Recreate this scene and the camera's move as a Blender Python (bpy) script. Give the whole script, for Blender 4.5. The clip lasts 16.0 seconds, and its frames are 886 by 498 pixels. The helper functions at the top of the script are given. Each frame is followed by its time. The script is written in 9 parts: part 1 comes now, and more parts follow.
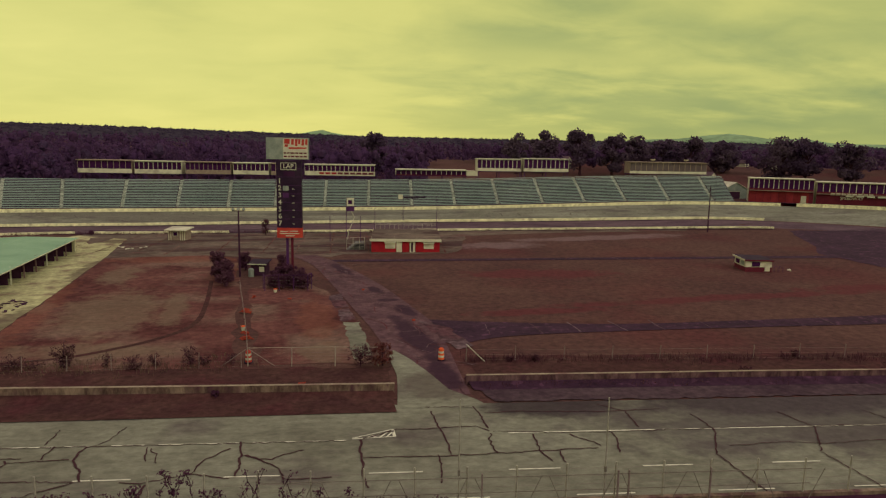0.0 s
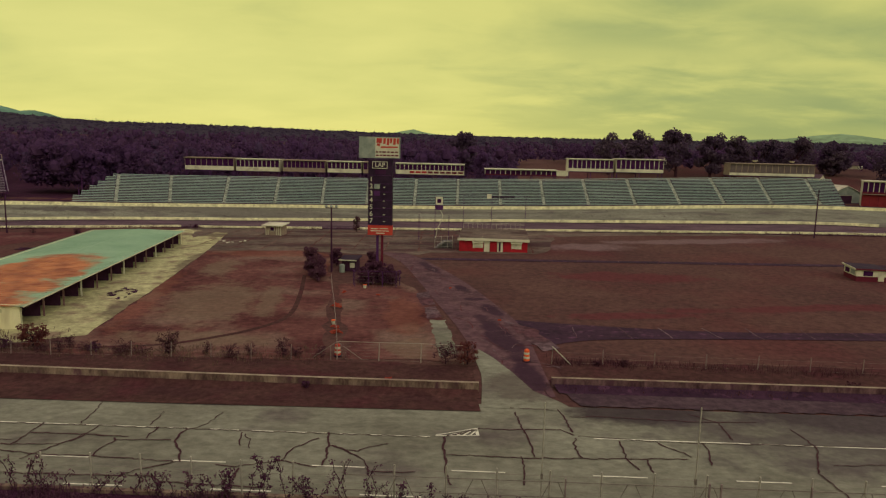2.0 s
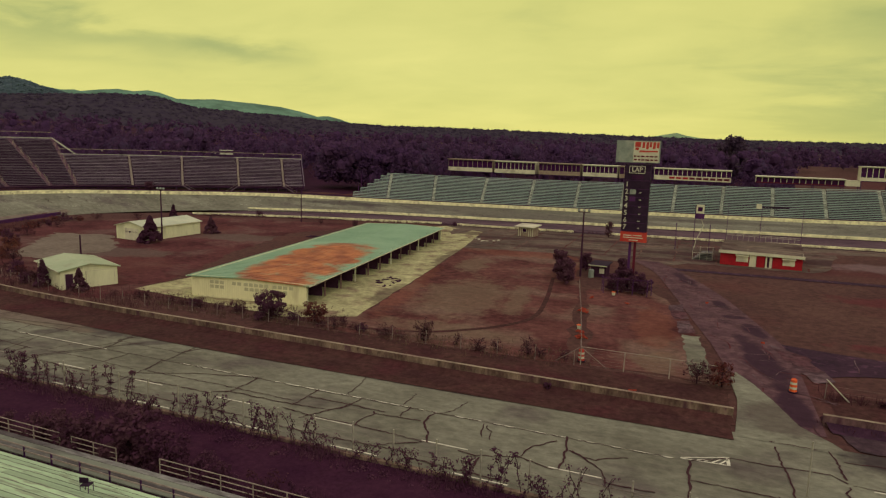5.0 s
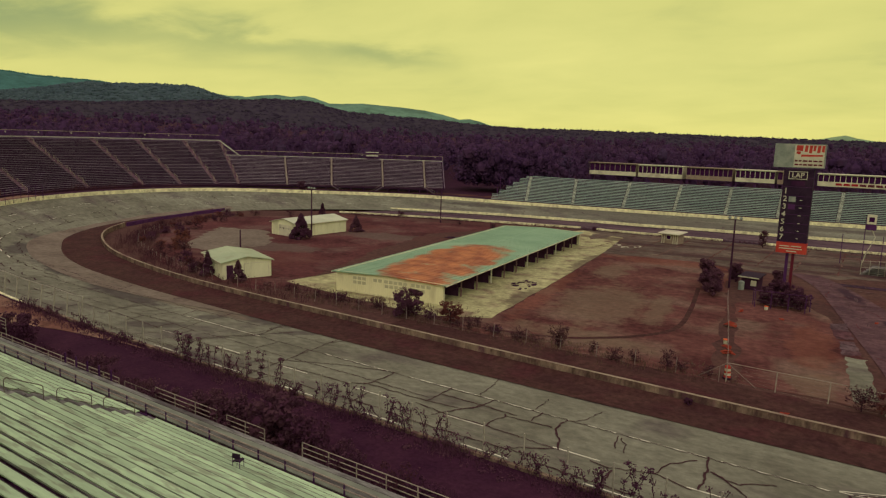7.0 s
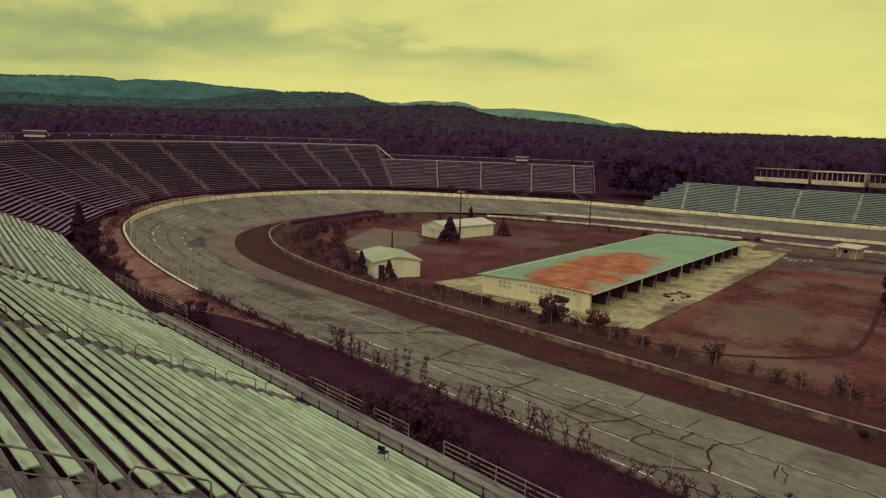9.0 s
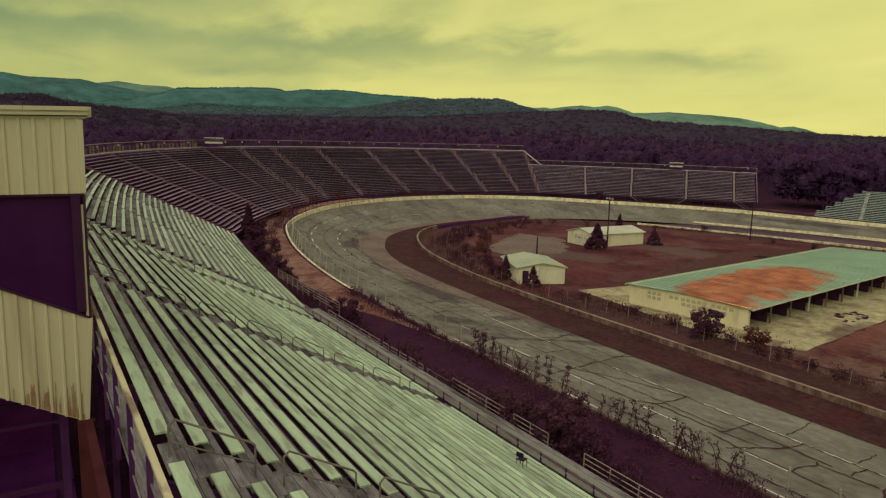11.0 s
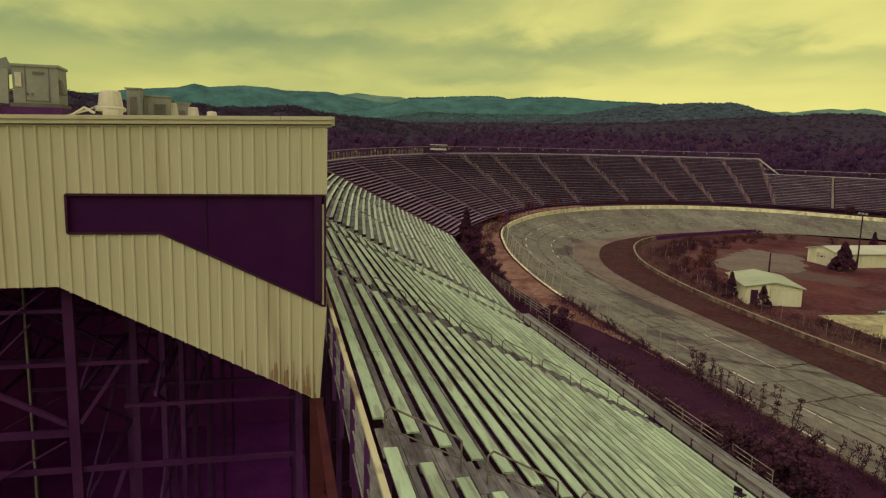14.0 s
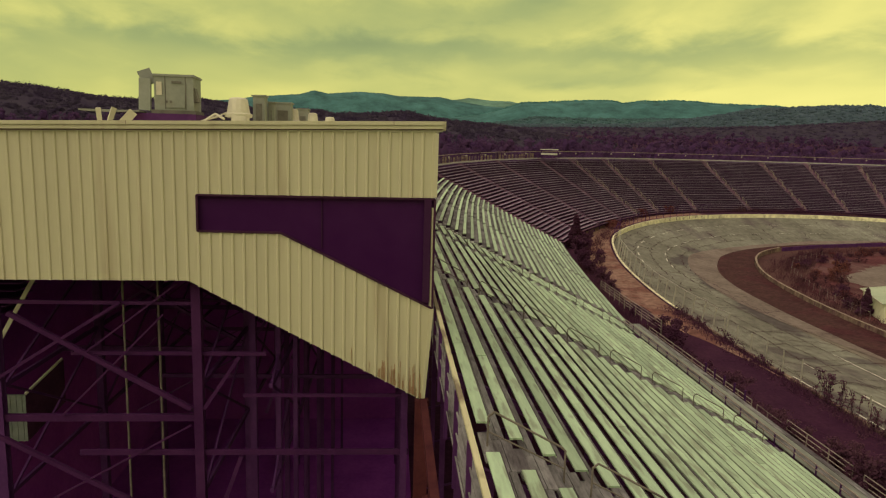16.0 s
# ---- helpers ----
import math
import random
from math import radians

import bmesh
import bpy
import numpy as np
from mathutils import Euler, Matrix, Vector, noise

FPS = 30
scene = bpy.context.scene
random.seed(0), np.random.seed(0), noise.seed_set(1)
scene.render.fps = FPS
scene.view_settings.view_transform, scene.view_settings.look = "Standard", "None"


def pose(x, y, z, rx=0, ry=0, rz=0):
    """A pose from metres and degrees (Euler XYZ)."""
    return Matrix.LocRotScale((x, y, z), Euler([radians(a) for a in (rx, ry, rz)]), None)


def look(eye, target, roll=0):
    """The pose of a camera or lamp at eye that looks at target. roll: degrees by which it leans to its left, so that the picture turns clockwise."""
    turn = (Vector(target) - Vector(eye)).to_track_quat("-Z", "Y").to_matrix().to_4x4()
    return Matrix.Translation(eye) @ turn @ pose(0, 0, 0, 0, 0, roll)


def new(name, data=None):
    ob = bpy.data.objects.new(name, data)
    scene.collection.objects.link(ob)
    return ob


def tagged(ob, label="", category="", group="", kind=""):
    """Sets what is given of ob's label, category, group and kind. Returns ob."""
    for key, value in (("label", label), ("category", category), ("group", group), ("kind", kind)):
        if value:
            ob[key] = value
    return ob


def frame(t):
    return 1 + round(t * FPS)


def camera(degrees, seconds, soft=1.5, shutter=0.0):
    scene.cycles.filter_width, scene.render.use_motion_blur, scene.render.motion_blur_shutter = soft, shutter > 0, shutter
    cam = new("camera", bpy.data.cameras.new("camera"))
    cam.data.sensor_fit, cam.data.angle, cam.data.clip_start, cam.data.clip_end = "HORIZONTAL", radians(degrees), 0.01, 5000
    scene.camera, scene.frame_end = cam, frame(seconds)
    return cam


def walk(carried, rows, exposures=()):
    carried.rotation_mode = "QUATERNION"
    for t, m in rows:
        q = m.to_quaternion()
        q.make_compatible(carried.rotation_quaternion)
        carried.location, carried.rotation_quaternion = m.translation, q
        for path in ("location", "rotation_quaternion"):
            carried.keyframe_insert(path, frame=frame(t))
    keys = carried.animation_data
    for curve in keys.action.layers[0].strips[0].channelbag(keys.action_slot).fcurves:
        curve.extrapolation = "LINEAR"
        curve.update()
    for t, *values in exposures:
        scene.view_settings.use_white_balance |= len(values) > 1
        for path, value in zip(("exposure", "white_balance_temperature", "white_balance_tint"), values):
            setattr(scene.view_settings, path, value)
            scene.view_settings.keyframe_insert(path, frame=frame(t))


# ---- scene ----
cam = camera(65.68, 16.0, soft=1.25)
PATH = [  # seconds, yaw, pitch, roll
    (0.0, -5.60, -8.55, 1.07),
    (0.5, -4.58, -8.60, 1.10),
    (1.0, -2.60, -8.65, 1.15),
    (1.5, -0.50, -8.69, 1.21),
    (2.0, 1.78, -8.74, 1.29),
    (2.5, 5.78, -8.78, 1.36),
    (3.0, 10.18, -8.84, 1.46),
    (3.5, 14.03, -8.91, 1.53),
    (4.0, 17.40, -8.95, 1.60),
    (4.2, 18.68, -8.95, 1.60),
    (6.3, 29.24, -9.05, 1.69),
    (6.5, 30.69, -9.05, 1.69),
    (7.0, 34.20, -9.09, 1.70),
    (7.5, 37.34, -9.09, 1.68),
    (8.0, 40.43, -9.09, 1.65),
    (8.5, 43.55, -9.08, 1.64),
    (9.0, 46.55, -9.07, 1.60),
    (9.2, 47.75, -9.07, 1.60),
    (11.3, 60.55, -8.92, 1.38),
    (11.5, 61.75, -8.92, 1.38),
    (12.0, 64.73, -8.91, 1.46),
    (12.5, 67.72, -8.90, 1.42),
    (13.0, 70.71, -8.88, 1.45),
    (13.5, 73.70, -8.84, 1.43),
    (14.0, 76.62, -8.81, 1.46),
    (14.5, 79.28, -8.80, 1.50),
    (15.0, 81.80, -8.79, 1.52),
    (15.5, 84.36, -8.73, 1.44),
    (16.0, 85.70, -8.67, 1.56),
]
EYE = Vector((0, 0, 20))


def aim(yaw, pitch, roll):
    """The camera on its spot, turned left by yaw, up by pitch, leaning by roll."""
    return Matrix.Translation(EYE) @ pose(0, 0, 0, 0, 0, yaw) @ pose(0, 0, 0, 90 + pitch) @ pose(0, 0, 0, 0, 0, roll)


walk(cam, [(t, aim(a, b, c)) for t, a, b, c in PATH], [(0, 0.0, 6500, 10), (11.0, 0.0, 6500, 10), (14.0, 0.11, 6750, 11), (16.0, 0.27, 6900, 11)])
scene.view_settings.exposure = 0.0

# ---- world and sun ----
world = bpy.data.worlds.new("overcast_sky")
scene.world = world
world.use_nodes = True


SKY_BANKS = [
    (56, 24, 6.9, 0.01, 1.25, 0.11), (80, 24, 7.3, 0.0, 1.7, 0.11), (101, 20, 7.0, 0.0, 1.5, 0.09), (38, 6, 6.3, 0.12, 0.8, 0.09),
    (50, 12, 5.0, 0.0, 0.4, 0.04), (72, 14, 5.3, 0.01, 0.5, 0.05), (-26, 30, 2.0, 0.0, 3.2, 0.08), (110, 14, 5.0, 0.0, 2.6, 0.08), (88, 18, 10.4, 0.0, 1.5, 0.08), (-14, 9, 8.6, 0.05, 1.3, 0.06),
]


def build_sky():
    nt = world.node_tree
    n, l = nt.nodes, nt.links
    n.clear()
    out = n.new("ShaderNodeOutputWorld")
    bg = n.new("ShaderNodeBackground")
    l.new(bg.outputs[0], out.inputs[0])
    co = n.new("ShaderNodeTexCoord")
    sep = n.new("ShaderNodeSeparateXYZ")
    l.new(co.outputs["Generated"], sep.inputs[0])

    def m(op, a, b=None, clamp=False):
        k = n.new("ShaderNodeMath")
        k.operation, k.use_clamp = op, clamp
        for i, v in enumerate((a, b)):
            if v is None:
                continue
            if isinstance(v, (int, float)):
                k.inputs[i].default_value = v
            else:
                l.new(v, k.inputs[i])
        return k.outputs[0]

    z = m("MAXIMUM", sep.outputs[2], 0.0)

    # the cloud deck lies flat overhead, so it closes up towards the horizon
    deck = n.new("ShaderNodeVectorMath")
    deck.operation = "SCALE"
    l.new(co.outputs["Generated"], deck.inputs[0])
    l.new(m("DIVIDE", 1.0, m("ADD", z, 0.19)), deck.inputs["Scale"])
    flat = n.new("ShaderNodeMapping")
    flat.inputs["Scale"].default_value = (1, 1, 0)
    l.new(deck.outputs[0], flat.inputs[0])

    def clouds(scale, detail, rough, dist, w):
        mp = n.new("ShaderNodeMapping")
        mp.inputs["Location"].default_value = (w, w * 0.37, w * 0.2)
        mp.inputs["Rotation"].default_value = (0, 0, radians(-24))
        mp.inputs["Scale"].default_value = (0.75, 1.0, 1)
        l.new(flat.outputs[0], mp.inputs[0])
        t = n.new("ShaderNodeTexNoise")
        t.inputs["Scale"].default_value = scale
        t.inputs["Detail"].default_value = detail
        t.inputs["Roughness"].default_value = rough
        t.inputs["Distortion"].default_value = dist
        l.new(mp.outputs[0], t.inputs[0])
        return t.outputs[0]

    big = clouds(0.85, 3, 0.5, 0.2, 3.1)
    fine = clouds(2.6, 7, 0.55, 0.25, 7.7)
    mix = m("ADD", m("MULTIPLY", big, 0.34), m("MULTIPLY", fine, 0.20))
    mix = m("ADD", mix, 0.287)
    # long darker banks: direction of the middle, half width, height, slope, thickness, depth of tone
    az = m("MULTIPLY", m("ARCTAN2", m("MULTIPLY", sep.outputs[0], -1.0), sep.outputs[1]), 57.296)
    el = m("MULTIPLY", sep.outputs[2], 57.296)
    for a0, half, e0, slope, thick, tone in SKY_BANKS:
        off = m("SUBTRACT", m("SUBTRACT", el, e0), m("MULTIPLY", m("SUBTRACT", az, a0), slope))
        off = m("ADD", off, m("MULTIPLY", m("SUBTRACT", fine, 0.5), thick * 4.2))
        core = m("POWER", 2.718, m("MULTIPLY", m("MULTIPLY", off, off), -1.0 / (thick * thick)))
        span = m("DIVIDE", m("SUBTRACT", az, a0), half)
        span = m("SUBTRACT", 1.0, m("MULTIPLY", span, span), clamp=True)
        mix = m("SUBTRACT", mix, m("MULTIPLY", m("MULTIPLY", core, span), tone))
    # brighter towards the hidden sun, ahead and to the left, and in a band above the hills
    dx, dy = -math.sin(radians(24)), math.cos(radians(24))
    toward = m("ADD", m("MULTIPLY", sep.outputs[0], dx), m("MULTIPLY", sep.outputs[1], dy))
    glow = m("POWER", m("MAXIMUM", m("ADD", m("MULTIPLY", toward, 0.5), 0.5), 0.0), 6.0)
    low = m("SUBTRACT", 1.0, m("MULTIPLY", z, 3.4), clamp=True)
    lum = m("ADD", mix, m("MULTIPLY", glow, m("ADD", m("MULTIPLY", low, 0.11), 0.07)))
    lum = m("ADD", lum, m("MULTIPLY", low, 0.05))
    ramp = n.new("ShaderNodeValToRGB")
    e = ramp.color_ramp.elements
    e[0].position, e[0].color = 0.36, (0.16, 0.22, 0.10, 1)
    e[1].position, e[1].color = 0.80, (0.80, 0.75, 0.215, 1)
    for pos, c in ((0.48, (0.29, 0.35, 0.125)), (0.58, (0.45, 0.48, 0.145)), (0.69, (0.69, 0.665, 0.185))):
        q = ramp.color_ramp.elements.new(pos)
        q.color = (*c, 1)
    l.new(lum, ramp.inputs[0])
    # overhead the cloud is an even mauve-grey
    high = n.new("ShaderNodeMapRange")
    high.inputs["From Min"].default_value, high.inputs["From Max"].default_value = 0.22, 0.55
    l.new(z, high.inputs[0])
    lid = n.new("ShaderNodeMix")
    lid.data_type = "RGBA"
    l.new(high.outputs[0], lid.inputs["Factor"])
    l.new(ramp.outputs[0], lid.inputs["A"])
    lid.inputs["B"].default_value = (0.63, 0.525, 0.49, 1)
    sky = n.new("ShaderNodeTexSky")
    sky.sky_type, sky.sun_disc = "NISHITA", False
    sky.sun_elevation, sky.sun_rotation = radians(37), radians(142)
    thin = n.new("ShaderNodeMix")
    thin.data_type = "RGBA"
    thin.inputs["Factor"].default_value = 0.06
    dim = n.new("ShaderNodeMix")
    dim.data_type, dim.blend_type = "RGBA", "MULTIPLY"
    dim.inputs["Factor"].default_value = 1.0
    dim.inputs["B"].default_value = (0.1, 0.1, 0.1, 1)
    l.new(sky.outputs[0], dim.inputs["A"])
    l.new(lid.outputs["Result"], thin.inputs["A"])
    l.new(dim.outputs["Result"], thin.inputs["B"])
    l.new(thin.outputs["Result"], bg.inputs[0])
    bg.inputs[1].default_value = 1.0


build_sky()
sun = new("sun", bpy.data.lights.new("sun", "SUN"))
sun.data.energy, sun.data.angle, sun.data.color = 0.95, radians(60), (1.0, 0.92, 0.78)
sun.matrix_world = look((42, -54, 52), (0, 0, 0))

# ---- materials ----


def rgb(c):
    return (*c, 1.0)


def mat(name, a, b, scale=3.0, rough=0.8, metal=0.0, bump=0.2, fine=30.0, spread=0.5, vary=0.0, stain=None, stain_scale=0.6, stain_amount=0.5, island=0.0, spec=0.08, stretch=(1, 1, 1), edge=(0.52, 0.68), grain=0.0, grain_scale=6.0):
    """A weathered surface: two colours mixed by noise at two scales, an optional stain colour, relief, and spread from piece to piece."""
    m_ = bpy.data.materials.new(name)
    m_.use_nodes = True
    nt = m_.node_tree
    n, l = nt.nodes, nt.links
    p = n["Principled BSDF"]
    co = n.new("ShaderNodeTexCoord")
    mp = n.new("ShaderNodeMapping")
    mp.inputs["Scale"].default_value = stretch
    geo = n.new("ShaderNodeNewGeometry")
    l.new(geo.outputs["Position"], mp.inputs[0])
    big = n.new("ShaderNodeTexNoise")
    big.inputs["Scale"].default_value, big.inputs["Detail"].default_value = scale, 5
    small = n.new("ShaderNodeTexNoise")
    small.inputs["Scale"].default_value, small.inputs["Detail"].default_value = fine, 4
    l.new(mp.outputs[0], big.inputs[0])
    l.new(mp.outputs[0], small.inputs[0])
    add = n.new("ShaderNodeMath")
    add.operation = "MULTIPLY_ADD"
    add.inputs[1].default_value = 0.45
    l.new(small.outputs[0], add.inputs[0])
    l.new(big.outputs[0], add.inputs[2])
    ramp = n.new("ShaderNodeValToRGB")
    e = ramp.color_ramp.elements
    e[0].position, e[0].color = 0.72 - spread * 0.5, rgb(a)
    e[1].position, e[1].color = 0.72 + spread * 0.5, rgb(b)
    l.new(add.outputs[0], ramp.inputs[0])
    last = ramp.outputs[0]
    if stain:
        st = n.new("ShaderNodeTexNoise")
        st.inputs["Scale"].default_value, st.inputs["Detail"].default_value = stain_scale, 6
        l.new(mp.outputs[0], st.inputs[0])
        sr = n.new("ShaderNodeValToRGB")
        sr.color_ramp.elements[0].position, sr.color_ramp.elements[1].position = edge
        sr.color_ramp.elements[1].color = rgb((stain_amount,) * 3)
        l.new(st.outputs[0], sr.inputs[0])
        mx = n.new("ShaderNodeMix")
        mx.data_type = "RGBA"
        l.new(sr.outputs[0], mx.inputs["Factor"])
        l.new(last, mx.inputs["A"])
        mx.inputs["B"].default_value = rgb(stain)
        last = mx.outputs["Result"]
    if grain:
        gr = n.new("ShaderNodeTexNoise")
        gr.inputs["Scale"].default_value, gr.inputs["Detail"].default_value, gr.inputs["Roughness"].default_value = grain_scale, 8, 0.75
        l.new(mp.outputs[0], gr.inputs[0])
        gm = n.new("ShaderNodeMapRange")
        gm.inputs["From Min"].default_value, gm.inputs["From Max"].default_value = 0.36, 0.64
        gm.inputs["To Min"].default_value, gm.inputs["To Max"].default_value = 1 - grain, 1 + grain
        l.new(gr.outputs[0], gm.inputs[0])
        gv = n.new("ShaderNodeHueSaturation")
        l.new(gm.outputs[0], gv.inputs["Value"])
        l.new(last, gv.inputs["Color"])
        last = gv.outputs[0]
    if vary or island:
        hsv = n.new("ShaderNodeHueSaturation")
        if vary:
            src = n.new("ShaderNodeObjectInfo").outputs["Random"]
        else:
            src = geo.outputs["Random Per Island"]
        mr = n.new("ShaderNodeMapRange")
        mr.inputs["To Min"].default_value, mr.inputs["To Max"].default_value = 1 - (vary or island), 1 + (vary or island)
        l.new(src, mr.inputs[0])
        l.new(mr.outputs[0], hsv.inputs["Value"])
        l.new(last, hsv.inputs["Color"])
        last = hsv.outputs[0]
    l.new(last, p.inputs["Base Color"])
    p.inputs["Roughness"].default_value, p.inputs["Metallic"].default_value = rough, metal
    p.inputs["Specular IOR Level"].default_value = spec
    if bump:
        bp = n.new("ShaderNodeBump")
        bp.inputs["Strength"].default_value, bp.inputs["Distance"].default_value = bump, 0.02
        l.new(small.outputs[0], bp.inputs["Height"])
        l.new(bp.outputs[0], p.inputs["Normal"])
    return m_


M_TRACK = mat("worn_grey_asphalt", (0.1307, 0.1244, 0.0912), (0.2518, 0.2537, 0.185), scale=0.11, fine=0.9, stretch=(0.75, 1.15, 1), spread=0.5, rough=0.9, bump=0.15, stain=(0.0891, 0.064, 0.0678), stain_scale=0.15, stain_amount=0.6, edge=(0.54, 0.68), grain=0.22, grain_scale=1.4)
M_TAR = mat("tar_filled_crack", (0.040, 0.015, 0.021), (0.074, 0.032, 0.036), scale=2, fine=9, rough=0.85)
M_APRON = mat("brown_asphalt", (0.1353, 0.1027, 0.081), (0.2173, 0.1783, 0.138), scale=0.15, fine=1.5, rough=0.9, grain=0.2, grain_scale=1.2)
M_ROAD = mat("black_patched_asphalt", (0.0258, 0.0097, 0.022), (0.0556, 0.0225, 0.0427), scale=0.3, fine=2, stain=(0.1609, 0.0696, 0.1189), stain_scale=0.9, stain_amount=0.3, edge=(0.59, 0.64), rough=0.95, spec=0.15, grain=0.25, grain_scale=1)
M_OLDROAD = mat("faded_brown_asphalt", (0.072, 0.034, 0.044), (0.128, 0.066, 0.074), scale=0.3, fine=2, stain=(0.16, 0.085, 0.085), stain_scale=0.5, stain_amount=0.4, edge=(0.56, 0.66), rough=0.95, spec=0.12, grain=0.25, grain_scale=1)
M_OLDPAD = mat("old_mottled_concrete", (0.057, 0.0373, 0.0342), (0.1886, 0.1449, 0.1099), scale=0.12, fine=1.2, stretch=(0.7, 1.1, 1), spread=0.55, rough=0.92, stain=(0.1104, 0.036, 0.0424), stain_scale=0.2, stain_amount=0.6, grain=0.3, grain_scale=0.7)
M_PITROAD = mat("old_pit_asphalt", (0.0567, 0.0307, 0.0471), (0.1447, 0.0918, 0.1037), scale=0.15, fine=1.5, stretch=(0.6, 1.2, 1), rough=0.92, grain=0.3, grain_scale=0.8)
M_PAD = mat("pale_concrete", (0.2755, 0.2554, 0.1315), (0.504, 0.4906, 0.2533), scale=0.25, fine=2.5, stain=(0.1613, 0.0819, 0.077), stain_scale=0.3, stain_amount=0.7, rough=0.9, grain=0.25, grain_scale=1)
M_GRASS = mat("dry_infield_grass", (0.0671, 0.0295, 0.0295), (0.1118, 0.0573, 0.0462), scale=0.06, fine=0.9, spread=0.6, stain=(0.1007, 0.0194, 0.0241), stain_scale=0.045, stain_amount=0.40, edge=(0.50, 0.66), rough=1.0, bump=0.6, grain=0.3, grain_scale=1.3)
M_DIRT = mat("reddish_dirt_lot", (0.0751, 0.0237, 0.0241), (0.1477, 0.0602, 0.052), scale=0.11, fine=0.9, spread=0.30, stain=(0.1815, 0.1163, 0.0884), stain_scale=0.10, stain_amount=0.75, edge=(0.50, 0.62), rough=1.0, bump=0.5, grain=0.3, grain_scale=1.2)
M_YARD = mat("dark_red_earth", (0.0629, 0.017, 0.0202), (0.1236, 0.0432, 0.0435), scale=0.11, fine=0.9, spread=0.30, stain=(0.152, 0.0834, 0.074), stain_scale=0.10, stain_amount=0.75, edge=(0.50, 0.62), rough=1.0, bump=0.5, grain=0.3, grain_scale=1.2)
M_VERGE = mat("dark_dry_grass", (0.0339, 0.0083, 0.0249), (0.0581, 0.0181, 0.0368), scale=0.4, fine=4, rough=1.0, bump=0.5, grain=0.2, grain_scale=2)
M_CONCRETE = mat("stained_wall_concrete", (0.0966, 0.0581, 0.046), (0.253, 0.1848, 0.1288), scale=0.9, fine=6, spread=0.3, stain=(0.0834, 0.0285, 0.0477), stain_scale=1.5, stain_amount=0.8, stretch=(0.9, 0.9, 0.35), rough=0.9, grain=0.35, grain_scale=1.6)
M_DARKWALL = mat("dark_stained_wall_concrete", (0.0638, 0.0302, 0.034), (0.167, 0.0961, 0.0953), scale=0.9, fine=6, spread=0.3, stain=(0.055, 0.0148, 0.0353), stain_scale=1.5, stain_amount=0.8, stretch=(0.9, 0.9, 0.35), rough=0.9, grain=0.35, grain_scale=1.6)
M_WHITEWALL = mat("flaking_white_paint", (0.6534, 0.6237, 0.3776), (0.8514, 0.8118, 0.4968), scale=0.4, fine=5, stain=(0.2376, 0.1782, 0.1292), stain_scale=1.1, stain_amount=0.5, edge=(0.50, 0.66), rough=0.75, grain=0.25, grain_scale=1.2)
M_STAINED = mat("stained_wall_foot", (0.0408, 0.0213, 0.0316), (0.0952, 0.0624, 0.0689), scale=0.2, fine=1.5, spread=0.5, rough=0.95, grain=0.35, grain_scale=1.3)
M_OLIVE = mat("olive_dry_grass", (0.0463, 0.0179, 0.0193), (0.079, 0.037, 0.0311), scale=0.3, fine=2.5, stain=(0.0728, 0.0186, 0.0245), stain_scale=0.2, stain_amount=0.6, rough=1.0, bump=0.6, grain=0.35, grain_scale=1.5)
M_GRAVEL = mat("grey_gravel", (0.0688, 0.0364, 0.0445), (0.1513, 0.1011, 0.1088), scale=0.2, fine=1.4, spread=0.4, stain=(0.0918, 0.0355, 0.0436), stain_scale=0.16, stain_amount=0.8, edge=(0.48, 0.60), rough=1.0, bump=0.4, grain=0.4, grain_scale=1.4)
M_REDGRASS = mat("red_dry_grass", (0.0918, 0.0167, 0.0228), (0.162, 0.0372, 0.0388), scale=0.15, fine=1.2, spread=0.5, stain=(0.067, 0.026, 0.0296), stain_scale=0.12, stain_amount=0.8, edge=(0.46, 0.58), rough=1.0, bump=0.6, grain=0.4, grain_scale=1.5)
M_PATH = mat("tan_dirt_path", (0.186, 0.0936, 0.065), (0.3321, 0.2267, 0.1658), scale=0.2, fine=1.5, spread=0.4, stain=(0.1373, 0.0493, 0.0381), stain_scale=0.2, stain_amount=0.8, edge=(0.46, 0.58), rough=1.0, grain=0.35, grain_scale=1.2)
M_CAP = mat("dull_wall_cap", (0.20, 0.155, 0.11), (0.36, 0.29, 0.20), scale=0.6, fine=4, rough=0.85, stain=(0.184, 0.093, 0.0912), stain_scale=0.5, stain_amount=0.7, grain=0.2, grain_scale=1.5)
M_LINE = mat("worn_white_line", (0.58, 0.57, 0.44), (0.8, 0.78, 0.6), scale=1.5, fine=9, stain=(0.3, 0.29, 0.23), stain_scale=1.6, stain_amount=0.5, rough=0.8)



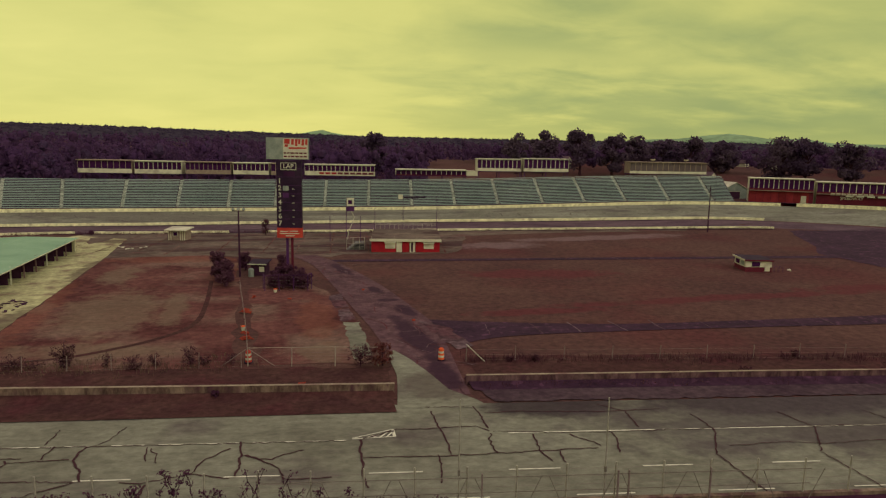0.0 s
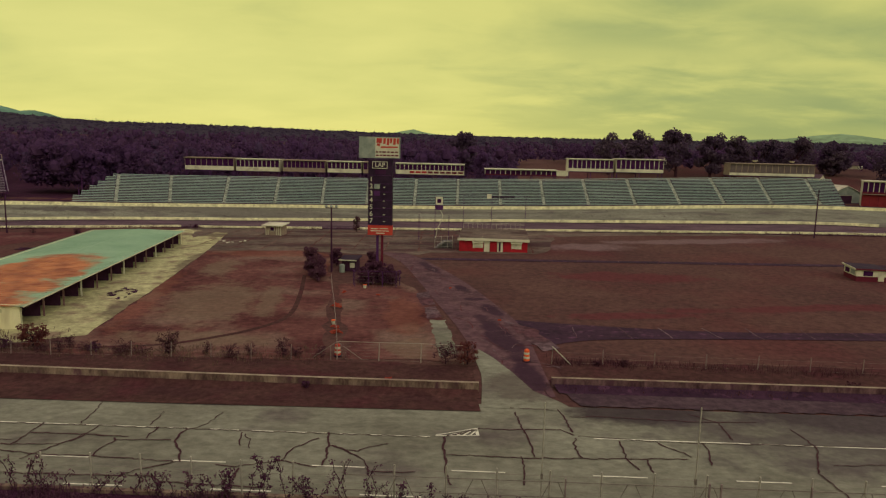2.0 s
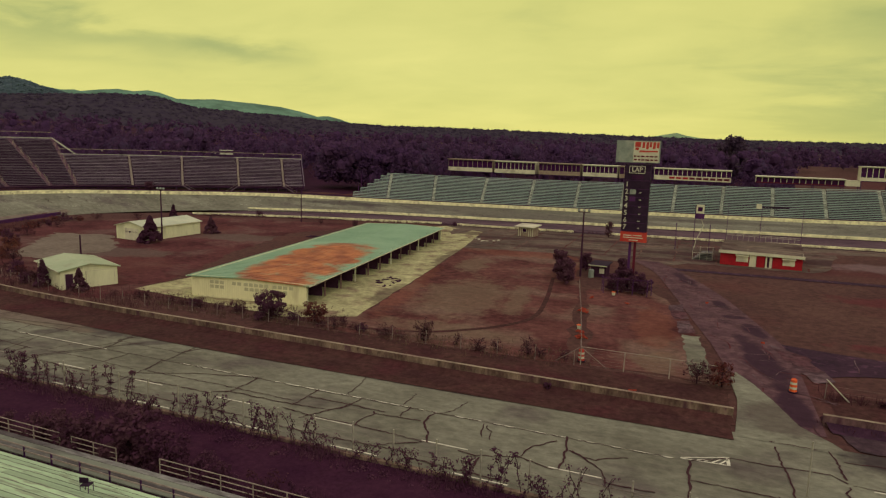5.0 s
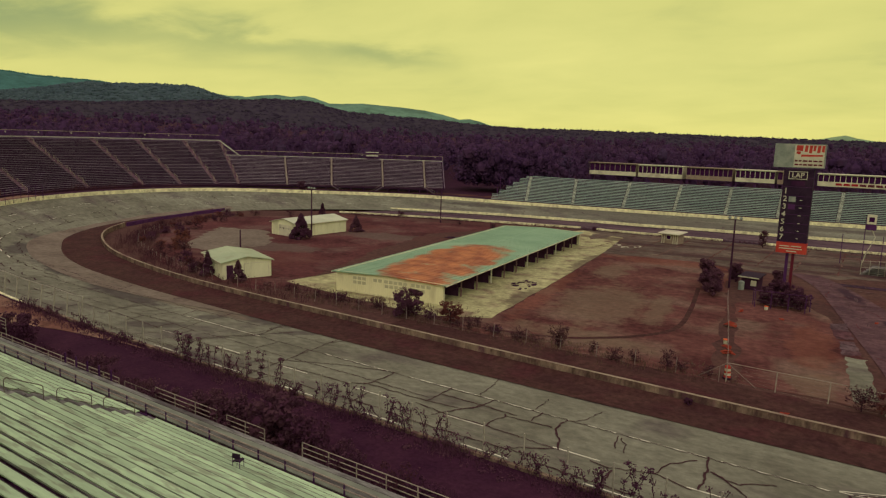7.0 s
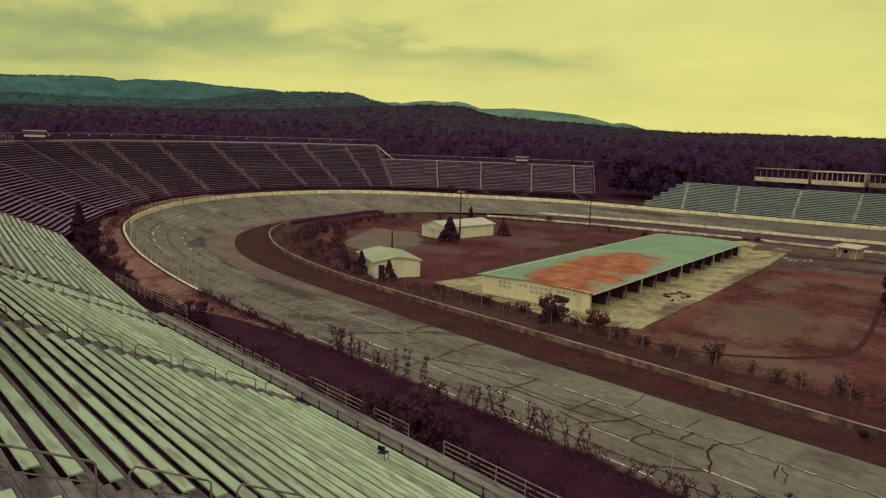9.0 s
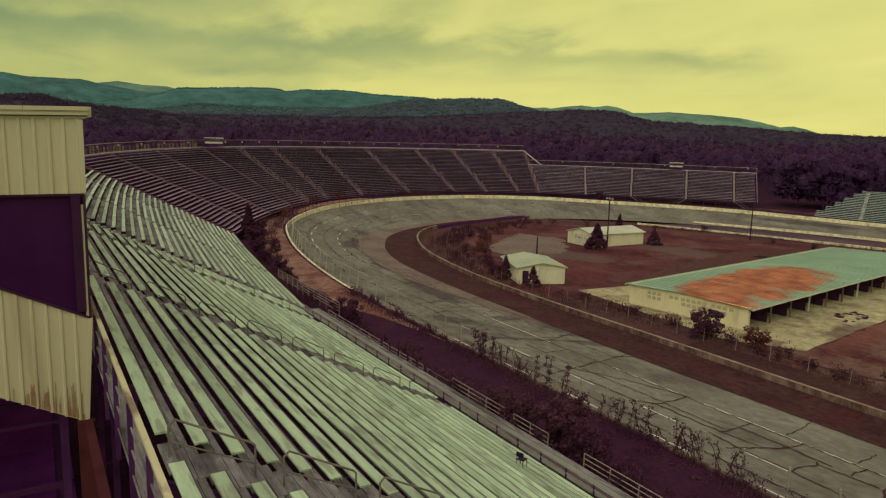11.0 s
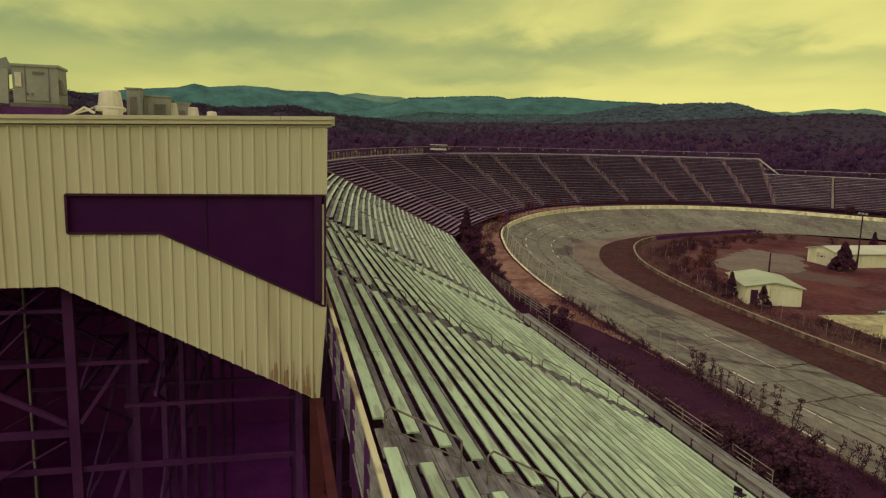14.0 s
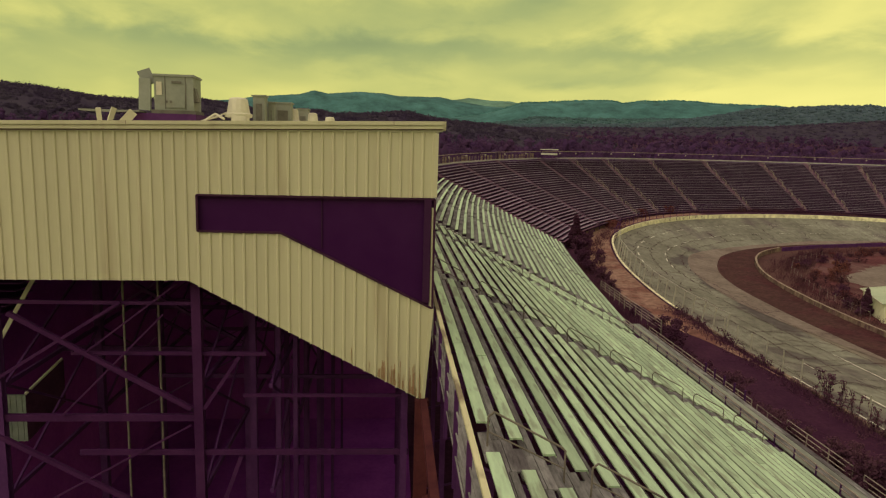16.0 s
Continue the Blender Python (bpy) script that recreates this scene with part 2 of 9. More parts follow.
def blotch(m_, colour, spots, fray=1.3, scale=0.22, amount=0.85):
    """Soft-edged areas of another colour: (x, y, half width, half depth, turn in degrees)."""
    nt = m_.node_tree
    n, l = nt.nodes, nt.links
    p = n["Principled BSDF"]
    base = p.inputs["Base Color"].links[0].from_socket
    geo = n.new("ShaderNodeNewGeometry")
    wav = n.new("ShaderNodeTexNoise")
    wav.inputs["Scale"].default_value, wav.inputs["Detail"].default_value, wav.inputs["Roughness"].default_value = scale, 9, 0.68
    l.new(geo.outputs["Position"], wav.inputs[0])

    def m(op, a, b, clamp=False):
        k = n.new("ShaderNodeMath")
        k.operation, k.use_clamp = op, clamp
        for i, v in enumerate((a, b)):
            if isinstance(v, (int, float)):
                k.inputs[i].default_value = v
            else:
                l.new(v, k.inputs[i])
        return k.outputs[0]
    best = None
    for x, y, rx, ry, turn in spots:
        mp = n.new("ShaderNodeMapping")
        mp.vector_type = "TEXTURE"
        mp.inputs["Location"].default_value = (x, y, 0)
        mp.inputs["Rotation"].default_value = (0, 0, radians(turn))
        mp.inputs["Scale"].default_value = (rx, ry, 1000)
        l.new(geo.outputs["Position"], mp.inputs[0])
        ln = n.new("ShaderNodeVectorMath")
        ln.operation = "LENGTH"
        l.new(mp.outputs[0], ln.inputs[0])
        d = m("SUBTRACT", 1.0, ln.outputs["Value"])
        best = d if best is None else m("MAXIMUM", best, d)
    k = m("ADD", best, m("MULTIPLY", m("SUBTRACT", wav.outputs[0], 0.5), fray * 2))
    k = m("MULTIPLY", m("MULTIPLY", k, 2.6, True), amount)
    tone = n.new("ShaderNodeHueSaturation")
    tone.inputs["Color"].default_value = rgb(colour)
    tv = n.new("ShaderNodeMapRange")
    tv.inputs["From Min"].default_value, tv.inputs["From Max"].default_value = 0.3, 0.7
    tv.inputs["To Min"].default_value, tv.inputs["To Max"].default_value = 0.7, 1.3
    fin = n.new("ShaderNodeTexNoise")
    fin.inputs["Scale"].default_value, fin.inputs["Detail"].default_value, fin.inputs["Roughness"].default_value = 1.3, 8, 0.75
    l.new(geo.outputs["Position"], fin.inputs[0])
    l.new(fin.outputs[0], tv.inputs[0])
    l.new(tv.outputs[0], tone.inputs["Value"])
    mx = n.new("ShaderNodeMix")
    mx.data_type = "RGBA"
    l.new(k, mx.inputs["Factor"])
    l.new(base, mx.inputs["A"])
    l.new(tone.outputs[0], mx.inputs["B"])
    l.new(mx.outputs["Result"], p.inputs["Base Color"])


blotch(M_DIRT, (0.170, 0.122, 0.082), [(-31, 82, 7.0, 13, 8), (-27, 66, 9, 3.0, 0), (-24, 82, 1.8, 9, 12), (-5.2, 65, 2.4, 4.5, 10), (-38, 104, 3, 8, 10)], 1.1, 0.3, 0.62)
blotch(M_DIRT, (0.200, 0.072, 0.044), [(-40, 84, 2.6, 20, 11), (-6.5, 75, 2.6, 7.5, 10), (-34, 118, 14, 4, 0), (-6.8, 80, 2.2, 9, 12), (-20, 110, 4, 8, 0)], 1.0, 0.3, 0.38)
blotch(M_YARD, (0.130, 0.100, 0.082), [(-92, 84, 9, 5, 20), (-88, 108, 14, 5, 10)], 1.1, 0.25, 0.62)
blotch(M_YARD, (0.130, 0.046, 0.040), [(-84, 76, 8, 8, 0), (-105, 112, 12, 10, 0)], 1.0, 0.3, 0.5)
blotch(M_TRACK, (0.105, 0.088, 0.074), [(-62, 178, 62, 8, -8), (-10, 183, 40, 3, 0)], 1.0, 0.3, 0.55)
blotch(M_TRACK, (0.074, 0.056, 0.058), [(-63.5, 40.2, 3.6, 1.5, 35), (-61.5, 46.3, 2.4, 1.2, 60), (-49.7, 48.2, 3.0, 1.0, 40), (-52, 36.4, 6, 1.2, 5), (-22, 49.6, 9, 0.8, 2)], 0.8, 0.3, 0.6)
blotch(M_OLDROAD, (0.036, 0.014, 0.028), [(4.4, 69, 1.7, 9, 14), (5.9, 59, 1.2, 8, 8), (3.5, 81, 1.1, 3.4, 17), (-0.2, 92.4, 1.0, 2.4, 17), (-5.6, 107.8, 1.2, 5.5, 20), (1.6, 86.4, 1.4, 0.8, 0)], 1.2, 0.2, 0.85)
blotch(M_GRASS, (0.105, 0.026, 0.030), [(48, 86.5, 26, 1.9, 9), (85, 92.5, 30, 2.6, 4), (20, 80, 10, 1.8, 6), (25, 103, 14, 4, 0), (100, 98, 20, 3, 4)], 1.2, 0.22, 0.8)
blotch(M_GRASS, (0.178, 0.116, 0.114), [(24, 131, 9, 5, 10), (48, 140, 24, 3.6, 9)], 0.9, 0.2, 0.75)
blotch(M_TRACK, (0.040, 0.026, 0.032), [(14, 50.5, 7, 3.2, 0), (32, 50.6, 14, 3.9, -2), (55, 51, 20, 3.6, 0), (85, 52, 20, 4, 0)], 0.55, 0.35, 0.85)
blotch(M_TRACK, (0.058, 0.042, 0.046), [(-78, 46, 10, 2.0, -4), (-100, 49, 9, 2.2, -14), (-60, 48.5, 8, 1.3, 0), (-118, 52, 8, 2.4, -30), (-20, 49.6, 6, 0.9, 0), (-140, 150, 8, 3, 40), (-100, 168, 14, 2.5, 20)], 0.8, 0.4, 0.7)
blotch(M_OLDPAD, (0.062, 0.030, 0.032), [(-30, 128, 13, 2.5, 5), (-8, 132, 13, 2.2, 0), (-25, 141, 20, 1.8, 4), (5, 141, 12, 2.5, 0), (-45, 136, 8, 2.5, 0), (-14, 124, 8, 2, 0), (-32, 147, 14, 1.6, 0), (14, 133, 7, 4, 0), (-4, 126, 6, 2, 0)], 1.1, 0.45, 0.85)
blotch(M_PAD, (0.10, 0.070, 0.052), [(-50, 140, 10, 3, 0), (-33, 134, 8, 3, 0), (-44, 108, 2, 12, 8), (-40, 78, 2, 7, 10)], 0.9, 0.35, 0.7)
blotch(M_TRACK, (0.185, 0.145, 0.104), [(-72, 48.0, 16, 1.7, 0), (-96, 50.4, 12, 1.6, -12), (-110, 53.0, 9, 1.6, -22)], 0.7, 0.3, 0.7)
blotch(M_TRACK, (0.088, 0.062, 0.056), [(5.2, 55.5, 3.6, 4.5, 0)], 0.8, 0.5, 0.6)
blotch(M_TRACK, (0.074, 0.056, 0.060), [(44, 46.5, 34, 7.5, 0)], 0.9, 0.3, 0.62)
# ---- building tools ----
from mathutils.geometry import delaunay_2d_cdt



class Shape:
    """Collects boxes, rods and faces into one mesh."""

    def __init__(self):
        self.v, self.f = [], []

    def face(self, *pts):
        k = len(self.v)
        self.v += [tuple(p) for p in pts]
        self.f.append(tuple(range(k, k + len(pts))))
        return self

    def hexa(self, pts):
        k = len(self.v)
        self.v += [tuple(p) for p in pts]
        for q in ((0, 3, 2, 1), (4, 5, 6, 7), (0, 1, 5, 4), (1, 2, 6, 5), (2, 3, 7, 6), (3, 0, 4, 7)):
            self.f.append(tuple(k + i for i in q))
        return self

    def box(self, x0, x1, y0, y1, z0, z1, m=None):
        pts = [Vector(p) for p in ((x0, y0, z0), (x1, y0, z0), (x1, y1, z0), (x0, y1, z0), (x0, y0, z1), (x1, y0, z1), (x1, y1, z1), (x0, y1, z1))]
        if m is not None:
            pts = [m @ p for p in pts]
        return self.hexa(pts)

    def beam(self, a, b, w, h=None):
        """A square bar from a to b."""
        a, b = Vector(a), Vector(b)
        d = (b - a).normalized()
        side = d.cross(Vector((0, 0, 1)))
        side = Vector((1, 0, 0)) if side.length < 1e-4 else side.normalized()
        up = side.cross(d)
        s, u = side * w / 2, up * (h or w) / 2
        return self.hexa([a - s - u, a + s - u, a + s + u, a - s + u, b - s - u, b + s - u, b + s + u, b - s + u])

    def rod(self, a, b, r, r2=None, n=7, caps=True):
        a, b = Vector(a), Vector(b)
        d = (b - a).normalized()
        s = d.orthogonal().normalized()
        u = d.cross(s)
        k = len(self.v)
        for p, q in ((a, r), (b, r if r2 is None else r2)):
            for i in range(n):
                t = 2 * math.pi * i / n
                self.v.append(tuple(p + (s * math.cos(t) + u * math.sin(t)) * q))
        for i in range(n):
            j = (i + 1) % n
            self.f.append((k + i, k + j, k + n + j, k + n + i))
        if caps:
            self.f.append(tuple(k + i for i in range(n))[::-1])
            self.f.append(tuple(k + n + i for i in range(n)))
        return self

    def pipe(self, pts, r, n=6):
        for a, b in zip(pts[:-1], pts[1:]):
            self.rod(a, b, r, n=n)
        return self

    def prism(self, poly, axis, a, b):
        """A polygon in the plane across the axis, from a to b along it."""
        def at(p, c):
            return {"x": (c, p[0], p[1]), "y": (p[0], c, p[1]), "z": (p[0], p[1], c)}[axis]
        self.face(*[at(p, a) for p in poly])
        self.face(*[at(p, b) for p in poly[::-1]])
        for p, q in zip(poly, poly[1:] + poly[:1]):
            self.face(at(p, a), at(p, b), at(q, b), at(q, a))
        return self

    def lathe(self, profile, c, n=14):
        k = len(self.v)
        for r, z in profile:
            for i in range(n):
                t = 2 * math.pi * i / n
                self.v.append((c[0] + r * math.cos(t), c[1] + r * math.sin(t), c[2] + z))
        for j in range(len(profile) - 1):
            for i in range(n):
                i2 = (i + 1) % n
                self.f.append((k + j * n + i, k + j * n + i2, k + (j + 1) * n + i2, k + (j + 1) * n + i))
        self.f.append(tuple(k + (len(profile) - 1) * n + i for i in range(n)))
        return self

    def mesh(self, name, material, smooth=False, fix=True):
        me = bpy.data.meshes.new(name)
        me.from_pydata(self.v, [], self.f)
        if fix:
            bm = bmesh.new()
            bm.from_mesh(me)
            bmesh.ops.recalc_face_normals(bm, faces=bm.faces)
            bm.to_mesh(me)
            bm.free()
        me.materials.append(material)
        if smooth:
            me.polygons.foreach_set("use_smooth", [True] * len(me.polygons))
        return me


def part(name, shape, material, parent=None, label="", smooth=False, at=None):
    me = shape if isinstance(shape, bpy.types.Mesh) else shape.mesh(name, material, smooth)
    ob = new(name, me)
    ob.parent = parent
    if at is not None:
        ob.matrix_basis = at
    if label:
        tagged(ob, label)
    return ob


def thing(name, label, category, at=None, group="", kind=""):
    ob = new(name)
    ob.empty_display_size = 0.2
    ob.matrix_basis = at if at is not None else Matrix.Identity(4)
    return tagged(ob, label, category, group, kind)


def solid(name, shape, material, label, category, kind="", group="", smooth=False, at=None):
    return tagged(part(name, shape, material, None, "", smooth, at), label, category, group, kind)


# ---- plan ----


def spline(ctrl, n, closed=False):
    """Catmull-Rom through the control points, n samples a span."""
    c = [np.array(p, float) for p in ctrl]
    out = []
    spans = len(c) if closed else len(c) - 1
    for i in range(spans):
        if closed:
            p0, p1, p2, p3 = (c[(i + k) % len(c)] for k in (-1, 0, 1, 2))
        else:
            p0, p1, p2, p3 = c[max(i - 1, 0)], c[i], c[i + 1], c[min(i + 2, len(c) - 1)]
        for k in range(n):
            t = k / n
            out.append(0.5 * (2 * p1 + (p2 - p0) * t + (2 * p0 - 5 * p1 + 4 * p2 - p3) * t * t + (3 * p1 - p0 - 3 * p2 + p3) * t**3))
    if not closed:
        out.append(c[-1])
    return np.array(out)


def twist(x, y):
    """The infield climbs gently towards the far right."""
    return 0.000175 * np.clip(np.asarray(y, float) - 60, 0, 140) * np.clip(np.asarray(x, float) + 55, 0, 145)


# outer and inner edge of the racing surface, pair by pair, round the oval
TRACK = [
    ((60, 34.0, 0.2), (60, 51.5, 0.02)), ((0, 34.0, 0.2), (0, 51.0, 0.02)), ((-40, 34.0, 0.2), (-40, 50.6, 0.02)), ((-70, 34.1, 0.3), (-70, 50.8, 0.02)),
    ((-92, 35.0, 0.9), (-92, 51.2, 0.02)), ((-112, 37.8, 1.8), (-108, 52.4, 0.02)), ((-131, 44.0, 2.9), (-121, 56.5, 0.02)), ((-147, 57.5, 3.9), (-131, 64.5, 0.02)),
    ((-159, 77, 4.2), (-141.5, 77, 0.02)), ((-163.5, 101, 4.2), (-147, 98, 0.02)), ((-159, 122, 4.0), (-144, 117, 0.02)), ((-146, 138.5, 3.6), (-135, 134, 0.02)),
]
TRACK += [
    ((-120, 162, 2.9), (-118, 149, 0.02)), ((-91, 175.5, 2.0), (-85, 162.5, 0.1)), ((-66, 184, 1.6), (-52, 167.5, 0.25)), ((-25, 189.5, 1.75), (-20, 168, 0.55)),
    ((18, 190, 2.5), (18, 168, 1.1)), ((53, 190, 3.6), (50, 168, 1.95)), ((87, 190, 4.6), (80, 168, 2.5)), ((115, 186, 4.7), (105, 163, 2.4)),
    ((142, 172, 4.8), (128, 152, 2.0)), ((160, 148, 5.0), (144, 136, 1.4)), ((168, 118, 5.0), (151, 116, 1.0)), ((162, 86, 4.6), (145, 92, 0.6)),
    ((143, 58, 3.2), (130, 71, 0.2)), ((115, 41, 1.6), (108, 57, 0.05)), ((88, 35.2, 0.6), (86, 52.5, 0.02)),
]
OUT = spline([p[0] for p in TRACK], 14, True)
INN = spline([p[1] for p in TRACK], 14, True)
INN[:, 2] = twist(INN[:, 0], INN[:, 1]) + 0.03


def outside(x, y):
    """Distance outwards from the outer edge of the track (negative inside), and the edge's height there."""
    x, y = np.asarray(x, float).ravel(), np.asarray(y, float).ravel()
    best, zz = np.full(x.shape, 1e9), np.zeros(x.shape)
    for ox, oy, oz in OUT[::3]:
        d = np.hypot(x - ox, y - oy)
        w = d < best
        best[w], zz[w] = d[w], oz
    inside = np.zeros(x.shape, bool)
    a, b = OUT[::3], np.roll(OUT[::3], -1, 0)
    for (x1, y1, _), (x2, y2, _) in zip(a, b):
        c = ((y1 > y) != (y2 > y)) & (x < (x2 - x1) * (y - y1) / (y2 - y1 + 1e-12) + x1)
        inside ^= c
    return np.where(inside, -best, best), zz


def smooth01(t):
    t = np.clip(t, 0, 1)
    return t * t * (3 - 2 * t)


# how high the wooded land stands above the eye's level, by direction
RISE_AZ = [-180, -60, -45, -20, 0, 15, 27, 40, 50, 60, 75, 90, 105, 118, 180]
RISE_EL = [0.2, 0.3, 0.35, 0.42, 0.48, 0.6, 0.75, 0.95, 1.25, 1.45, 1.6, 1.7, 2.3, 3.2, 2.0]


def land(x, y):
    """Height of the ground sheet."""
    x, y = np.asarray(x, float), np.asarray(y, float)
    shp = x.shape
    d, zo = outside(x, y)
    x, y = x.ravel(), y.ravel()
    z = twist(x, y)
    out = smooth01((d - 12) / 60.0)
    r, az = np.hypot(x, y), np.degrees(np.arctan2(-x, y))
    top = 20 + 900 * np.tan(np.radians(np.interp(az, RISE_AZ, RISE_EL))) - 15
    far = np.clip((r - 235) / 665, 0, 1.6)
    # behind the front stand the ground stays level
    back = smooth01((22 - y) / 25) * smooth01((x + 130) / 30)
    zout = (zo + 0.8) * (1 - out) + (3.0 + (top - 3.0) * far) * out
    zout = zout * (1 - back) - 0.2 * back
    zout = np.where(d < 9, zout - 1.6 * (1 - smooth01((d - 4.5) / 4.0)), zout)
    z = np.where(d > 0, zout, np.where(d > -15, z - 0.5 * smooth01((d + 15) / 4), z))
    return z.reshape(shp)


def ground_z(x, y):
    return float(land(np.array([x]), np.array([y]))[0])


def bank_z(x, y):
    """Height of the grass bank that falls from the outer wall to the ground behind it, or of the ground away from it."""
    d, zo = outside(x, y)
    g = land(np.asarray(x, float).ravel(), np.asarray(y, float).ravel())
    t = np.clip((d - 0.2) / 9.3, 0, 1)
    z = np.where((d > 0) & (d < 9.4), (zo + 0.82) * (1 - t) + (g + 0.5) * t, g)
    return z.reshape(np.shape(x))


def build_ground():
    def axis(lo, hi, step, far):
        mid = list(np.arange(lo, hi + 0.1, step))
        s, a, b = step, [], []
        p = lo
        while p > -far:
            s *= 1.35
            p -= s
            a.append(p)
        p, s = hi, step
        while p < far:
            s *= 1.35
            p += s
            b.append(p)
        return np.array(a[::-1] + mid + b)
    xs, ys = axis(-260, 260, 4.0, 4600), axis(-100, 330, 4.0, 4600)
    gx, gy = np.meshgrid(xs, ys)
    gz = land(gx, gy)
    nx = len(xs)
    v = np.stack([gx.ravel(), gy.ravel(), gz.ravel()], 1)
    f = [(j * nx + i, j * nx + i + 1, (j + 1) * nx + i + 1, (j + 1) * nx + i) for j in range(len(ys) - 1) for i in range(nx - 1)]
    me = bpy.data.meshes.new("ground")
    me.from_pydata(v.tolist(), [], f)
    me.materials.append(M_GRASS)
    me.materials.append(M_VERGE)
    mid = v[np.array(f)].mean(1)
    away, _ = outside(mid[:, 0], mid[:, 1])
    me.polygons.foreach_set("material_index", (away > 12).astype(int).tolist())
    me.polygons.foreach_set("use_smooth", [True] * len(f))
    tagged(new("ground", me), "dry brown and reddish grass across the infield and beyond", "ground", kind="structure")


def ribbon(name, a, b, material, label, category, across=6, kind="structure", lift=0.0, closed=False, sag=0.0):
    """A paved strip between two edge lines."""
    n = len(a)
    v = []
    for i in range(n):
        for k in range(across + 1):
            t = k / across
            p = a[i] * (1 - t) + b[i] * t
            v.append((p[0], p[1], p[2] + lift - sag * 4 * t * (1 - t)))
    w = across + 1
    f = [(i * w + k, i * w + k + 1, ((i + 1) % n) * w + k + 1, ((i + 1) % n) * w + k) for i in range(n if closed else n - 1) for k in range(across)]
    me = bpy.data.meshes.new(name)
    me.from_pydata(v, [], f)
    bm = bmesh.new()
    bm.from_mesh(me)
    bmesh.ops.recalc_face_normals(bm, faces=bm.faces)
    if sum(fa.normal.z for fa in bm.faces) < 0:
        bmesh.ops.reverse_faces(bm, faces=bm.faces)
    bm.to_mesh(me)
    bm.free()
    me.materials.append(material)
    me.polygons.foreach_set("use_smooth", [True] * len(me.polygons))
    return tagged(new(name, me), label, category, kind=kind)


def patch(name, outline, material, label, category, lift=0.03, ragged=0.0, step=2.0, seed=1):
    """A flat area with a slightly ragged outline, draped on the infield."""
    rnd = random.Random(seed)
    pts = []
    for (x1, y1), (x2, y2) in zip(outline, outline[1:] + outline[:1]):
        n = max(1, int(math.hypot(x2 - x1, y2 - y1) / step))
        for k in range(n):
            t = k / n
            pts.append((x1 + (x2 - x1) * t + rnd.uniform(-ragged, ragged), y1 + (y2 - y1) * t + rnd.uniform(-ragged, ragged)))
    xs, ys = [p[0] for p in pts], [p[1] for p in pts]
    inner, y = [], min(ys) + 3
    while y < max(ys):
        x = min(xs) + 3
        while x < max(xs):
            hit = False
            for (x1, y1), (x2, y2) in zip(pts, pts[1:] + pts[:1]):
                if (y1 > y) != (y2 > y) and x < (x2 - x1) * (y - y1) / (y2 - y1) + x1:
                    hit = not hit
            near = min((px - x) ** 2 + (py - y) ** 2 for px, py in pts)
            if hit and near > 4:
                inner.append((x, y))
            x += 6
        y += 6
    ring = len(pts)
    flat = [Vector(p) for p in pts + inner]
    vs, _, fs, *_ = delaunay_2d_cdt(flat, [(i, (i + 1) % ring) for i in range(ring)], [], 1, 1e-4)
    me = bpy.data.meshes.new(name)
    me.from_pydata([(p.x, p.y, float(twist(p.x, p.y)) + lift) for p in vs], [], fs)
    me.materials.append(material)
    return tagged(new(name, me), label, category, kind="structure")


def wall_along(name, pts, thick, height, material, label, category="wall", sub=1.0):
    """A low wall that follows a line of points at its foot."""
    v, f = [], []
    n = len(pts)
    for i in range(n):
        d = pts[min(i + 1, n - 1)] - pts[max(i - 1, 0)]
        s = np.array([-d[1], d[0]]) / (math.hypot(d[0], d[1]) + 1e-9) * thick / 2
        x, y, z = pts[i]
        v += [(x - s[0], y - s[1], z - 0.6), (x + s[0], y + s[1], z - 0.6), (x + s[0] * 0.8, y + s[1] * 0.8, z + height), (x - s[0] * 0.8, y - s[1] * 0.8, z + height)]
    for i in range(n - 1):
        a, b = i * 4, i * 4 + 4
        f += [(a + k, a + (k + 1) % 4, b + (k + 1) % 4, b + k) for k in range(4)]
    f += [(0, 1, 2, 3), tuple(4 * (n - 1) + k for k in (3, 2, 1, 0))]
    me = bpy.data.meshes.new(name)
    me.from_pydata(v, [], f)
    bm = bmesh.new()
    bm.from_mesh(me)
    bmesh.ops.recalc_face_normals(bm, faces=bm.faces)
    bm.to_mesh(me)
    bm.free()
    me.materials.append(material)
    return tagged(new(name, me), label, category, kind="structure")


build_ground()
ribbon("race_track", OUT, INN, M_TRACK, "worn grey cracked asphalt oval racing surface", "track", across=8, closed=True)

# ---- materials of the buildings and stands ----
M_ALU = mat("weathered_aluminium_plank", (0.3388, 0.4723, 0.285), (0.4789, 0.6481, 0.3887), scale=0.8, fine=7, rough=0.5, metal=0.15, bump=0.08, vary=0.24, stain=(0.1807, 0.1728, 0.12), stain_scale=4.5, stain_amount=0.55, edge=(0.53, 0.62), stretch=(0.16, 1, 1), grain=0.12, grain_scale=5, spec=0.3)
M_FOOT = mat("grey_footboard", (0.1352, 0.1268, 0.1187), (0.284, 0.2809, 0.2516), scale=0.9, fine=8, rough=0.85, vary=0.22, stain=(0.0766, 0.0634, 0.0653), stain_scale=1.2, stain_amount=0.75, edge=(0.48, 0.60), stretch=(0.25, 1, 1), grain=0.35, grain_scale=6)
# dark colour for the shaded gap seen between bench rows
M_LIP = mat("row_gap_shade", (0.045, 0.036, 0.042), (0.10, 0.085, 0.08), scale=1.2, fine=8, rough=0.7, vary=0.2, stretch=(0.2, 1, 1))
M_FARSEAT = mat("grey_green_bench", (0.2479, 0.3295, 0.3049), (0.3872, 0.4623, 0.417), scale=0.3, fine=3, rough=0.6, island=0.12, stretch=(0.2, 1, 1))
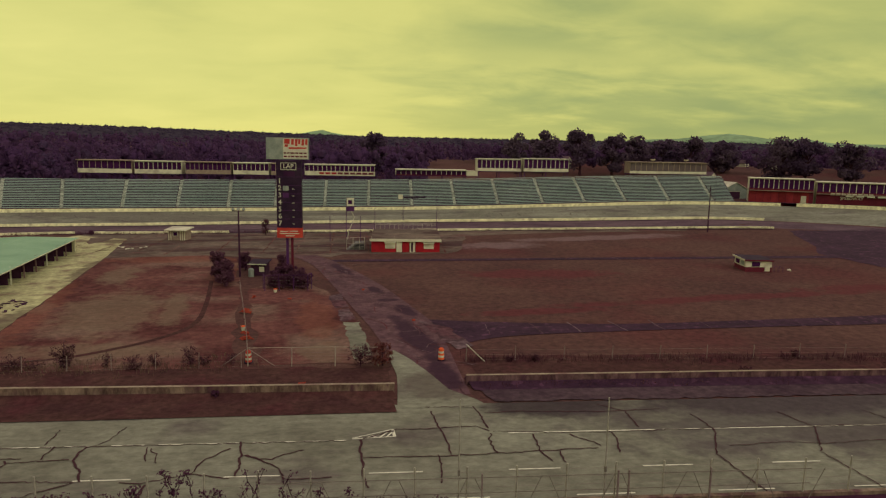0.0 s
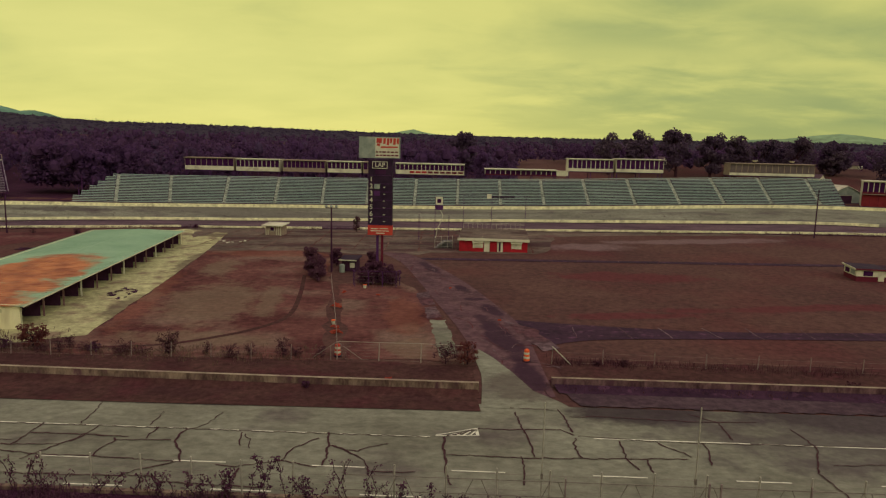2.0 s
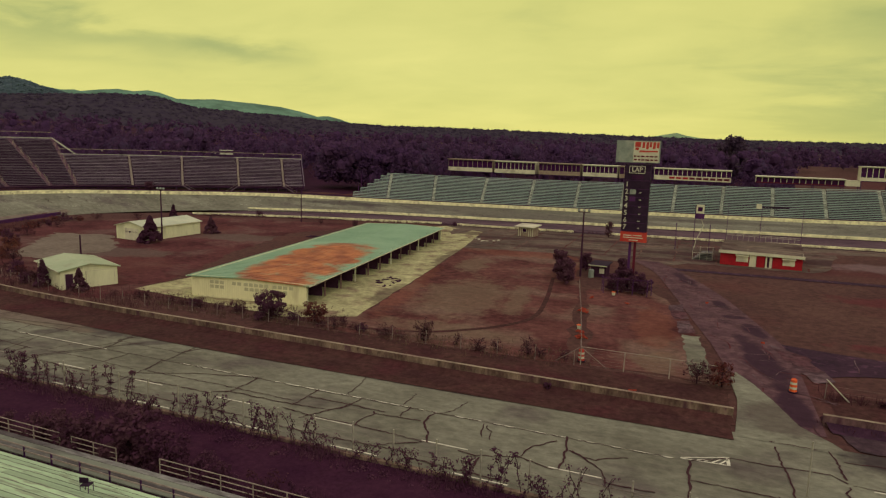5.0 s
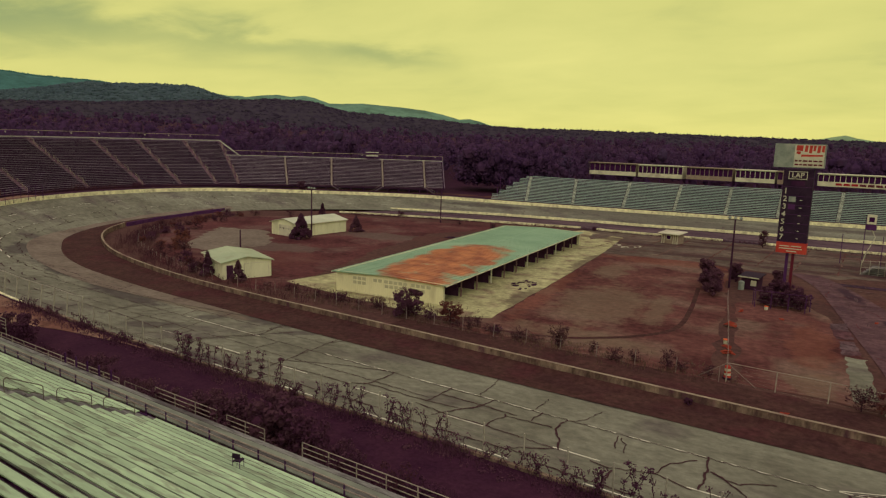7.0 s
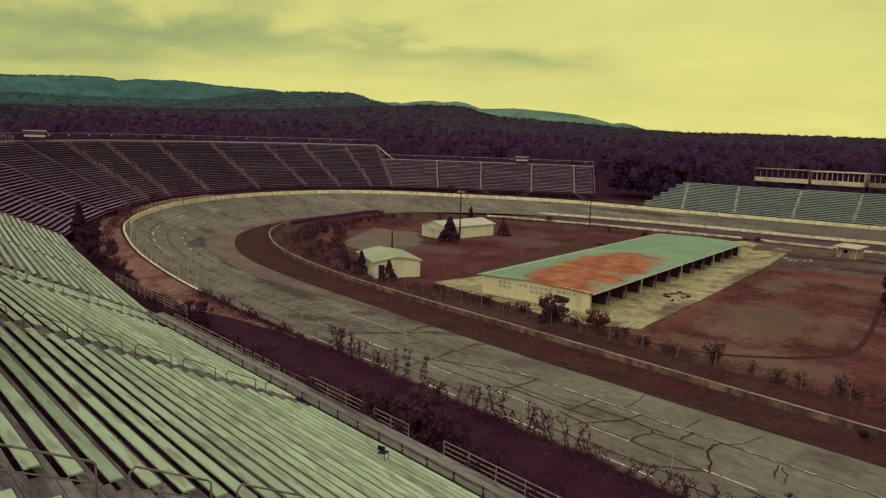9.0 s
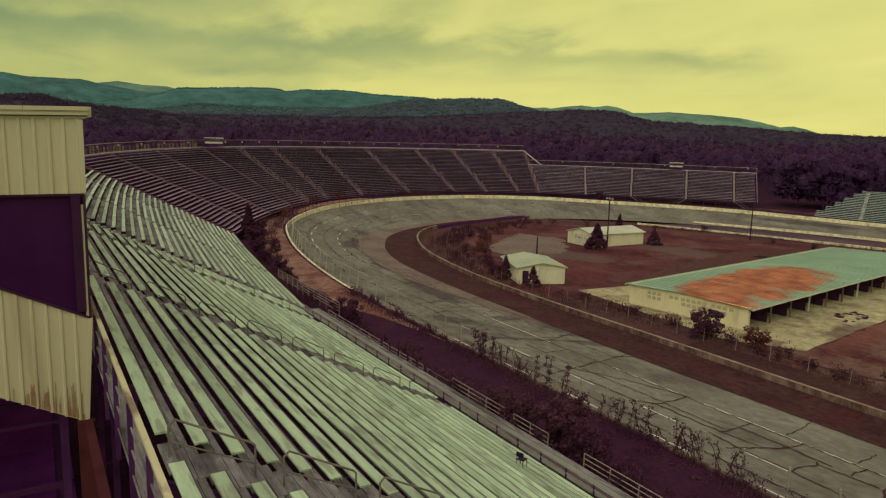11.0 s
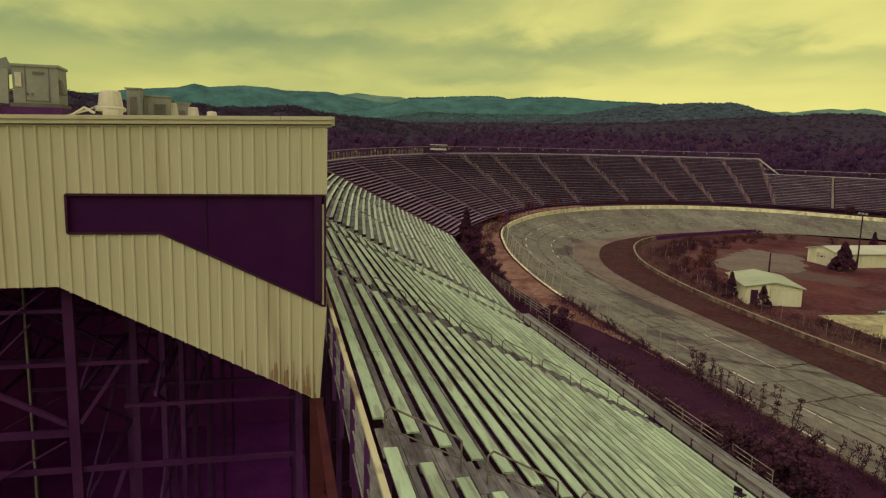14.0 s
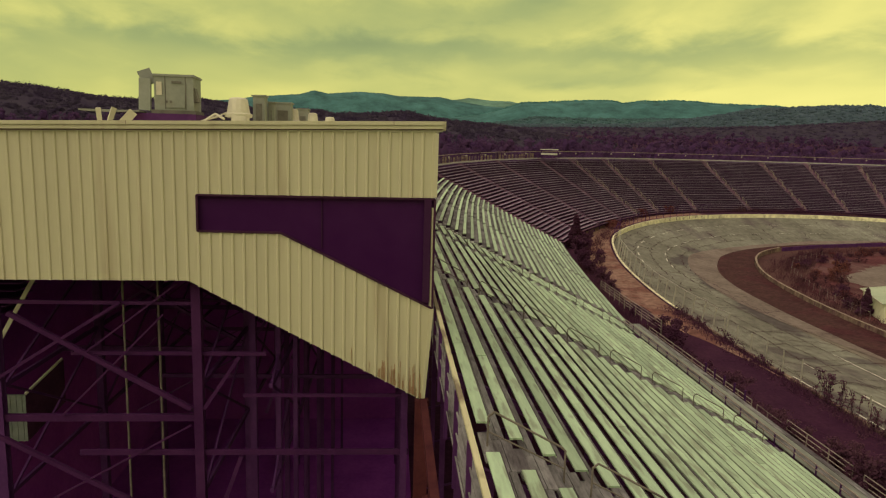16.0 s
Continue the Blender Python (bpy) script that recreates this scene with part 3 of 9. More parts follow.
M_TURNSEAT = mat("weathered_bench_board", (0.1811, 0.1395, 0.1821), (0.3048, 0.2511, 0.2985), scale=0.3, fine=3, rough=0.8, vary=0.25, stretch=(0.3, 1, 1), grain=0.3, grain_scale=1.5)
M_TURNSTEP = mat("dull_aisle_step", (0.136, 0.0874, 0.119), (0.216, 0.152, 0.187), scale=0.5, fine=4, rough=0.85)
M_LOWSTEP = mat("pale_aisle_step", (0.27, 0.22, 0.19), (0.40, 0.33, 0.28), scale=0.5, fine=4, rough=0.85)
M_RAILCAP = mat("rail_paint_and_lit_top", (0.25, 0.20, 0.16), (0.40, 0.33, 0.25), scale=0.6, fine=5, rough=0.8)
M_POST2 = mat("tan_brick", (0.236, 0.162, 0.133), (0.33, 0.27, 0.19), scale=1.5, fine=8, rough=0.9)
M_TURNFOOT = mat("dark_tread_board", (0.145, 0.072, 0.116), (0.230, 0.128, 0.172), scale=0.4, fine=3, rough=0.9, vary=0.2)
M_FARTREAD = mat("grey_green_tread", (0.15, 0.1966, 0.1875), (0.255, 0.3024, 0.2775), scale=0.3, fine=3, rough=0.8, island=0.15)
M_BACKSTEP = mat("grey_step", (0.3105, 0.3335, 0.2875), (0.483, 0.4945, 0.414), scale=1, fine=5, rough=0.8, vary=0.25)
M_TOPRAIL = mat("yellowed_rail_paint", (0.42, 0.40, 0.22), (0.60, 0.57, 0.33), scale=1.2, fine=7, rough=0.7, stain=(0.16, 0.12, 0.08), stain_scale=2.0, stain_amount=0.8, edge=(0.5, 0.6), stretch=(0.3, 1, 1))
M_AISLE = mat("pale_step", (0.36, 0.36, 0.29), (0.54, 0.53, 0.42), scale=1, fine=5, rough=0.8)
M_STEEL = mat("dark_maroon_steel", (0.0562, 0.0155, 0.0715), (0.0994, 0.0331, 0.1137), scale=1, fine=9, rough=0.7, bump=0.05)
M_POLE = mat("dull_steel_pipe", (0.13, 0.11, 0.09), (0.24, 0.21, 0.165), scale=3, fine=20, rough=0.6, bump=0.03)
M_LOWWALK = mat("streaked_walk_plank", (0.156, 0.1677, 0.136), (0.2808, 0.312, 0.232), scale=0.5, fine=5, rough=0.7, stain=(0.0702, 0.0585, 0.06), stain_scale=0.8, stain_amount=0.7, stretch=(0.3, 1, 1))
M_HANDRAIL = mat("weathered_handrail_pipe", (0.26, 0.215, 0.175), (0.42, 0.36, 0.28), scale=3, fine=20, rough=0.6, bump=0.03)
M_GALV = mat("galvanised_pipe", (0.34, 0.32, 0.25), (0.52, 0.49, 0.38), scale=3, fine=20, rough=0.5, metal=0.3, bump=0.03, spec=0.3)
# painted shade below the bench rows; also plain dark panels and mullions
M_DARK = mat("gap_shade_and_dark_parts", (0.0336, 0.0096, 0.0338), (0.056, 0.0192, 0.0518), scale=0.5, fine=4, rough=0.95)
M_CREAM = mat("cream_metal_siding", (0.512, 0.4838, 0.3), (0.592, 0.5617, 0.348), scale=0.35, fine=4, rough=0.55, bump=0.05, stain=(0.288, 0.205, 0.12), stain_scale=0.7, stain_amount=0.5, edge=(0.54, 0.70), stretch=(1, 2.0, 0.16), spec=0.3)
M_SIGNPALE = mat("dull_lamp_shell", (0.30, 0.27, 0.22), (0.42, 0.38, 0.30), scale=1, fine=6, rough=0.6)
M_WHITE = mat("off_white_paint", (0.5, 0.48, 0.34), (0.68, 0.65, 0.47), scale=0.7, fine=6, rough=0.7, stain=(0.259, 0.195, 0.158), stain_scale=0.6, stain_amount=0.5, spec=0.3)
M_RED = mat("faded_red_paint", (0.28, 0.012, 0.022), (0.42, 0.022, 0.030), scale=0.6, fine=5, rough=0.7, stain=(0.15, 0.02, 0.02), stain_scale=0.9, stain_amount=0.5)
M_MAROON = mat("maroon_board", (0.087, 0.0126, 0.0252), (0.145, 0.0224, 0.0364), scale=0.5, fine=4, rough=0.8)
# what shows through the glass is put into this grey-beige colour
M_PALEGLASS = mat("pale_see_through_window", (0.085, 0.058, 0.062), (0.15, 0.115, 0.105), scale=0.4, fine=3, rough=0.4, bump=0.0, spec=0.2)
M_REDBOARD = mat("faded_red_board", (0.15, 0.016, 0.024), (0.25, 0.032, 0.036), scale=0.5, fine=4, rough=0.8, vary=0.2)
M_GLASS = mat("dark_window", (0.036, 0.0048, 0.045), (0.054, 0.012, 0.0625), scale=0.3, fine=2, rough=0.25, bump=0.0, spec=0.12)


def rusty_roof():
    """Green metal roofing that has rusted to orange over its near half."""
    m_ = mat("rusted_green_roof", (0.20, 0.335, 0.215), (0.305, 0.455, 0.295), scale=0.15, fine=2, rough=0.6)
    nt = m_.node_tree
    n, l = nt.nodes, nt.links
    p = n["Principled BSDF"]
    base = p.inputs["Base Color"].links[0].from_socket
    geo = n.new("ShaderNodeNewGeometry")
    own = n.new("ShaderNodeTexCoord")
    sep = n.new("ShaderNodeSeparateXYZ")
    l.new(own.outputs["Object"], sep.inputs[0])
    wave = n.new("ShaderNodeTexNoise")
    mp = n.new("ShaderNodeMapping")
    mp.inputs["Scale"].default_value = (0.20, 0.26, 1)
    l.new(own.outputs["Object"], mp.inputs[0])
    l.new(mp.outputs[0], wave.inputs[0])
    wave.inputs["Scale"].default_value, wave.inputs["Detail"].default_value, wave.inputs["Roughness"].default_value = 1.0, 10, 0.62
    tone = n.new("ShaderNodeTexNoise")
    tone.inputs["Scale"].default_value, tone.inputs["Detail"].default_value = 0.45, 8
    l.new(geo.outputs["Position"], tone.inputs[0])

    def m(op, a, b, clamp=False):
        k = n.new("ShaderNodeMath")
        k.operation, k.use_clamp = op, clamp
        for i, v in enumerate((a, b)):
            if isinstance(v, (int, float)):
                k.inputs[i].default_value = v
            else:
                l.new(v, k.inputs[i])
        return k.outputs[0]
    # the rust lies round one middle, wider along the slope
    w = m("DIVIDE", m("SUBTRACT", sep.outputs[1], 14.0), 17.5)
    u = m("DIVIDE", m("ADD", m("SUBTRACT", sep.outputs[0], 1.5), m("MULTIPLY", w, 1.3)), 6.3)
    d = m("ADD", m("POWER", m("ABSOLUTE", u, 0), 3.5), m("POWER", m("ABSOLUTE", w, 0), 4.0))
    k = m("ADD", m("SUBTRACT", 1.0, d), m("MULTIPLY", m("SUBTRACT", wave.outputs[0], 0.5), 3.4))
    k = m("MULTIPLY", m("MULTIPLY", k, 1.6, True), 0.93)
    rr = n.new("ShaderNodeValToRGB")
    rr.color_ramp.elements[0].position, rr.color_ramp.elements[0].color = 0.35, (0.28, 0.070, 0.036, 1)
    rr.color_ramp.elements[1].position, rr.color_ramp.elements[1].color = 0.66, (0.55, 0.20, 0.080, 1)
    l.new(tone.outputs[0], rr.inputs[0])
    mx = n.new("ShaderNodeMix")
    mx.data_type = "RGBA"
    l.new(k, mx.inputs["Factor"])
    l.new(base, mx.inputs["A"])
    l.new(rr.outputs[0], mx.inputs["B"])
    l.new(mx.outputs["Result"], p.inputs["Base Color"])
    return m_


M_RUSTROOF = rusty_roof()

# ---- paving, lines and low walls ----
PIT_OUT = spline([(-119, 147.5), (-85, 161.5), (-52, 166.6), (-20, 167.2), (18, 167.2), (50, 167.2), (80, 167.2), (106, 161.5), (126, 151)], 6)
PIT_IN = spline([(-126, 133.5), (-97, 143.5), (-62, 152.4), (-20, 152.4), (18, 152.4), (48, 152.4), (70, 152.4), (98, 150.5), (118, 141)], 6)


def lifted(xy, dz=0.0):
    return np.array([(x, y, float(twist(x, y)) + dz) for x, y in xy])


ribbon("pit_road", lifted(PIT_OUT, 0.02), lifted(PIT_IN, 0.02), M_PITROAD, "old dark streaked asphalt pit road beside the back straight", "road", across=4)
patch("infield_pavement", [(-62, 151), (-56, 135), (-46.6, 119.5), (-30, 121.5), (-20, 119), (-8, 119), (-6, 122), (13, 122), (16, 126), (19, 144), (40, 147.5), (70, 148.5), (70, 152), (-20, 152)], M_OLDPAD, "cracked mottled concrete paving of the old back pits", "pavement", 0.035, 0.35, 2.0, 2)
patch("dirt_lot", [(-39.5, 60.5), (-13, 60.5), (-19, 96), (-24, 119), (-30, 123), (-46.0, 121), (-43.0, 103), (-40.8, 88), (-38.6, 72)], M_DIRT, "bare reddish-brown dirt lot with grey gravel patches", "ground", 0.03, 0.5, 2.0, 3)
patch("dirt_lot", [(-10.5, 61.5), (-0.3, 61.5), (-2.0, 75), (-7, 92), (-11, 100), (-17.5, 94)], M_DIRT, "bare brown dirt strip beside the infield road", "ground", 0.034, 0.4, 2.0, 4)
patch("dirt_lot", [(-100, 62), (-70, 58), (-66, 62), (-70, 72), (-77, 90), (-84, 118), (-75, 142), (-122, 128), (-136, 104), (-126, 84)], M_YARD, "reddish dirt yard round the white sheds", "ground", 0.026, 0.6, 2.0, 5)
patch("garage_pavement", [(-70, 64.5), (-45, 62.0), (-38.0, 66.0), (-39.8, 79), (-41.2, 90), (-43.7, 106), (-46.2, 121.5), (-50.4, 143.5), (-62, 149), (-70, 132), (-64, 125)], M_PAD, "stained pale concrete apron round the garage", "pavement", 0.042, 0.12, 2.0, 6)
ribbon("infield_road", lifted(spline([(4.9, 53), (3.9, 60), (1.3, 65), (-0.7, 73.8), (-3.1, 83.4), (-6.2, 96), (-10.2, 111), (-15, 121)], 5), 0.05),
       lifted(spline([(7.7, 53), (7.4, 60), (7.2, 65), (6.6, 74), (3.9, 84.5), (-0.2, 98), (-6.2, 113), (-10.5, 121)], 5), 0.05), M_OLDROAD, "faded purple-brown asphalt road with dark patches from the track gate", "road", across=3)
ribbon("infield_road", lifted(spline([(6, 76.6), (14, 75.2), (28, 74.0), (45, 75.2), (62, 76.8), (90, 80), (120, 86)], 5), 0.056),
       lifted(spline([(8, 66.5), (14, 69.6), (28, 71.2), (45, 72.3), (62, 73.2), (90, 76), (120, 82)], 5), 0.056), M_ROAD, "narrow black asphalt service road across the grass", "road", across=3)
ribbon("infield_road", lifted(spline([(-10, 116.2), (33, 116.6), (74, 116.8), (104, 118), (125, 122)], 5), 0.05),
       lifted(spline([(-8, 114.2), (33, 114.6), (74, 114.6), (104, 114), (125, 112)], 5), 0.05), M_ROAD, "narrow black asphalt service road across the grass", "road", across=2)
patch("turn_pavement", [(93.8, 148), (88, 131), (82, 118.6), (83.4, 113), (84.8, 106), (104, 108), (126, 104), (143, 94), (148, 116), (140, 134), (124, 149)], M_ROAD, "dark asphalt apron inside the far turn", "pavement", 0.04, 0.4, 2.0, 7)
patch("gate_pavement", [(1.7, 50.2), (8.8, 50.2), (8.0, 51.8), (6.0, 54.3), (4.6, 59), (3.2, 62.6), (1.7, 65.2), (1.2, 63), (1.9, 58)], M_TRACK, "grey asphalt at the gap in the pit wall", "pavement", 0.062, 0.1, 2.0, 8)
# dark ground colour stands in for the shade under stand and press box
patch("shade_yard", [(-140, -60), (30, -60), (30, 1.4), (-58, 1.4), (-100, 4), (-118, -10)], M_ROAD, "asphalt yard behind and below the grandstand, darkened in colour for the shade", "pavement", -0.17, 0.0, 6.0, 11)
LOOP = spline([(-24.4, 99.5), (-21.9, 86.2), (-20.8, 76.2), (-22.8, 70.7), (-26.3, 66.8), (-30, 64.2), (-36, 62.6)], 6)
ribbon("wheel_track", lifted(LOOP + np.array([0.6, -0.3]), 0.052), lifted(LOOP + np.array([1.25, -0.66]), 0.052), M_OLIVE, "dark rut at the edge of the wheel track", "track", across=1)
patch("slab", [(-6.3, 88.8), (-4.6, 90.4), (-3.4, 83), (-5.0, 82.2)], M_GRAVEL, "broken pale concrete slab beside the road", "pavement", 0.06, 0.15, 0.8, 23)
patch("slab", [(-4.7, 81.2), (-3.2, 82), (-2.4, 77), (-3.9, 76)], M_GRAVEL, "broken pale concrete slab beside the road", "pavement", 0.06, 0.15, 0.8, 24)
patch("slab", [(-3.6, 75.6), (-1.9, 75.7), (-0.3, 63.9), (-2.0, 62.2)], M_TRACK, "broken pale concrete slab beside the road", "pavement", 0.06, 0.2, 0.8, 25)
patch("shoulder", [(4.6, 76.2), (7.9, 73.3), (9.5, 66.6), (8.2, 65.0), (5.9, 71.2)], M_GRAVEL, "pale gravel shoulder at the road junction", "gravel", 0.075, 0.3, 1.0, 27)
patch("grass_verge", [(8.6, 56.2), (60, 56.6), (100, 61), (126, 73), (122, 77), (98, 66), (60, 62.6), (8.6, 63)], M_OLIVE, "olive-brown grass between wall and fence", "grass", 0.05, 0.4, 1.2, 33)
patch("yard", [(-105.5, 73), (-121.5, 93), (-112, 97), (-101, 90), (-95.5, 83), (-98, 73)], M_APRON, "tan paved yard inside the turn", "pavement", 0.045, 0.8, 1.5, 31)
patch("grass_verge", [(-45, 55.2), (1.2, 54.6), (1.4, 60.2), (-12, 60.4), (-45, 59.6)], M_OLIVE, "olive-brown grass between wall and fence", "grass", 0.05, 0.25, 1.2, 32)


def road_joints():
    """Pale repaired joints across the service roads."""
    rnd = random.Random(14)
    for (x0, x1, ya, yb, step) in ((12, 92, lambda x: 70.0 + (x - 12) * 0.072, lambda x: 74.2 + (x - 12) * 0.072, 5.2), (-4, 76, lambda x: 114.4, lambda x: 116.4, 6.5)):
        x = x0
        while x < x1:
            s = Shape()
            w = rnd.uniform(0.03, 0.09)
            k = rnd.uniform(-1.2, 0.9)
            pts = [(x + k * t + rnd.uniform(-0.12, 0.12), ya(x) + (yb(x) - ya(x)) * t) for t in (0, 0.3, 0.6, 1)]
            for (px0, py0), (px1, py1) in zip(pts[:-1], pts[1:]):
                z0, z1 = float(twist(px0, py0)) + 0.075, float(twist(px1, py1)) + 0.075
                s.face((px0 - w, py0, z0), (px0 + w, py0, z0), (px1 + w, py1, z1), (px1 - w, py1, z1))
            solid("road_joint", s, M_GRAVEL, "pale broken joint across the service road", "joint", "structure", "road joints")
            x += step * rnd.uniform(0.7, 1.3)


road_joints()
# grass strip and brown apron inside the racing surface
VERGE_IN = spline([(1.2, 53.4), (-40, 53.9), (-66, 54.2), (-84, 55.6), (-103, 59.4), (-118, 65.5), (-128, 72), (-136, 81), (-142, 95), (-145, 110)], 7)
patch("wall_verge", [(8.9, 52.6), (9.6, 51.3), (20, 51.3), (36, 51.4), (50, 51.5), (90, 52.6), (90, 56), (8.0, 55.2)], M_STAINED, "dark stained paving under the inner wall", "pavement", 0.085, 0.2, 0.7, 9)

wall_along("inner_wall", lifted(spline([(1.5, 53.6), (-20, 53.7), (-45, 54.1), (-66, 54.4), (-84, 55.8), (-103, 59.6), (-118, 65.7), (-128, 72.2), (-135, 80)], 8)), 0.35, 0.85, M_CONCRETE, "low stained concrete wall with a pale worn cap")
BERM = spline([(1.4, 53.35), (-20, 53.45), (-45, 53.85), (-66, 54.15), (-84, 55.5), (-103, 59.3), (-118, 65.4), (-128, 71.9), (-135, 79.7)], 8)
ribbon("berm", lifted(BERM, 0.34), lifted(BERM - np.array([-0.35, 1.1]), 0.06), M_OLIVE, "dark earth and dead grass heaped along the low wall", "soil", across=2, sag=0.06)
BERM = spline([(7.8, 55.15), (30, 55.25), (60, 55.5), (100, 59.7), (128, 72.7)], 8)
ribbon("berm", lifted(BERM, 0.38), lifted(BERM - np.array([-0.3, 1.3]), 0.10), M_ROAD, "dark earth and weeds heaped along the low wall", "soil", across=2, sag=0.06)
wall_along("inner_wall", lifted(spline([(-135, 80.6), (-140, 92), (-143.5, 104), (-146, 114)], 8)), 0.3, 0.8, M_STEEL, "low dark wall on the inside of the turn")
wall_along("inner_wall", lifted(spline([(7.6, 55.4), (30, 55.5), (60, 55.8), (100, 60), (128, 73)], 8)), 0.35, 0.85, M_DARKWALL, "low stained concrete wall with weeds along it")
wall_along("wall_cap", lifted(spline([(1.5, 53.6), (-20, 53.7), (-45, 54.1), (-66, 54.4), (-84, 55.8), (-103, 59.6), (-118, 65.7), (-128, 72.2), (-135, 80)], 8), 1.46), 0.33, -0.575, M_CAP, "pale painted cap on the low wall")
wall_along("wall_cap", lifted(spline([(7.6, 55.4), (30, 55.5), (60, 55.8), (100, 60), (128, 73)], 8), 1.46), 0.33, -0.575, M_CAP, "pale painted cap on the low wall")
wall_along("pit_wall", lifted(spline([(-120, 150), (-102, 157.5), (-85, 162.6), (-52, 167.5), (-20, 168), (18, 168), (50, 168), (80, 168), (98, 165)], 8)), 0.45, 0.70, M_WHITEWALL, "white-painted concrete wall between back straight and pit road")
wall_along("pit_wall", lifted(spline([(-124, 133.5), (-97, 143.0), (-64, 151.9)], 8)), 0.35, 0.52, M_WHITEWALL, "low white pit wall with peeling paint")
wall_along("pit_wall", lifted(spline([(-60, 152), (-45, 152), (-32, 152)], 4)), 0.35, 0.52, M_WHITEWALL, "low white pit wall with peeling paint")
wall_along("pit_wall", lifted(spline([(-24, 152), (20, 152), (60, 152), (80, 151.8), (92, 150.6)], 8)), 0.35, 0.52, M_WHITEWALL, "low white pit wall with peeling paint")
for line, off in ((spline([(-120, 150), (-85, 162.6), (-52, 167.5), (-20, 168), (50, 168), (80, 168), (98, 165)], 8), -1.6), (spline([(-124, 133.5), (-97, 143.0), (-64, 151.9), (20, 152), (60, 152), (92, 150.6)], 8), 1.5), (spline([(-124, 133.5), (-97, 143.0), (-64, 151.9), (20, 152), (60, 152), (92, 150.6)], 8), -1.2)):
    ribbon("grime", lifted(line, 0.07), lifted(line + np.array([0, off]), 0.07), M_ROAD, "dark grime and weeds along the foot of the wall", "stain", across=1)
OUTWALL = OUT.copy()


def outer_verge():
    """Grass bank level with the top of the outer wall, running back to the ground behind it."""
    nxt, prv = np.roll(OUT, -1, 0), np.roll(OUT, 1, 0)
    d = nxt - prv
    nn = np.stack([-d[:, 1], d[:, 0], 0 * d[:, 0]], 1) / np.hypot(d[:, 0], d[:, 1])[:, None]
    c = np.array([0, 105, 0])
    nn *= np.sign(((OUT - c) * nn).sum(1))[:, None]
    a = OUT + nn * 0.2 + np.array([0, 0, 0.82])
    b = OUT + nn * 9.5
    b[:, 2] = land(b[:, 0], b[:, 1]) - 0.12
    ribbon("verge", a, b, M_VERGE, "dark reddish-brown grass behind the outer wall", "grass", across=4, closed=True)


outer_verge()


def outer_path():
    """Tan path between the outer wall of the turn and the stand."""
    i0, i1 = 2 * 14 + 6, 8 * 14
    seg = OUT[i0:i1]
    d = np.roll(OUT, -1, 0) - np.roll(OUT, 1, 0)
    nn = np.stack([-d[:, 1], d[:, 0], 0 * d[:, 0]], 1) / np.hypot(d[:, 0], d[:, 1])[:, None]
    nn *= np.sign(((OUT - np.array([0, 105, 0])) * nn).sum(1))[:, None]
    far = OUT + nn * 9.5
    far[:, 2] = land(far[:, 0], far[:, 1]) - 0.12
    near = OUT + nn * 0.2 + np.array([0, 0, 0.82])
    n = len(seg)
    wide = np.array([0.05 + smooth01(k / 10) * (0.34 + 0.20 * smooth01((k / n) * 2.2) + 0.05 * math.sin(k * 0.9)) for k in range(n)])[:, None]
    a = near[i0:i1] * 0.96 + far[i0:i1] * 0.04
    e = near[i0:i1] * (1 - wide) + far[i0:i1] * wide
    ribbon("dirt_path", a, e, M_PATH, "tan and orange dirt path behind the outer wall", "path", across=3, lift=0.05)


outer_path()
wall_along("outer_wall", OUTWALL[3 * 14 + 4: 12 * 14], 0.4, 0.85, M_WHITEWALL, "white-painted concrete outer wall round the turn")
wall_along("outer_wall", OUTWALL[12 * 14 - 1: 19 * 14 + 1], 0.4, 0.85, M_WHITEWALL, "white-painted concrete outer wall of the back straight")
wall_along("outer_wall", OUTWALL[19 * 14 + 2: 27 * 14 - 1], 0.4, 0.95, M_WHITEWALL, "white-painted concrete outer wall of the far turn")
wall_along("outer_wall", OUTWALL[0: 3 * 14 + 4], 0.4, 1.0, M_CONCRETE, "bare concrete outer wall below the catch fence")


def lane_line(y0, pieces, w=0.14, label="worn white lane line"):
    for a, b in pieces:
        s = Shape()
        n = max(1, int((b - a) / 3))
        for k in range(n):
            x1, x2 = a + (b - a) * k / n, a + (b - a) * (k + 1) / n - 0.01
            z = 0.035 + (51 - y0) / 17 * 0.19
            s.face((x1, y0(x1) if callable(y0) else y0, z), (x2, y0, z), (x2, y0 + w, z), (x1, y0 + w, z))
        solid("lane_line", s, M_LINE, label, "line", "structure", "painted lane lines")


lane_line(44.45, [(-100, -76), (-75, -52), (-43.2, -34.9), (-33.2, -25.1), (-24.8, -20.9), (-20.3, -18.7), (-17.3, -15.2), (-14.3, -9.1), (-8.2, -2)], 0.12)
lane_line(45.15, [(9.3, 20), (20.6, 34), (34.5, 60)])
for k in range(-9, 8):
    lane_line(39.55, [(-0.4 + 8.65 * k, 2.9 + 8.65 * k)], 0.13, "worn white dashed lane mark")
for k in range(-8, 6):
    lane_line(36.15, [(11.6 + 8.57 * k, 15.1 + 8.57 * k)], 0.13, "worn white dashed lane mark")


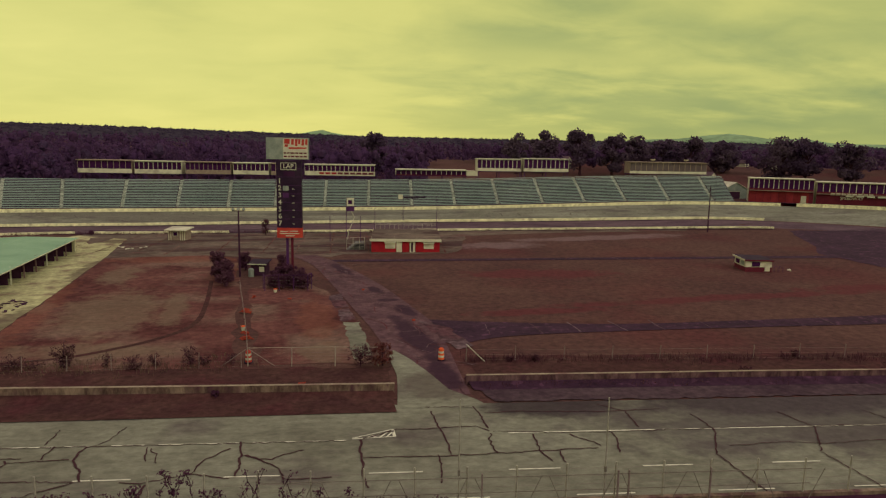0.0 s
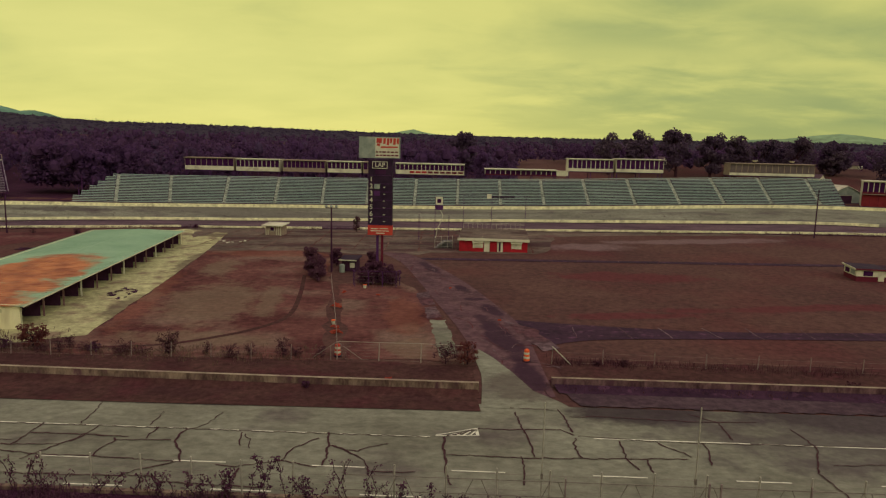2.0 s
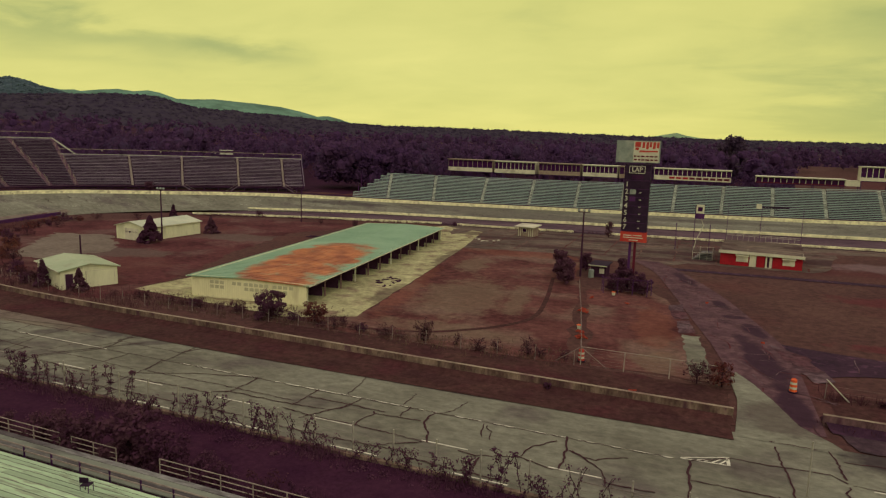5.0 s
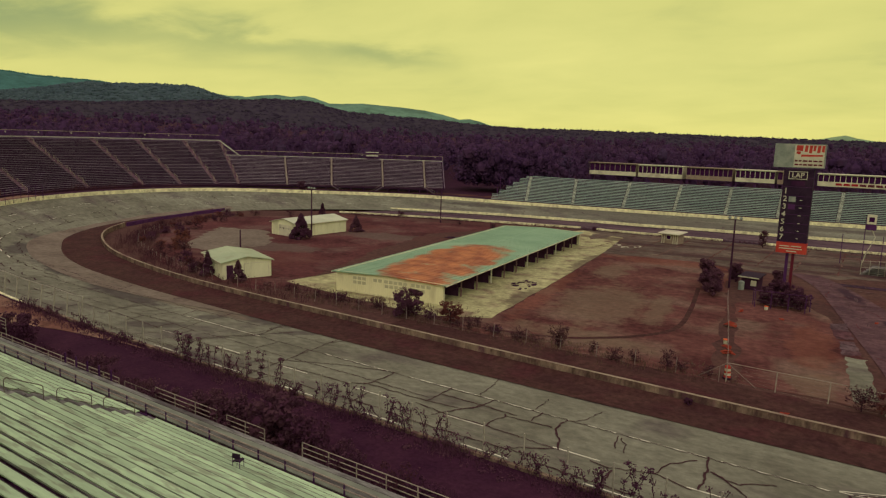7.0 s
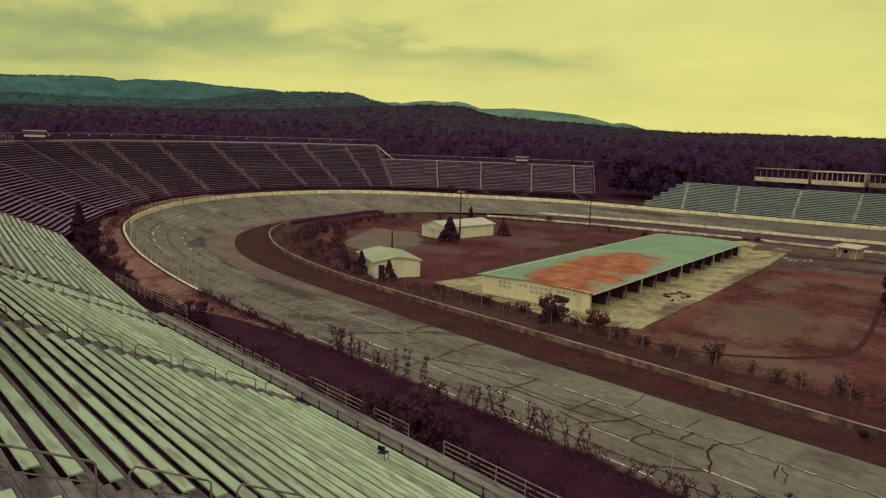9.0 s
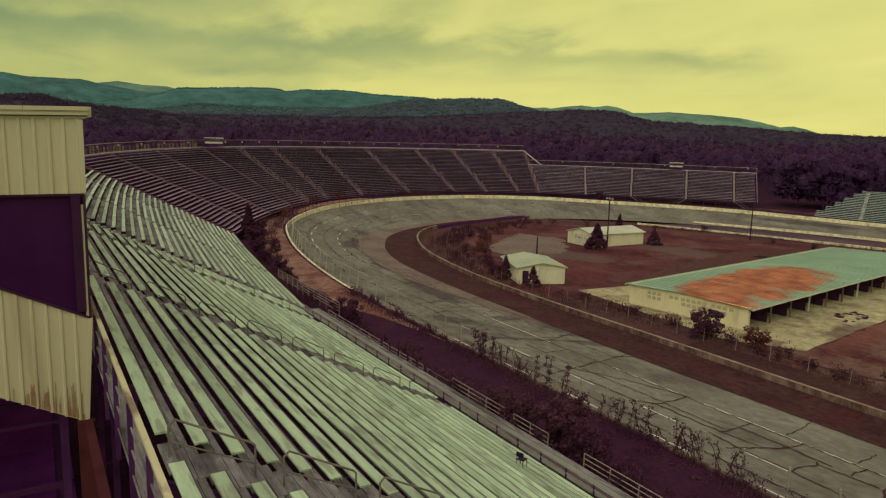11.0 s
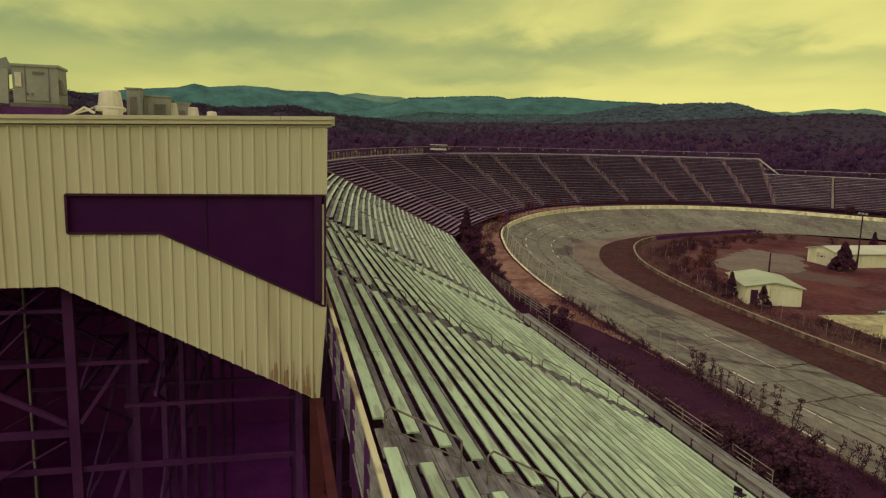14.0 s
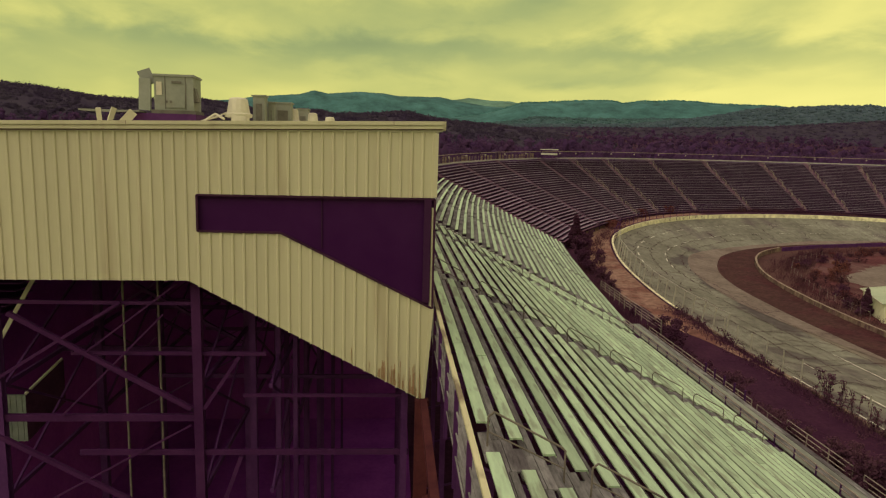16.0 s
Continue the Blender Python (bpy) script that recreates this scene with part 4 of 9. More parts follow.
def wedge_mark():
    """Hatched white wedge where the line meets the gate."""
    s = Shape()
    z = 0.11

    def bar(a, b, w):
        d = Vector((b[0] - a[0], b[1] - a[1], 0)).normalized()
        n = Vector((-d.y, d.x, 0)) * w / 2
        a, b = Vector((*a, z)), Vector((*b, z))
        s.face(a - n, b - n, b + n, a + n)
    bar((-1.6, 44.75), (1.4, 45.0), 0.09)
    bar((-1.6, 44.85), (1.2, 46.2), 0.09)
    bar((1.3, 45.0), (1.2, 46.2), 0.22)
    for k in range(4):
        x = -0.6 + k * 0.45
        bar((x, 44.95), (x + 0.5, 45.25 + k * 0.22), 0.12)
    solid("lane_mark", s, M_LINE, "worn hatched white wedge painted on the track", "line", "structure", "painted lane lines")


wedge_mark()


def curve_lines():
    """Broken white lane marks that follow the turn."""
    for t in (0.30, 0.62):
        L = OUT * (1 - t) + INN * t
        for i in range(5 * 14, 12 * 14, 5):
            s = Shape()
            a, b, b2 = L[i], L[i + 1], L[i + 2]
            for p, q in ((a, b), (b, b2)):
                d = np.array([-(q - p)[1], (q - p)[0], 0])
                d = d / np.linalg.norm(d) * 0.09
                up = np.array([0, 0, 0.02])
                s.face(p - d + up, q - d + up, q + d + up, p + d + up)
            solid("lane_line", s, M_LINE, "worn white dashed lane mark on the banked turn", "line", "structure", "painted lane lines")


curve_lines()

# ---- grandstands ----
TOP_Y, TOP_Z, PITCH, RISE, ROWS = 2.05, 14.02, 0.76, 0.387, 25


def stand_row_meshes(length, tag):
    seat = Shape().box(-length / 2, length / 2, -0.15, 0.15, -0.045, 0)
    seat.box(-length / 2, length / 2, 0.135, 0.15, -0.09, -0.045)
    foot = Shape().box(-length / 2, length / 2, 0.02, 0.165, -0.04, 0)
    foot.box(-length / 2, length / 2, 0.178, 0.325, -0.04, 0)
    # dark strip on the front edge paints the shaded gap between rows
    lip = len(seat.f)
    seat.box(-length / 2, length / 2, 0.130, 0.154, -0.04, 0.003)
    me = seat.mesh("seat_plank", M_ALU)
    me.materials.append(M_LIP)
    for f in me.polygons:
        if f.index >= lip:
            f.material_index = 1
    return me, foot.mesh("footboard", M_FOOT)


def main_stand():
    """The long straight stand below the camera, bay by bay."""
    aisles = [23.5, 4.6, -13.45, -33.0, -54.0]
    g = thing("grandstand", "steel frame, aisles and rails of the long aluminium grandstand", "grandstand")
    bays = [(42, 24.3), (22.7, 5.4), (3.8, -12.7), (-14.2, -32.2), (-33.8, -53.2), (-54.8, -60.5)]
    for a, b in bays:
        blk = thing("grandstand_block", "block of weathered pale aluminium bench planks with grey footboards", "grandstand", None, "blocks of the front stand")
        cuts = max(1, round((a - b) / 5.8))
        length = (a - b) / cuts
        seat, foot = stand_row_meshes(length - 0.012, "")
        for n in range(ROWS):
            y, z = TOP_Y + PITCH * n, TOP_Z - RISE * n
            j = random.Random(n * 31 + int(a * 7))
            for k in range(cuts):
                c = b + length * (k + 0.5)
                part("seat_plank", seat, None, blk, at=pose(c, y + j.uniform(-0.014, 0.014), z + j.uniform(-0.008, 0.008), j.uniform(-1.2, 1.2), j.uniform(-0.1, 0.1), j.uniform(-0.1, 0.1)))
                part("footboard", foot, None, blk, at=pose(c, y + 0.17 + j.uniform(-0.01, 0.01), z - 0.43 + j.uniform(-0.008, 0.004)))
    # steps in the aisles
    for c in aisles:
        for n in range(ROWS):
            s = Shape()
            y, z = TOP_Y + PITCH * n, TOP_Z - RISE * n
            s.box(c - 0.74, c + 0.74, y + 0.17, y + 0.39, z - 0.47, z - 0.43)
            s.box(c - 0.74, c + 0.74, y + 0.405, y + 0.61, z - 0.47, z - 0.43)
            s.box(c - 0.70, c + 0.70, y - 0.12, y + 0.12, z - 0.27, z - 0.23)
            part("aisle_step", s, M_FOOT, g)
        for n in range(0, ROWS - 2, 3):
            y, z = TOP_Y + PITCH * n, TOP_Z - RISE * n
            y2, z2 = y + PITCH * 2.2, z - RISE * 2.2
            r = Shape().pipe([(c, y, z - 0.43), (c, y, z + 0.42), (c, y + 0.12, z + 0.52), (c, y2 - 0.08, z2 + 0.58), (c, y2, z2 + 0.50), (c, y2, z2 - 0.43)], 0.024)
            r.pipe([(c, y, z + 0.1), (c, y2, z2 + 0.1)], 0.017)
            part("handrail", r, M_POLE, g, "bent steel pipe handrail")
    # fence along the top
    for i in range(44):
        x = 42 - i * 2.4
        part("back_post", Shape().beam((x, 1.35, 13.0), (x, 1.35, 15.1), 0.09), M_STEEL, g)
    f = Shape().beam((42, 1.38, 15.14), (-61, 1.38, 15.14), 0.10, 0.07)
    part("top_rail", f, M_TOPRAIL, g, "pale plank rail along the top of the stand")
    f = Shape()
    for z in (14.65, 14.2, 13.7):
        f.beam((42, 1.36, z), (-61, 1.36, z), 0.032)
    part("back_rail", f, M_FOOT, g)
    part("back_walk", Shape().box(-61, 42, 1.42, 1.88, 13.55, 13.60), M_FOOT, g, "grey board walk behind the top row")
    # stringers and posts below
    yb, zb = TOP_Y + PITCH * (ROWS - 1) + 0.7, TOP_Z - RISE * (ROWS - 1) - 0.5
    for i in range(18):
        x = 40 - i * 5.9
        s = Shape().beam((x, TOP_Y - 0.3, TOP_Z - 0.62), (x, yb, zb - 0.1), 0.16, 0.3)
        part("stringer", s, M_STEEL, g)
        for k in range(5):
            y = TOP_Y + k * (yb - TOP_Y) / 4.05
            part("support_post", Shape().beam((x, y, -0.2), (x, y, TOP_Z - 0.7 - (y - TOP_Y) * RISE / PITCH), 0.2), M_STEEL, g)
        part("support_brace", Shape().beam((x, TOP_Y, 0.5), (x, yb - 3, zb - 0.6), 0.1), M_STEEL, g)
    # front walk and rails
    for k, y in enumerate((21.76, 22.13, 22.50, 22.87)):
        part("walk_plank", Shape().box(-61, 42, y, y + 0.34, 3.82, 3.88 + 0.006 * (k % 2)), M_FOOT if k % 2 else M_LOWWALK, g)
    part("front_fascia", Shape().box(-61, 42, yb - 0.02, yb + 0.02, zb - 0.75, zb + 0.02), M_STEEL, g, "dark plank closing the lowest row")
    for i in range(54):
        x = 42 - i * 1.93
        part("rail_post", Shape().beam((x, 21.68, 3.6), (x, 21.68, 4.45), 0.06), M_STEEL, g)
        part("walk_post", Shape().beam((x, 22.9, -0.2), (x, 22.9, 3.82), 0.08), M_STEEL, g)
    f = Shape()
    for z in (4.16, 4.42):
        f.rod((42, 21.68, z), (-61, 21.68, z), 0.036)
    part("front_rail", f, M_HANDRAIL, g, "dull pipe rails")


main_stand()


def bay(name, fa, fb, na, nb, rows, pitch, rise, mseat, mfoot, parent, cut=0, seat_w=0.30, face=0.06):
    """One straight block of benches between two aisle lines that fan out."""
    fa, fb = Vector(fa), Vector(fb)
    na, nb = Vector(na), Vector(nb)
    for n in range(rows):
        seat, foot = Shape(), Shape()
        t0 = max(0.0, ((n - rows + cut) // 3) * 0.165) if cut else 0.0
        a0, b0 = fa + na * (pitch * n) + Vector((0, 0, rise * n)), fb + nb * (pitch * n) + Vector((0, 0, rise * n))
        if t0:
            b0 = b0.lerp(a0, t0)
        u = (b0 - a0).normalized() * 0.5
        a, b = a0 + u, b0 - u
        for sh, o0, o1, dz, th in ((seat, 0, seat_w, 0.42, face), (foot, -0.42, -0.02, 0.0, 0.05)):
            p = [a + na * o0, b + nb * o0, b + nb * o1, a + na * o1]
            up, dn = Vector((0, 0, dz)), Vector((0, 0, dz - th))
            sh.hexa([q + dn for q in p] + [q + up for q in p])
        part("seat_board", seat, mseat, parent)
        part("tread_board", foot, mfoot, parent)
    # backing below the boards: a dark sheet standing in for shade between rows
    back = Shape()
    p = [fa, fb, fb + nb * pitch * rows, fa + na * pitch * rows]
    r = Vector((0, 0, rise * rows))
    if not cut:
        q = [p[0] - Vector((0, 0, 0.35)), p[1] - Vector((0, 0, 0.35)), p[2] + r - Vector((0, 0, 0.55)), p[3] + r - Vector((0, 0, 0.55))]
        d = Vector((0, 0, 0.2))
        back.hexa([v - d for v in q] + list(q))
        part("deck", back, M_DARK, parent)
    # front posts
    for k in range(4):
        c = fa.lerp(fb, (k + 0.5) / 4)
        for m_, hgt in ((0.2, 0), (pitch * rows * 0.5, rise * rows * 0.5), (pitch * rows - 0.3, rise * rows - 0.4)):
            e = c + na * m_
            part("support_post", Shape().beam((e.x, e.y, e.z - 6.0), (e.x, e.y, e.z + hgt - 0.5), 0.18), M_STEEL, parent)


def aisle(f, nn, rows, pitch, rise, w, parent, along, material=None, rails=True):
    f, nn, al = Vector(f), Vector(nn), Vector(along).normalized() * w / 2
    for n in range(rows):
        s = Shape()
        for k, th in ((0.0, 0.15), (0.5, 0.15)):
            a = f + nn * (pitch * (n + k)) + Vector((0, 0, rise * (n + k) + 0.12))
            p = [a - al, a + al, a + al + nn * pitch * 0.45, a - al + nn * pitch * 0.45]
            s.hexa([q - Vector((0, 0, th)) for q in p] + p)
        part("aisle_step", s, material or M_BACKSTEP, parent)
    if material and rails:
        # short bent rails, set alternately on either side of the steps
        for k in range(0, rows - 2, 3):
            shift = al * (0.55 if (k // 3) % 2 else -0.55)
            a = f + shift + nn * (pitch * k) + Vector((0, 0, rise * k))
            b = a + nn * (pitch * 2.2) + Vector((0, 0, rise * 2.2))
            up = Vector((0, 0, 0.85))
            part("handrail", Shape().pipe([a, a + up, b + up, b], 0.042, 5).pipe([a + up * 0.5, b + up * 0.5], 0.03, 5), M_RAILCAP, parent, "bent pipe handrail")


def normals(pts):
    """Unit vectors pointing away from the oval at each point of a front line."""
    out = []
    for i in range(len(pts)):
        d = pts[min(i + 1, len(pts) - 1)] - pts[max(i - 1, 0)]
        nn = np.array([-d[1], d[0], 0]) / math.hypot(d[0], d[1])
        c = np.array([-20, 105, 0])
        if np.dot((pts[i] - c)[:2], nn[:2]) < 0:
            nn = -nn
        out.append(nn)
    return out


# the slightly turned end of the front stand, then the stand round the turn
TURN_FRONT = [(-60.8, 21.9, 3.7), (-80, 24.0, 3.75), (-99, 26.3, 3.85), (-113, 28.3, 4.0)]
# foot of each aisle of the curved stand and the direction in which it climbs
TURN_AISLES = [(-113.4, 28.6, 4.15, 263), (-124, 34.2, 4.6, 248), (-134, 41.0, 5.0, 234), (-143.5, 48.8, 5.3, 219), (-150.5, 55.0, 5.4, 208), (-157, 62.4, 5.5, 199),
               (-164.5, 75.1, 5.5, 192), (-170.1, 91.9, 5.5, 189), (-170.9, 107.3, 5.5, 183), (-168.1, 116.9, 5.5, 177), (-163.9, 125.6, 5.5, 167), (-161, 131, 5.5, 155)]


def top_lamp(p):
    f = thing("floodlight", "small pale floodlight on the fence of the stand", "lamp", Matrix.Translation(p), "stand floodlights")
    part("stem", Shape().rod((0, 0, 0), (0, 0, 1.2), 0.04), M_STEEL, f)
    part("head", Shape().lathe([(0.08, 0.95), (0.2, 1.05), (0.2, 1.25), (0.1, 1.35)], (0, 0, 0), 8), M_SIGNPALE, f)


def turn_stand():
    g = thing("grandstand", "angled end block of the aluminium grandstand", "grandstand")
    pts = [np.array(p, float) for p in TURN_FRONT]
    nr = normals(pts)
    for i in range(3):
        bay("b", pts[i], pts[i + 1], nr[i], nr[i + 1], 27, PITCH, RISE, M_ALU, M_FOOT, g)
        aisle(pts[i], nr[i], 27, PITCH, RISE, 1.2, g, pts[1] - pts[0])
    front, nr = [], []
    for x, y, z, ang in TURN_AISLES:
        front.append(np.array((x, y, z)))
        nr.append(np.array((math.cos(radians(ang)), math.sin(radians(ang)), 0)))
    g = thing("turn_grandstand", "tall curved grandstand of weathered dark bench boards", "grandstand")
    n = len(front)
    for i in range(n - 1):
        blk = thing("grandstand_block", "block of weathered dark benches in the curved stand", "grandstand", None, "blocks of the curved stand")
        bay("b", front[i], front[i + 1], nr[i], nr[i + 1], 31, PITCH, RISE, M_TURNSEAT, M_TURNFOOT, blk, face=0.07)
        aisle(front[i], nr[i], 31, PITCH, RISE, 1.0, blk, front[i + 1] - front[i], M_TURNFOOT, i > 3)
    aisle(front[-1], nr[-1], 31, PITCH, RISE, 1.0, blk, front[-1] - front[-2], M_TURNFOOT)
    top = [Vector(p) + Vector(q) * PITCH * 31 + Vector((0, 0, RISE * 31)) for p, q in zip(front, nr)]
    upper = top
    s = Shape()
    for a, b in zip(top[:-1], top[1:]):
        # top rail gets a lighter material so that it looks lit above the fence
        part("rail_cap", Shape().beam(a + Vector((0, 0, 1.65)), b + Vector((0, 0, 1.65)), 0.10, 0.12), M_RAILCAP, g, "rail on top of the fence, its lit tone put into a pale colour")
        for dz in (0.55, 1.1):
            s.beam(a + Vector((0, 0, dz)), b + Vector((0, 0, dz)), 0.07)
        for k in range(6):
            c = a.lerp(b, k / 6)
            s.beam(c, c + Vector((0, 0, 1.65)), 0.08)
        part("top_band", Shape().beam(a, b, 0.3, 0.3), M_AISLE, g, "pale band along the top row")
        top_lamp(a.lerp(b, 0.2))
        if (b - a).length > 13:
            top_lamp(a.lerp(b, 0.7))
    # board screens behind the fence at the near end
    rnd = random.Random(19)
    for a, b in zip(top[:3], top[1:4]):
        d = (b - a).length
        k = 0.0
        while k < d - 1.2:
            w = rnd.uniform(0.5, 1.1)
            p, q = a.lerp(b, k / d), a.lerp(b, (k + w) / d)
            h = rnd.uniform(1.0, 1.4)
            off = Vector((p.x, p.y - 60, 0)).normalized() * 0.35
            part("screen_board", Shape().hexa([p + off, q + off, q + off * 1.2, p + off * 1.2] + [v + Vector((0, 0, h)) for v in (p + off, q + off, q + off * 1.2, p + off * 1.2)]), M_POST2 if rnd.random() < 0.6 else M_TURNSTEP, g)
            k += w + rnd.uniform(0.1, 0.9)
    part("top_rail", s, M_STEEL, g, "dark fence along the top row")
    upper_end = top[-1]
    last_n = nr[-1]
    line = spline([(-161, 131, 5.5), (-152, 143, 5.4), (-141, 154, 5.3), (-129, 164.5, 5.2), (-117.6, 173.5, 5.1)], 24)
    turn = np.degrees(np.arctan2(-line[:, 0], line[:, 1]))
    front = [line[int(np.argmin(abs(turn - a)))] for a in (51.0, 47.1, 43.6, 39.4, 35.8, 34.2)]
    nr = normals(front)
    nr[0] = last_n
    g = thing("turn_grandstand", "lower curved grandstand of weathered brown bench boards", "grandstand")
    n = len(front)
    for i in range(n - 1):
        bay("b", front[i], front[i + 1], nr[i], nr[i + 1], 20, PITCH, RISE, M_TURNSEAT, M_TURNFOOT, g, face=0.12)
        if i:
            aisle(front[i], nr[i], 20, PITCH, RISE, 0.6, g, front[i + 1] - front[i], M_LOWSTEP, False)
    # stairs from the foot of the aisles down to the ground, and the strut at the end
    for i, side in ((2, 1), (3, -1), (4, 1)):
        a = Vector(front[i]) + Vector((0, 0, 0.1))
        d = Vector(front[i + 1] - front[i]).normalized() * side
        e = a + d * 3.6 - Vector(nr[i]) * 0.6 - Vector((0, 0, 2.3))
        part("stair", Shape().beam(a, e, 0.9, 0.16), M_TURNSTEP, g, "plank stair down to the ground")
        up = Vector((0, 0, 0.8))
        part("stair_rail", Shape().pipe([a, a + up, e + up, e], 0.035, 5), M_LOWSTEP, g)
    top = [Vector(p) + Vector(q) * PITCH * 20 + Vector((0, 0, RISE * 20)) for p, q in zip(front, nr)]
    s = Shape()
    for a, b in zip(top[:-1], top[1:]):
        # lighter material again for the lit look of the top rail
        part("rail_cap", Shape().beam(a + Vector((0, 0, 1.5)), b + Vector((0, 0, 1.5)), 0.10, 0.12), M_RAILCAP, g, "rail on top of the fence, its lit tone put into a pale colour")
        for dz in (0.5, 1.0):
            s.beam(a + Vector((0, 0, dz)), b + Vector((0, 0, dz)), 0.07)
        for k in range(6):
            c = a.lerp(b, k / 6)
            s.beam(c, c + Vector((0, 0, 1.5)), 0.08)
        part("top_band", Shape().beam(a, b, 0.26, 0.26), M_AISLE, g, "pale band along the top row")
        top_lamp(a.lerp(b, 0.6))
    e = top[-1]
    part("end_post", Shape().beam(e, e + Vector((0, 0, 1.5)), 0.12), M_RAILCAP, g)
    part("end_band", Shape().beam(e, Vector(front[-1]) + Vector((0, 0, 0.3)), 0.2, 0.25), M_TURNSEAT, g, "pale edge board down the end of the stand")
    part("top_rail", s, M_STEEL, g, "dark fence along the top row")
    low = top[0].lerp(top[1], 0.22)
    part("stepped_band", Shape().beam(upper_end, low, 0.3, 0.3), M_AISLE, g, "pale sloping band where the stand steps down")
    up = Vector((0, 0, 1.4))
    part("stepped_rail", Shape().beam(upper_end + up * 1.15, low + up * 1.05, 0.1).beam(upper_end + up * 0.5, low + up * 0.5, 0.06).beam(low, low + up, 0.08), M_STEEL, g)
    for az, pts in ((40.26, top), (77.2, None)):
        d = Vector((-math.sin(radians(az)), math.cos(radians(az)), 0))
        c = min(top if pts else upper, key=lambda p: abs(p.x * d.y - p.y * d.x) + (0 if p.dot(d) > 0 else 999)).copy()
        r = math.hypot(c.x, c.y)
        c = Vector((d.x * r, d.y * r, c.z))
        f = thing("camera_platform", "small pale camera platform on the top rail of the stand", "platform", Matrix.Translation(c) @ pose(0, 0, 0, 0, 0, az))
        part("floor", Shape().box(-1.9, 1.9, -1.0, 1.0, 0.1, 0.25), M_STEEL, f)
        part("panel", Shape().box(-1.9, 1.9, -1.0, -0.9, 0.9, 1.35), M_AISLE, f)
        part("roof", Shape().box(-2.1, 2.1, -1.1, 1.1, 2.05, 2.25), M_AISLE, f)
        for x in (-1.85, 0, 1.85):
            for y in (-0.95, 0.95):
                part("post", Shape().beam((x, y, 0.0), (x, y, 2.05), 0.09), M_STEEL, f)


turn_stand()


def back_stand():
    """The stand along the back straight, one block between each pair of aisles."""
    line = OUT[12 * 14: 19 * 14]
    nr = normals(list(line))
    front = np.array([p + q * 4.0 for p, q in zip(line, nr)])

    def at(x):
        i = int(np.argmin(abs(front[:, 0] - x)))
        p, q = front[i], nr[i]
        return np.array([x, p[1], p[2] + 0.55]), q
    xs = [-103, -93, -80.5, -67, -53.5, -40.5, -28.0, -14.5, -2.3, 10, 22.3, 34.8, 47.8, 60.3, 72.6, 85.6, 98.6, 105]
    g = thing("grandstand", "long low grandstand of grey-green benches behind the back straight", "grandstand")
    for i in range(len(xs) - 1):
        (a, na), (b, nb) = at(xs[i]), at(xs[i + 1])
        bay("b", b, a, nb, na, 18, 0.76, 0.385, M_FARSEAT, M_FARTREAD, g, cut=17 if i == 0 else 0, face=0.17)
        if 0 < i:
            aisle(a, na, 18, 0.76, 0.385, 0.85, g, b - a)
    return at


BACK_AT = back_stand()

# purple of the deep shade below the press box, as a base colour
M_SHADE = mat("purple_shade_backing", (0.201, 0.0323, 0.2352), (0.2909, 0.057, 0.3305), scale=0.5, fine=4, rough=0.9)
M_RUSTY = mat("rust_stain", (0.328, 0.1924, 0.1008), (0.4264, 0.2886, 0.1656), scale=2, fine=10, rough=0.9)
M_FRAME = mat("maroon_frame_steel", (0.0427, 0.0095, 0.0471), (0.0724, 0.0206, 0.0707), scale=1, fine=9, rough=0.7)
M_REDSTEEL = mat("rust_red_steel", (0.060, 0.015, 0.020), (0.105, 0.030, 0.030), scale=1.5, fine=9, rough=0.75)

M_GARWALL = mat("chalky_cream_siding", (0.66, 0.62, 0.37), (0.80, 0.76, 0.47), scale=0.4, fine=5, rough=0.7, stain=(0.38, 0.31, 0.17), stain_scale=0.5, stain_amount=0.5, stretch=(1, 1, 0.3))
M_FADED = mat("faded_letter_paint", (0.40, 0.38, 0.24), (0.54, 0.51, 0.32), scale=1, fine=6, rough=0.8)
M_POST = mat("old_timber_post", (0.142, 0.0703, 0.0769), (0.238, 0.151, 0.135), scale=1.5, fine=8, rough=0.9)
M_DARKWOOD = mat("dark_old_timber", (0.0357, 0.0126, 0.0279), (0.072, 0.0261, 0.0546), scale=1, fine=6, rough=0.9)

# ---- cracks in the track ----


def wander(pts, rnd, jag=0.085, step=0.32):
    out = []
    for (x1, y1), (x2, y2) in zip(pts[:-1], pts[1:]):
        n = max(2, int(math.hypot(x2 - x1, y2 - y1) / step))
        for k in range(n):
            t = k / n
            out.append((x1 + (x2 - x1) * t + rnd.uniform(-jag, jag), y1 + (y2 - y1) * t + rnd.uniform(-jag, jag)))
    return out + [pts[-1]]


def track_z(p):
    """Height of the racing surface at a point."""
    q = np.array([p[0], p[1]])
    a, b = OUT[:, :2], INN[:, :2]
    d = b - a
    t = np.clip(((q - a) * d).sum(1) / (d * d).sum(1), 0, 1)
    i = int(np.argmin((((a + d * t[:, None]) - q) ** 2).sum(1)))
    return float(OUT[i, 2] * (1 - t[i]) + INN[i, 2] * t[i])


def on_track(pts):
    return np.array([(x, y, max(track_z((x, y)), 0.02) + 0.03) for x, y in spline(pts, 7)[:, :2]])


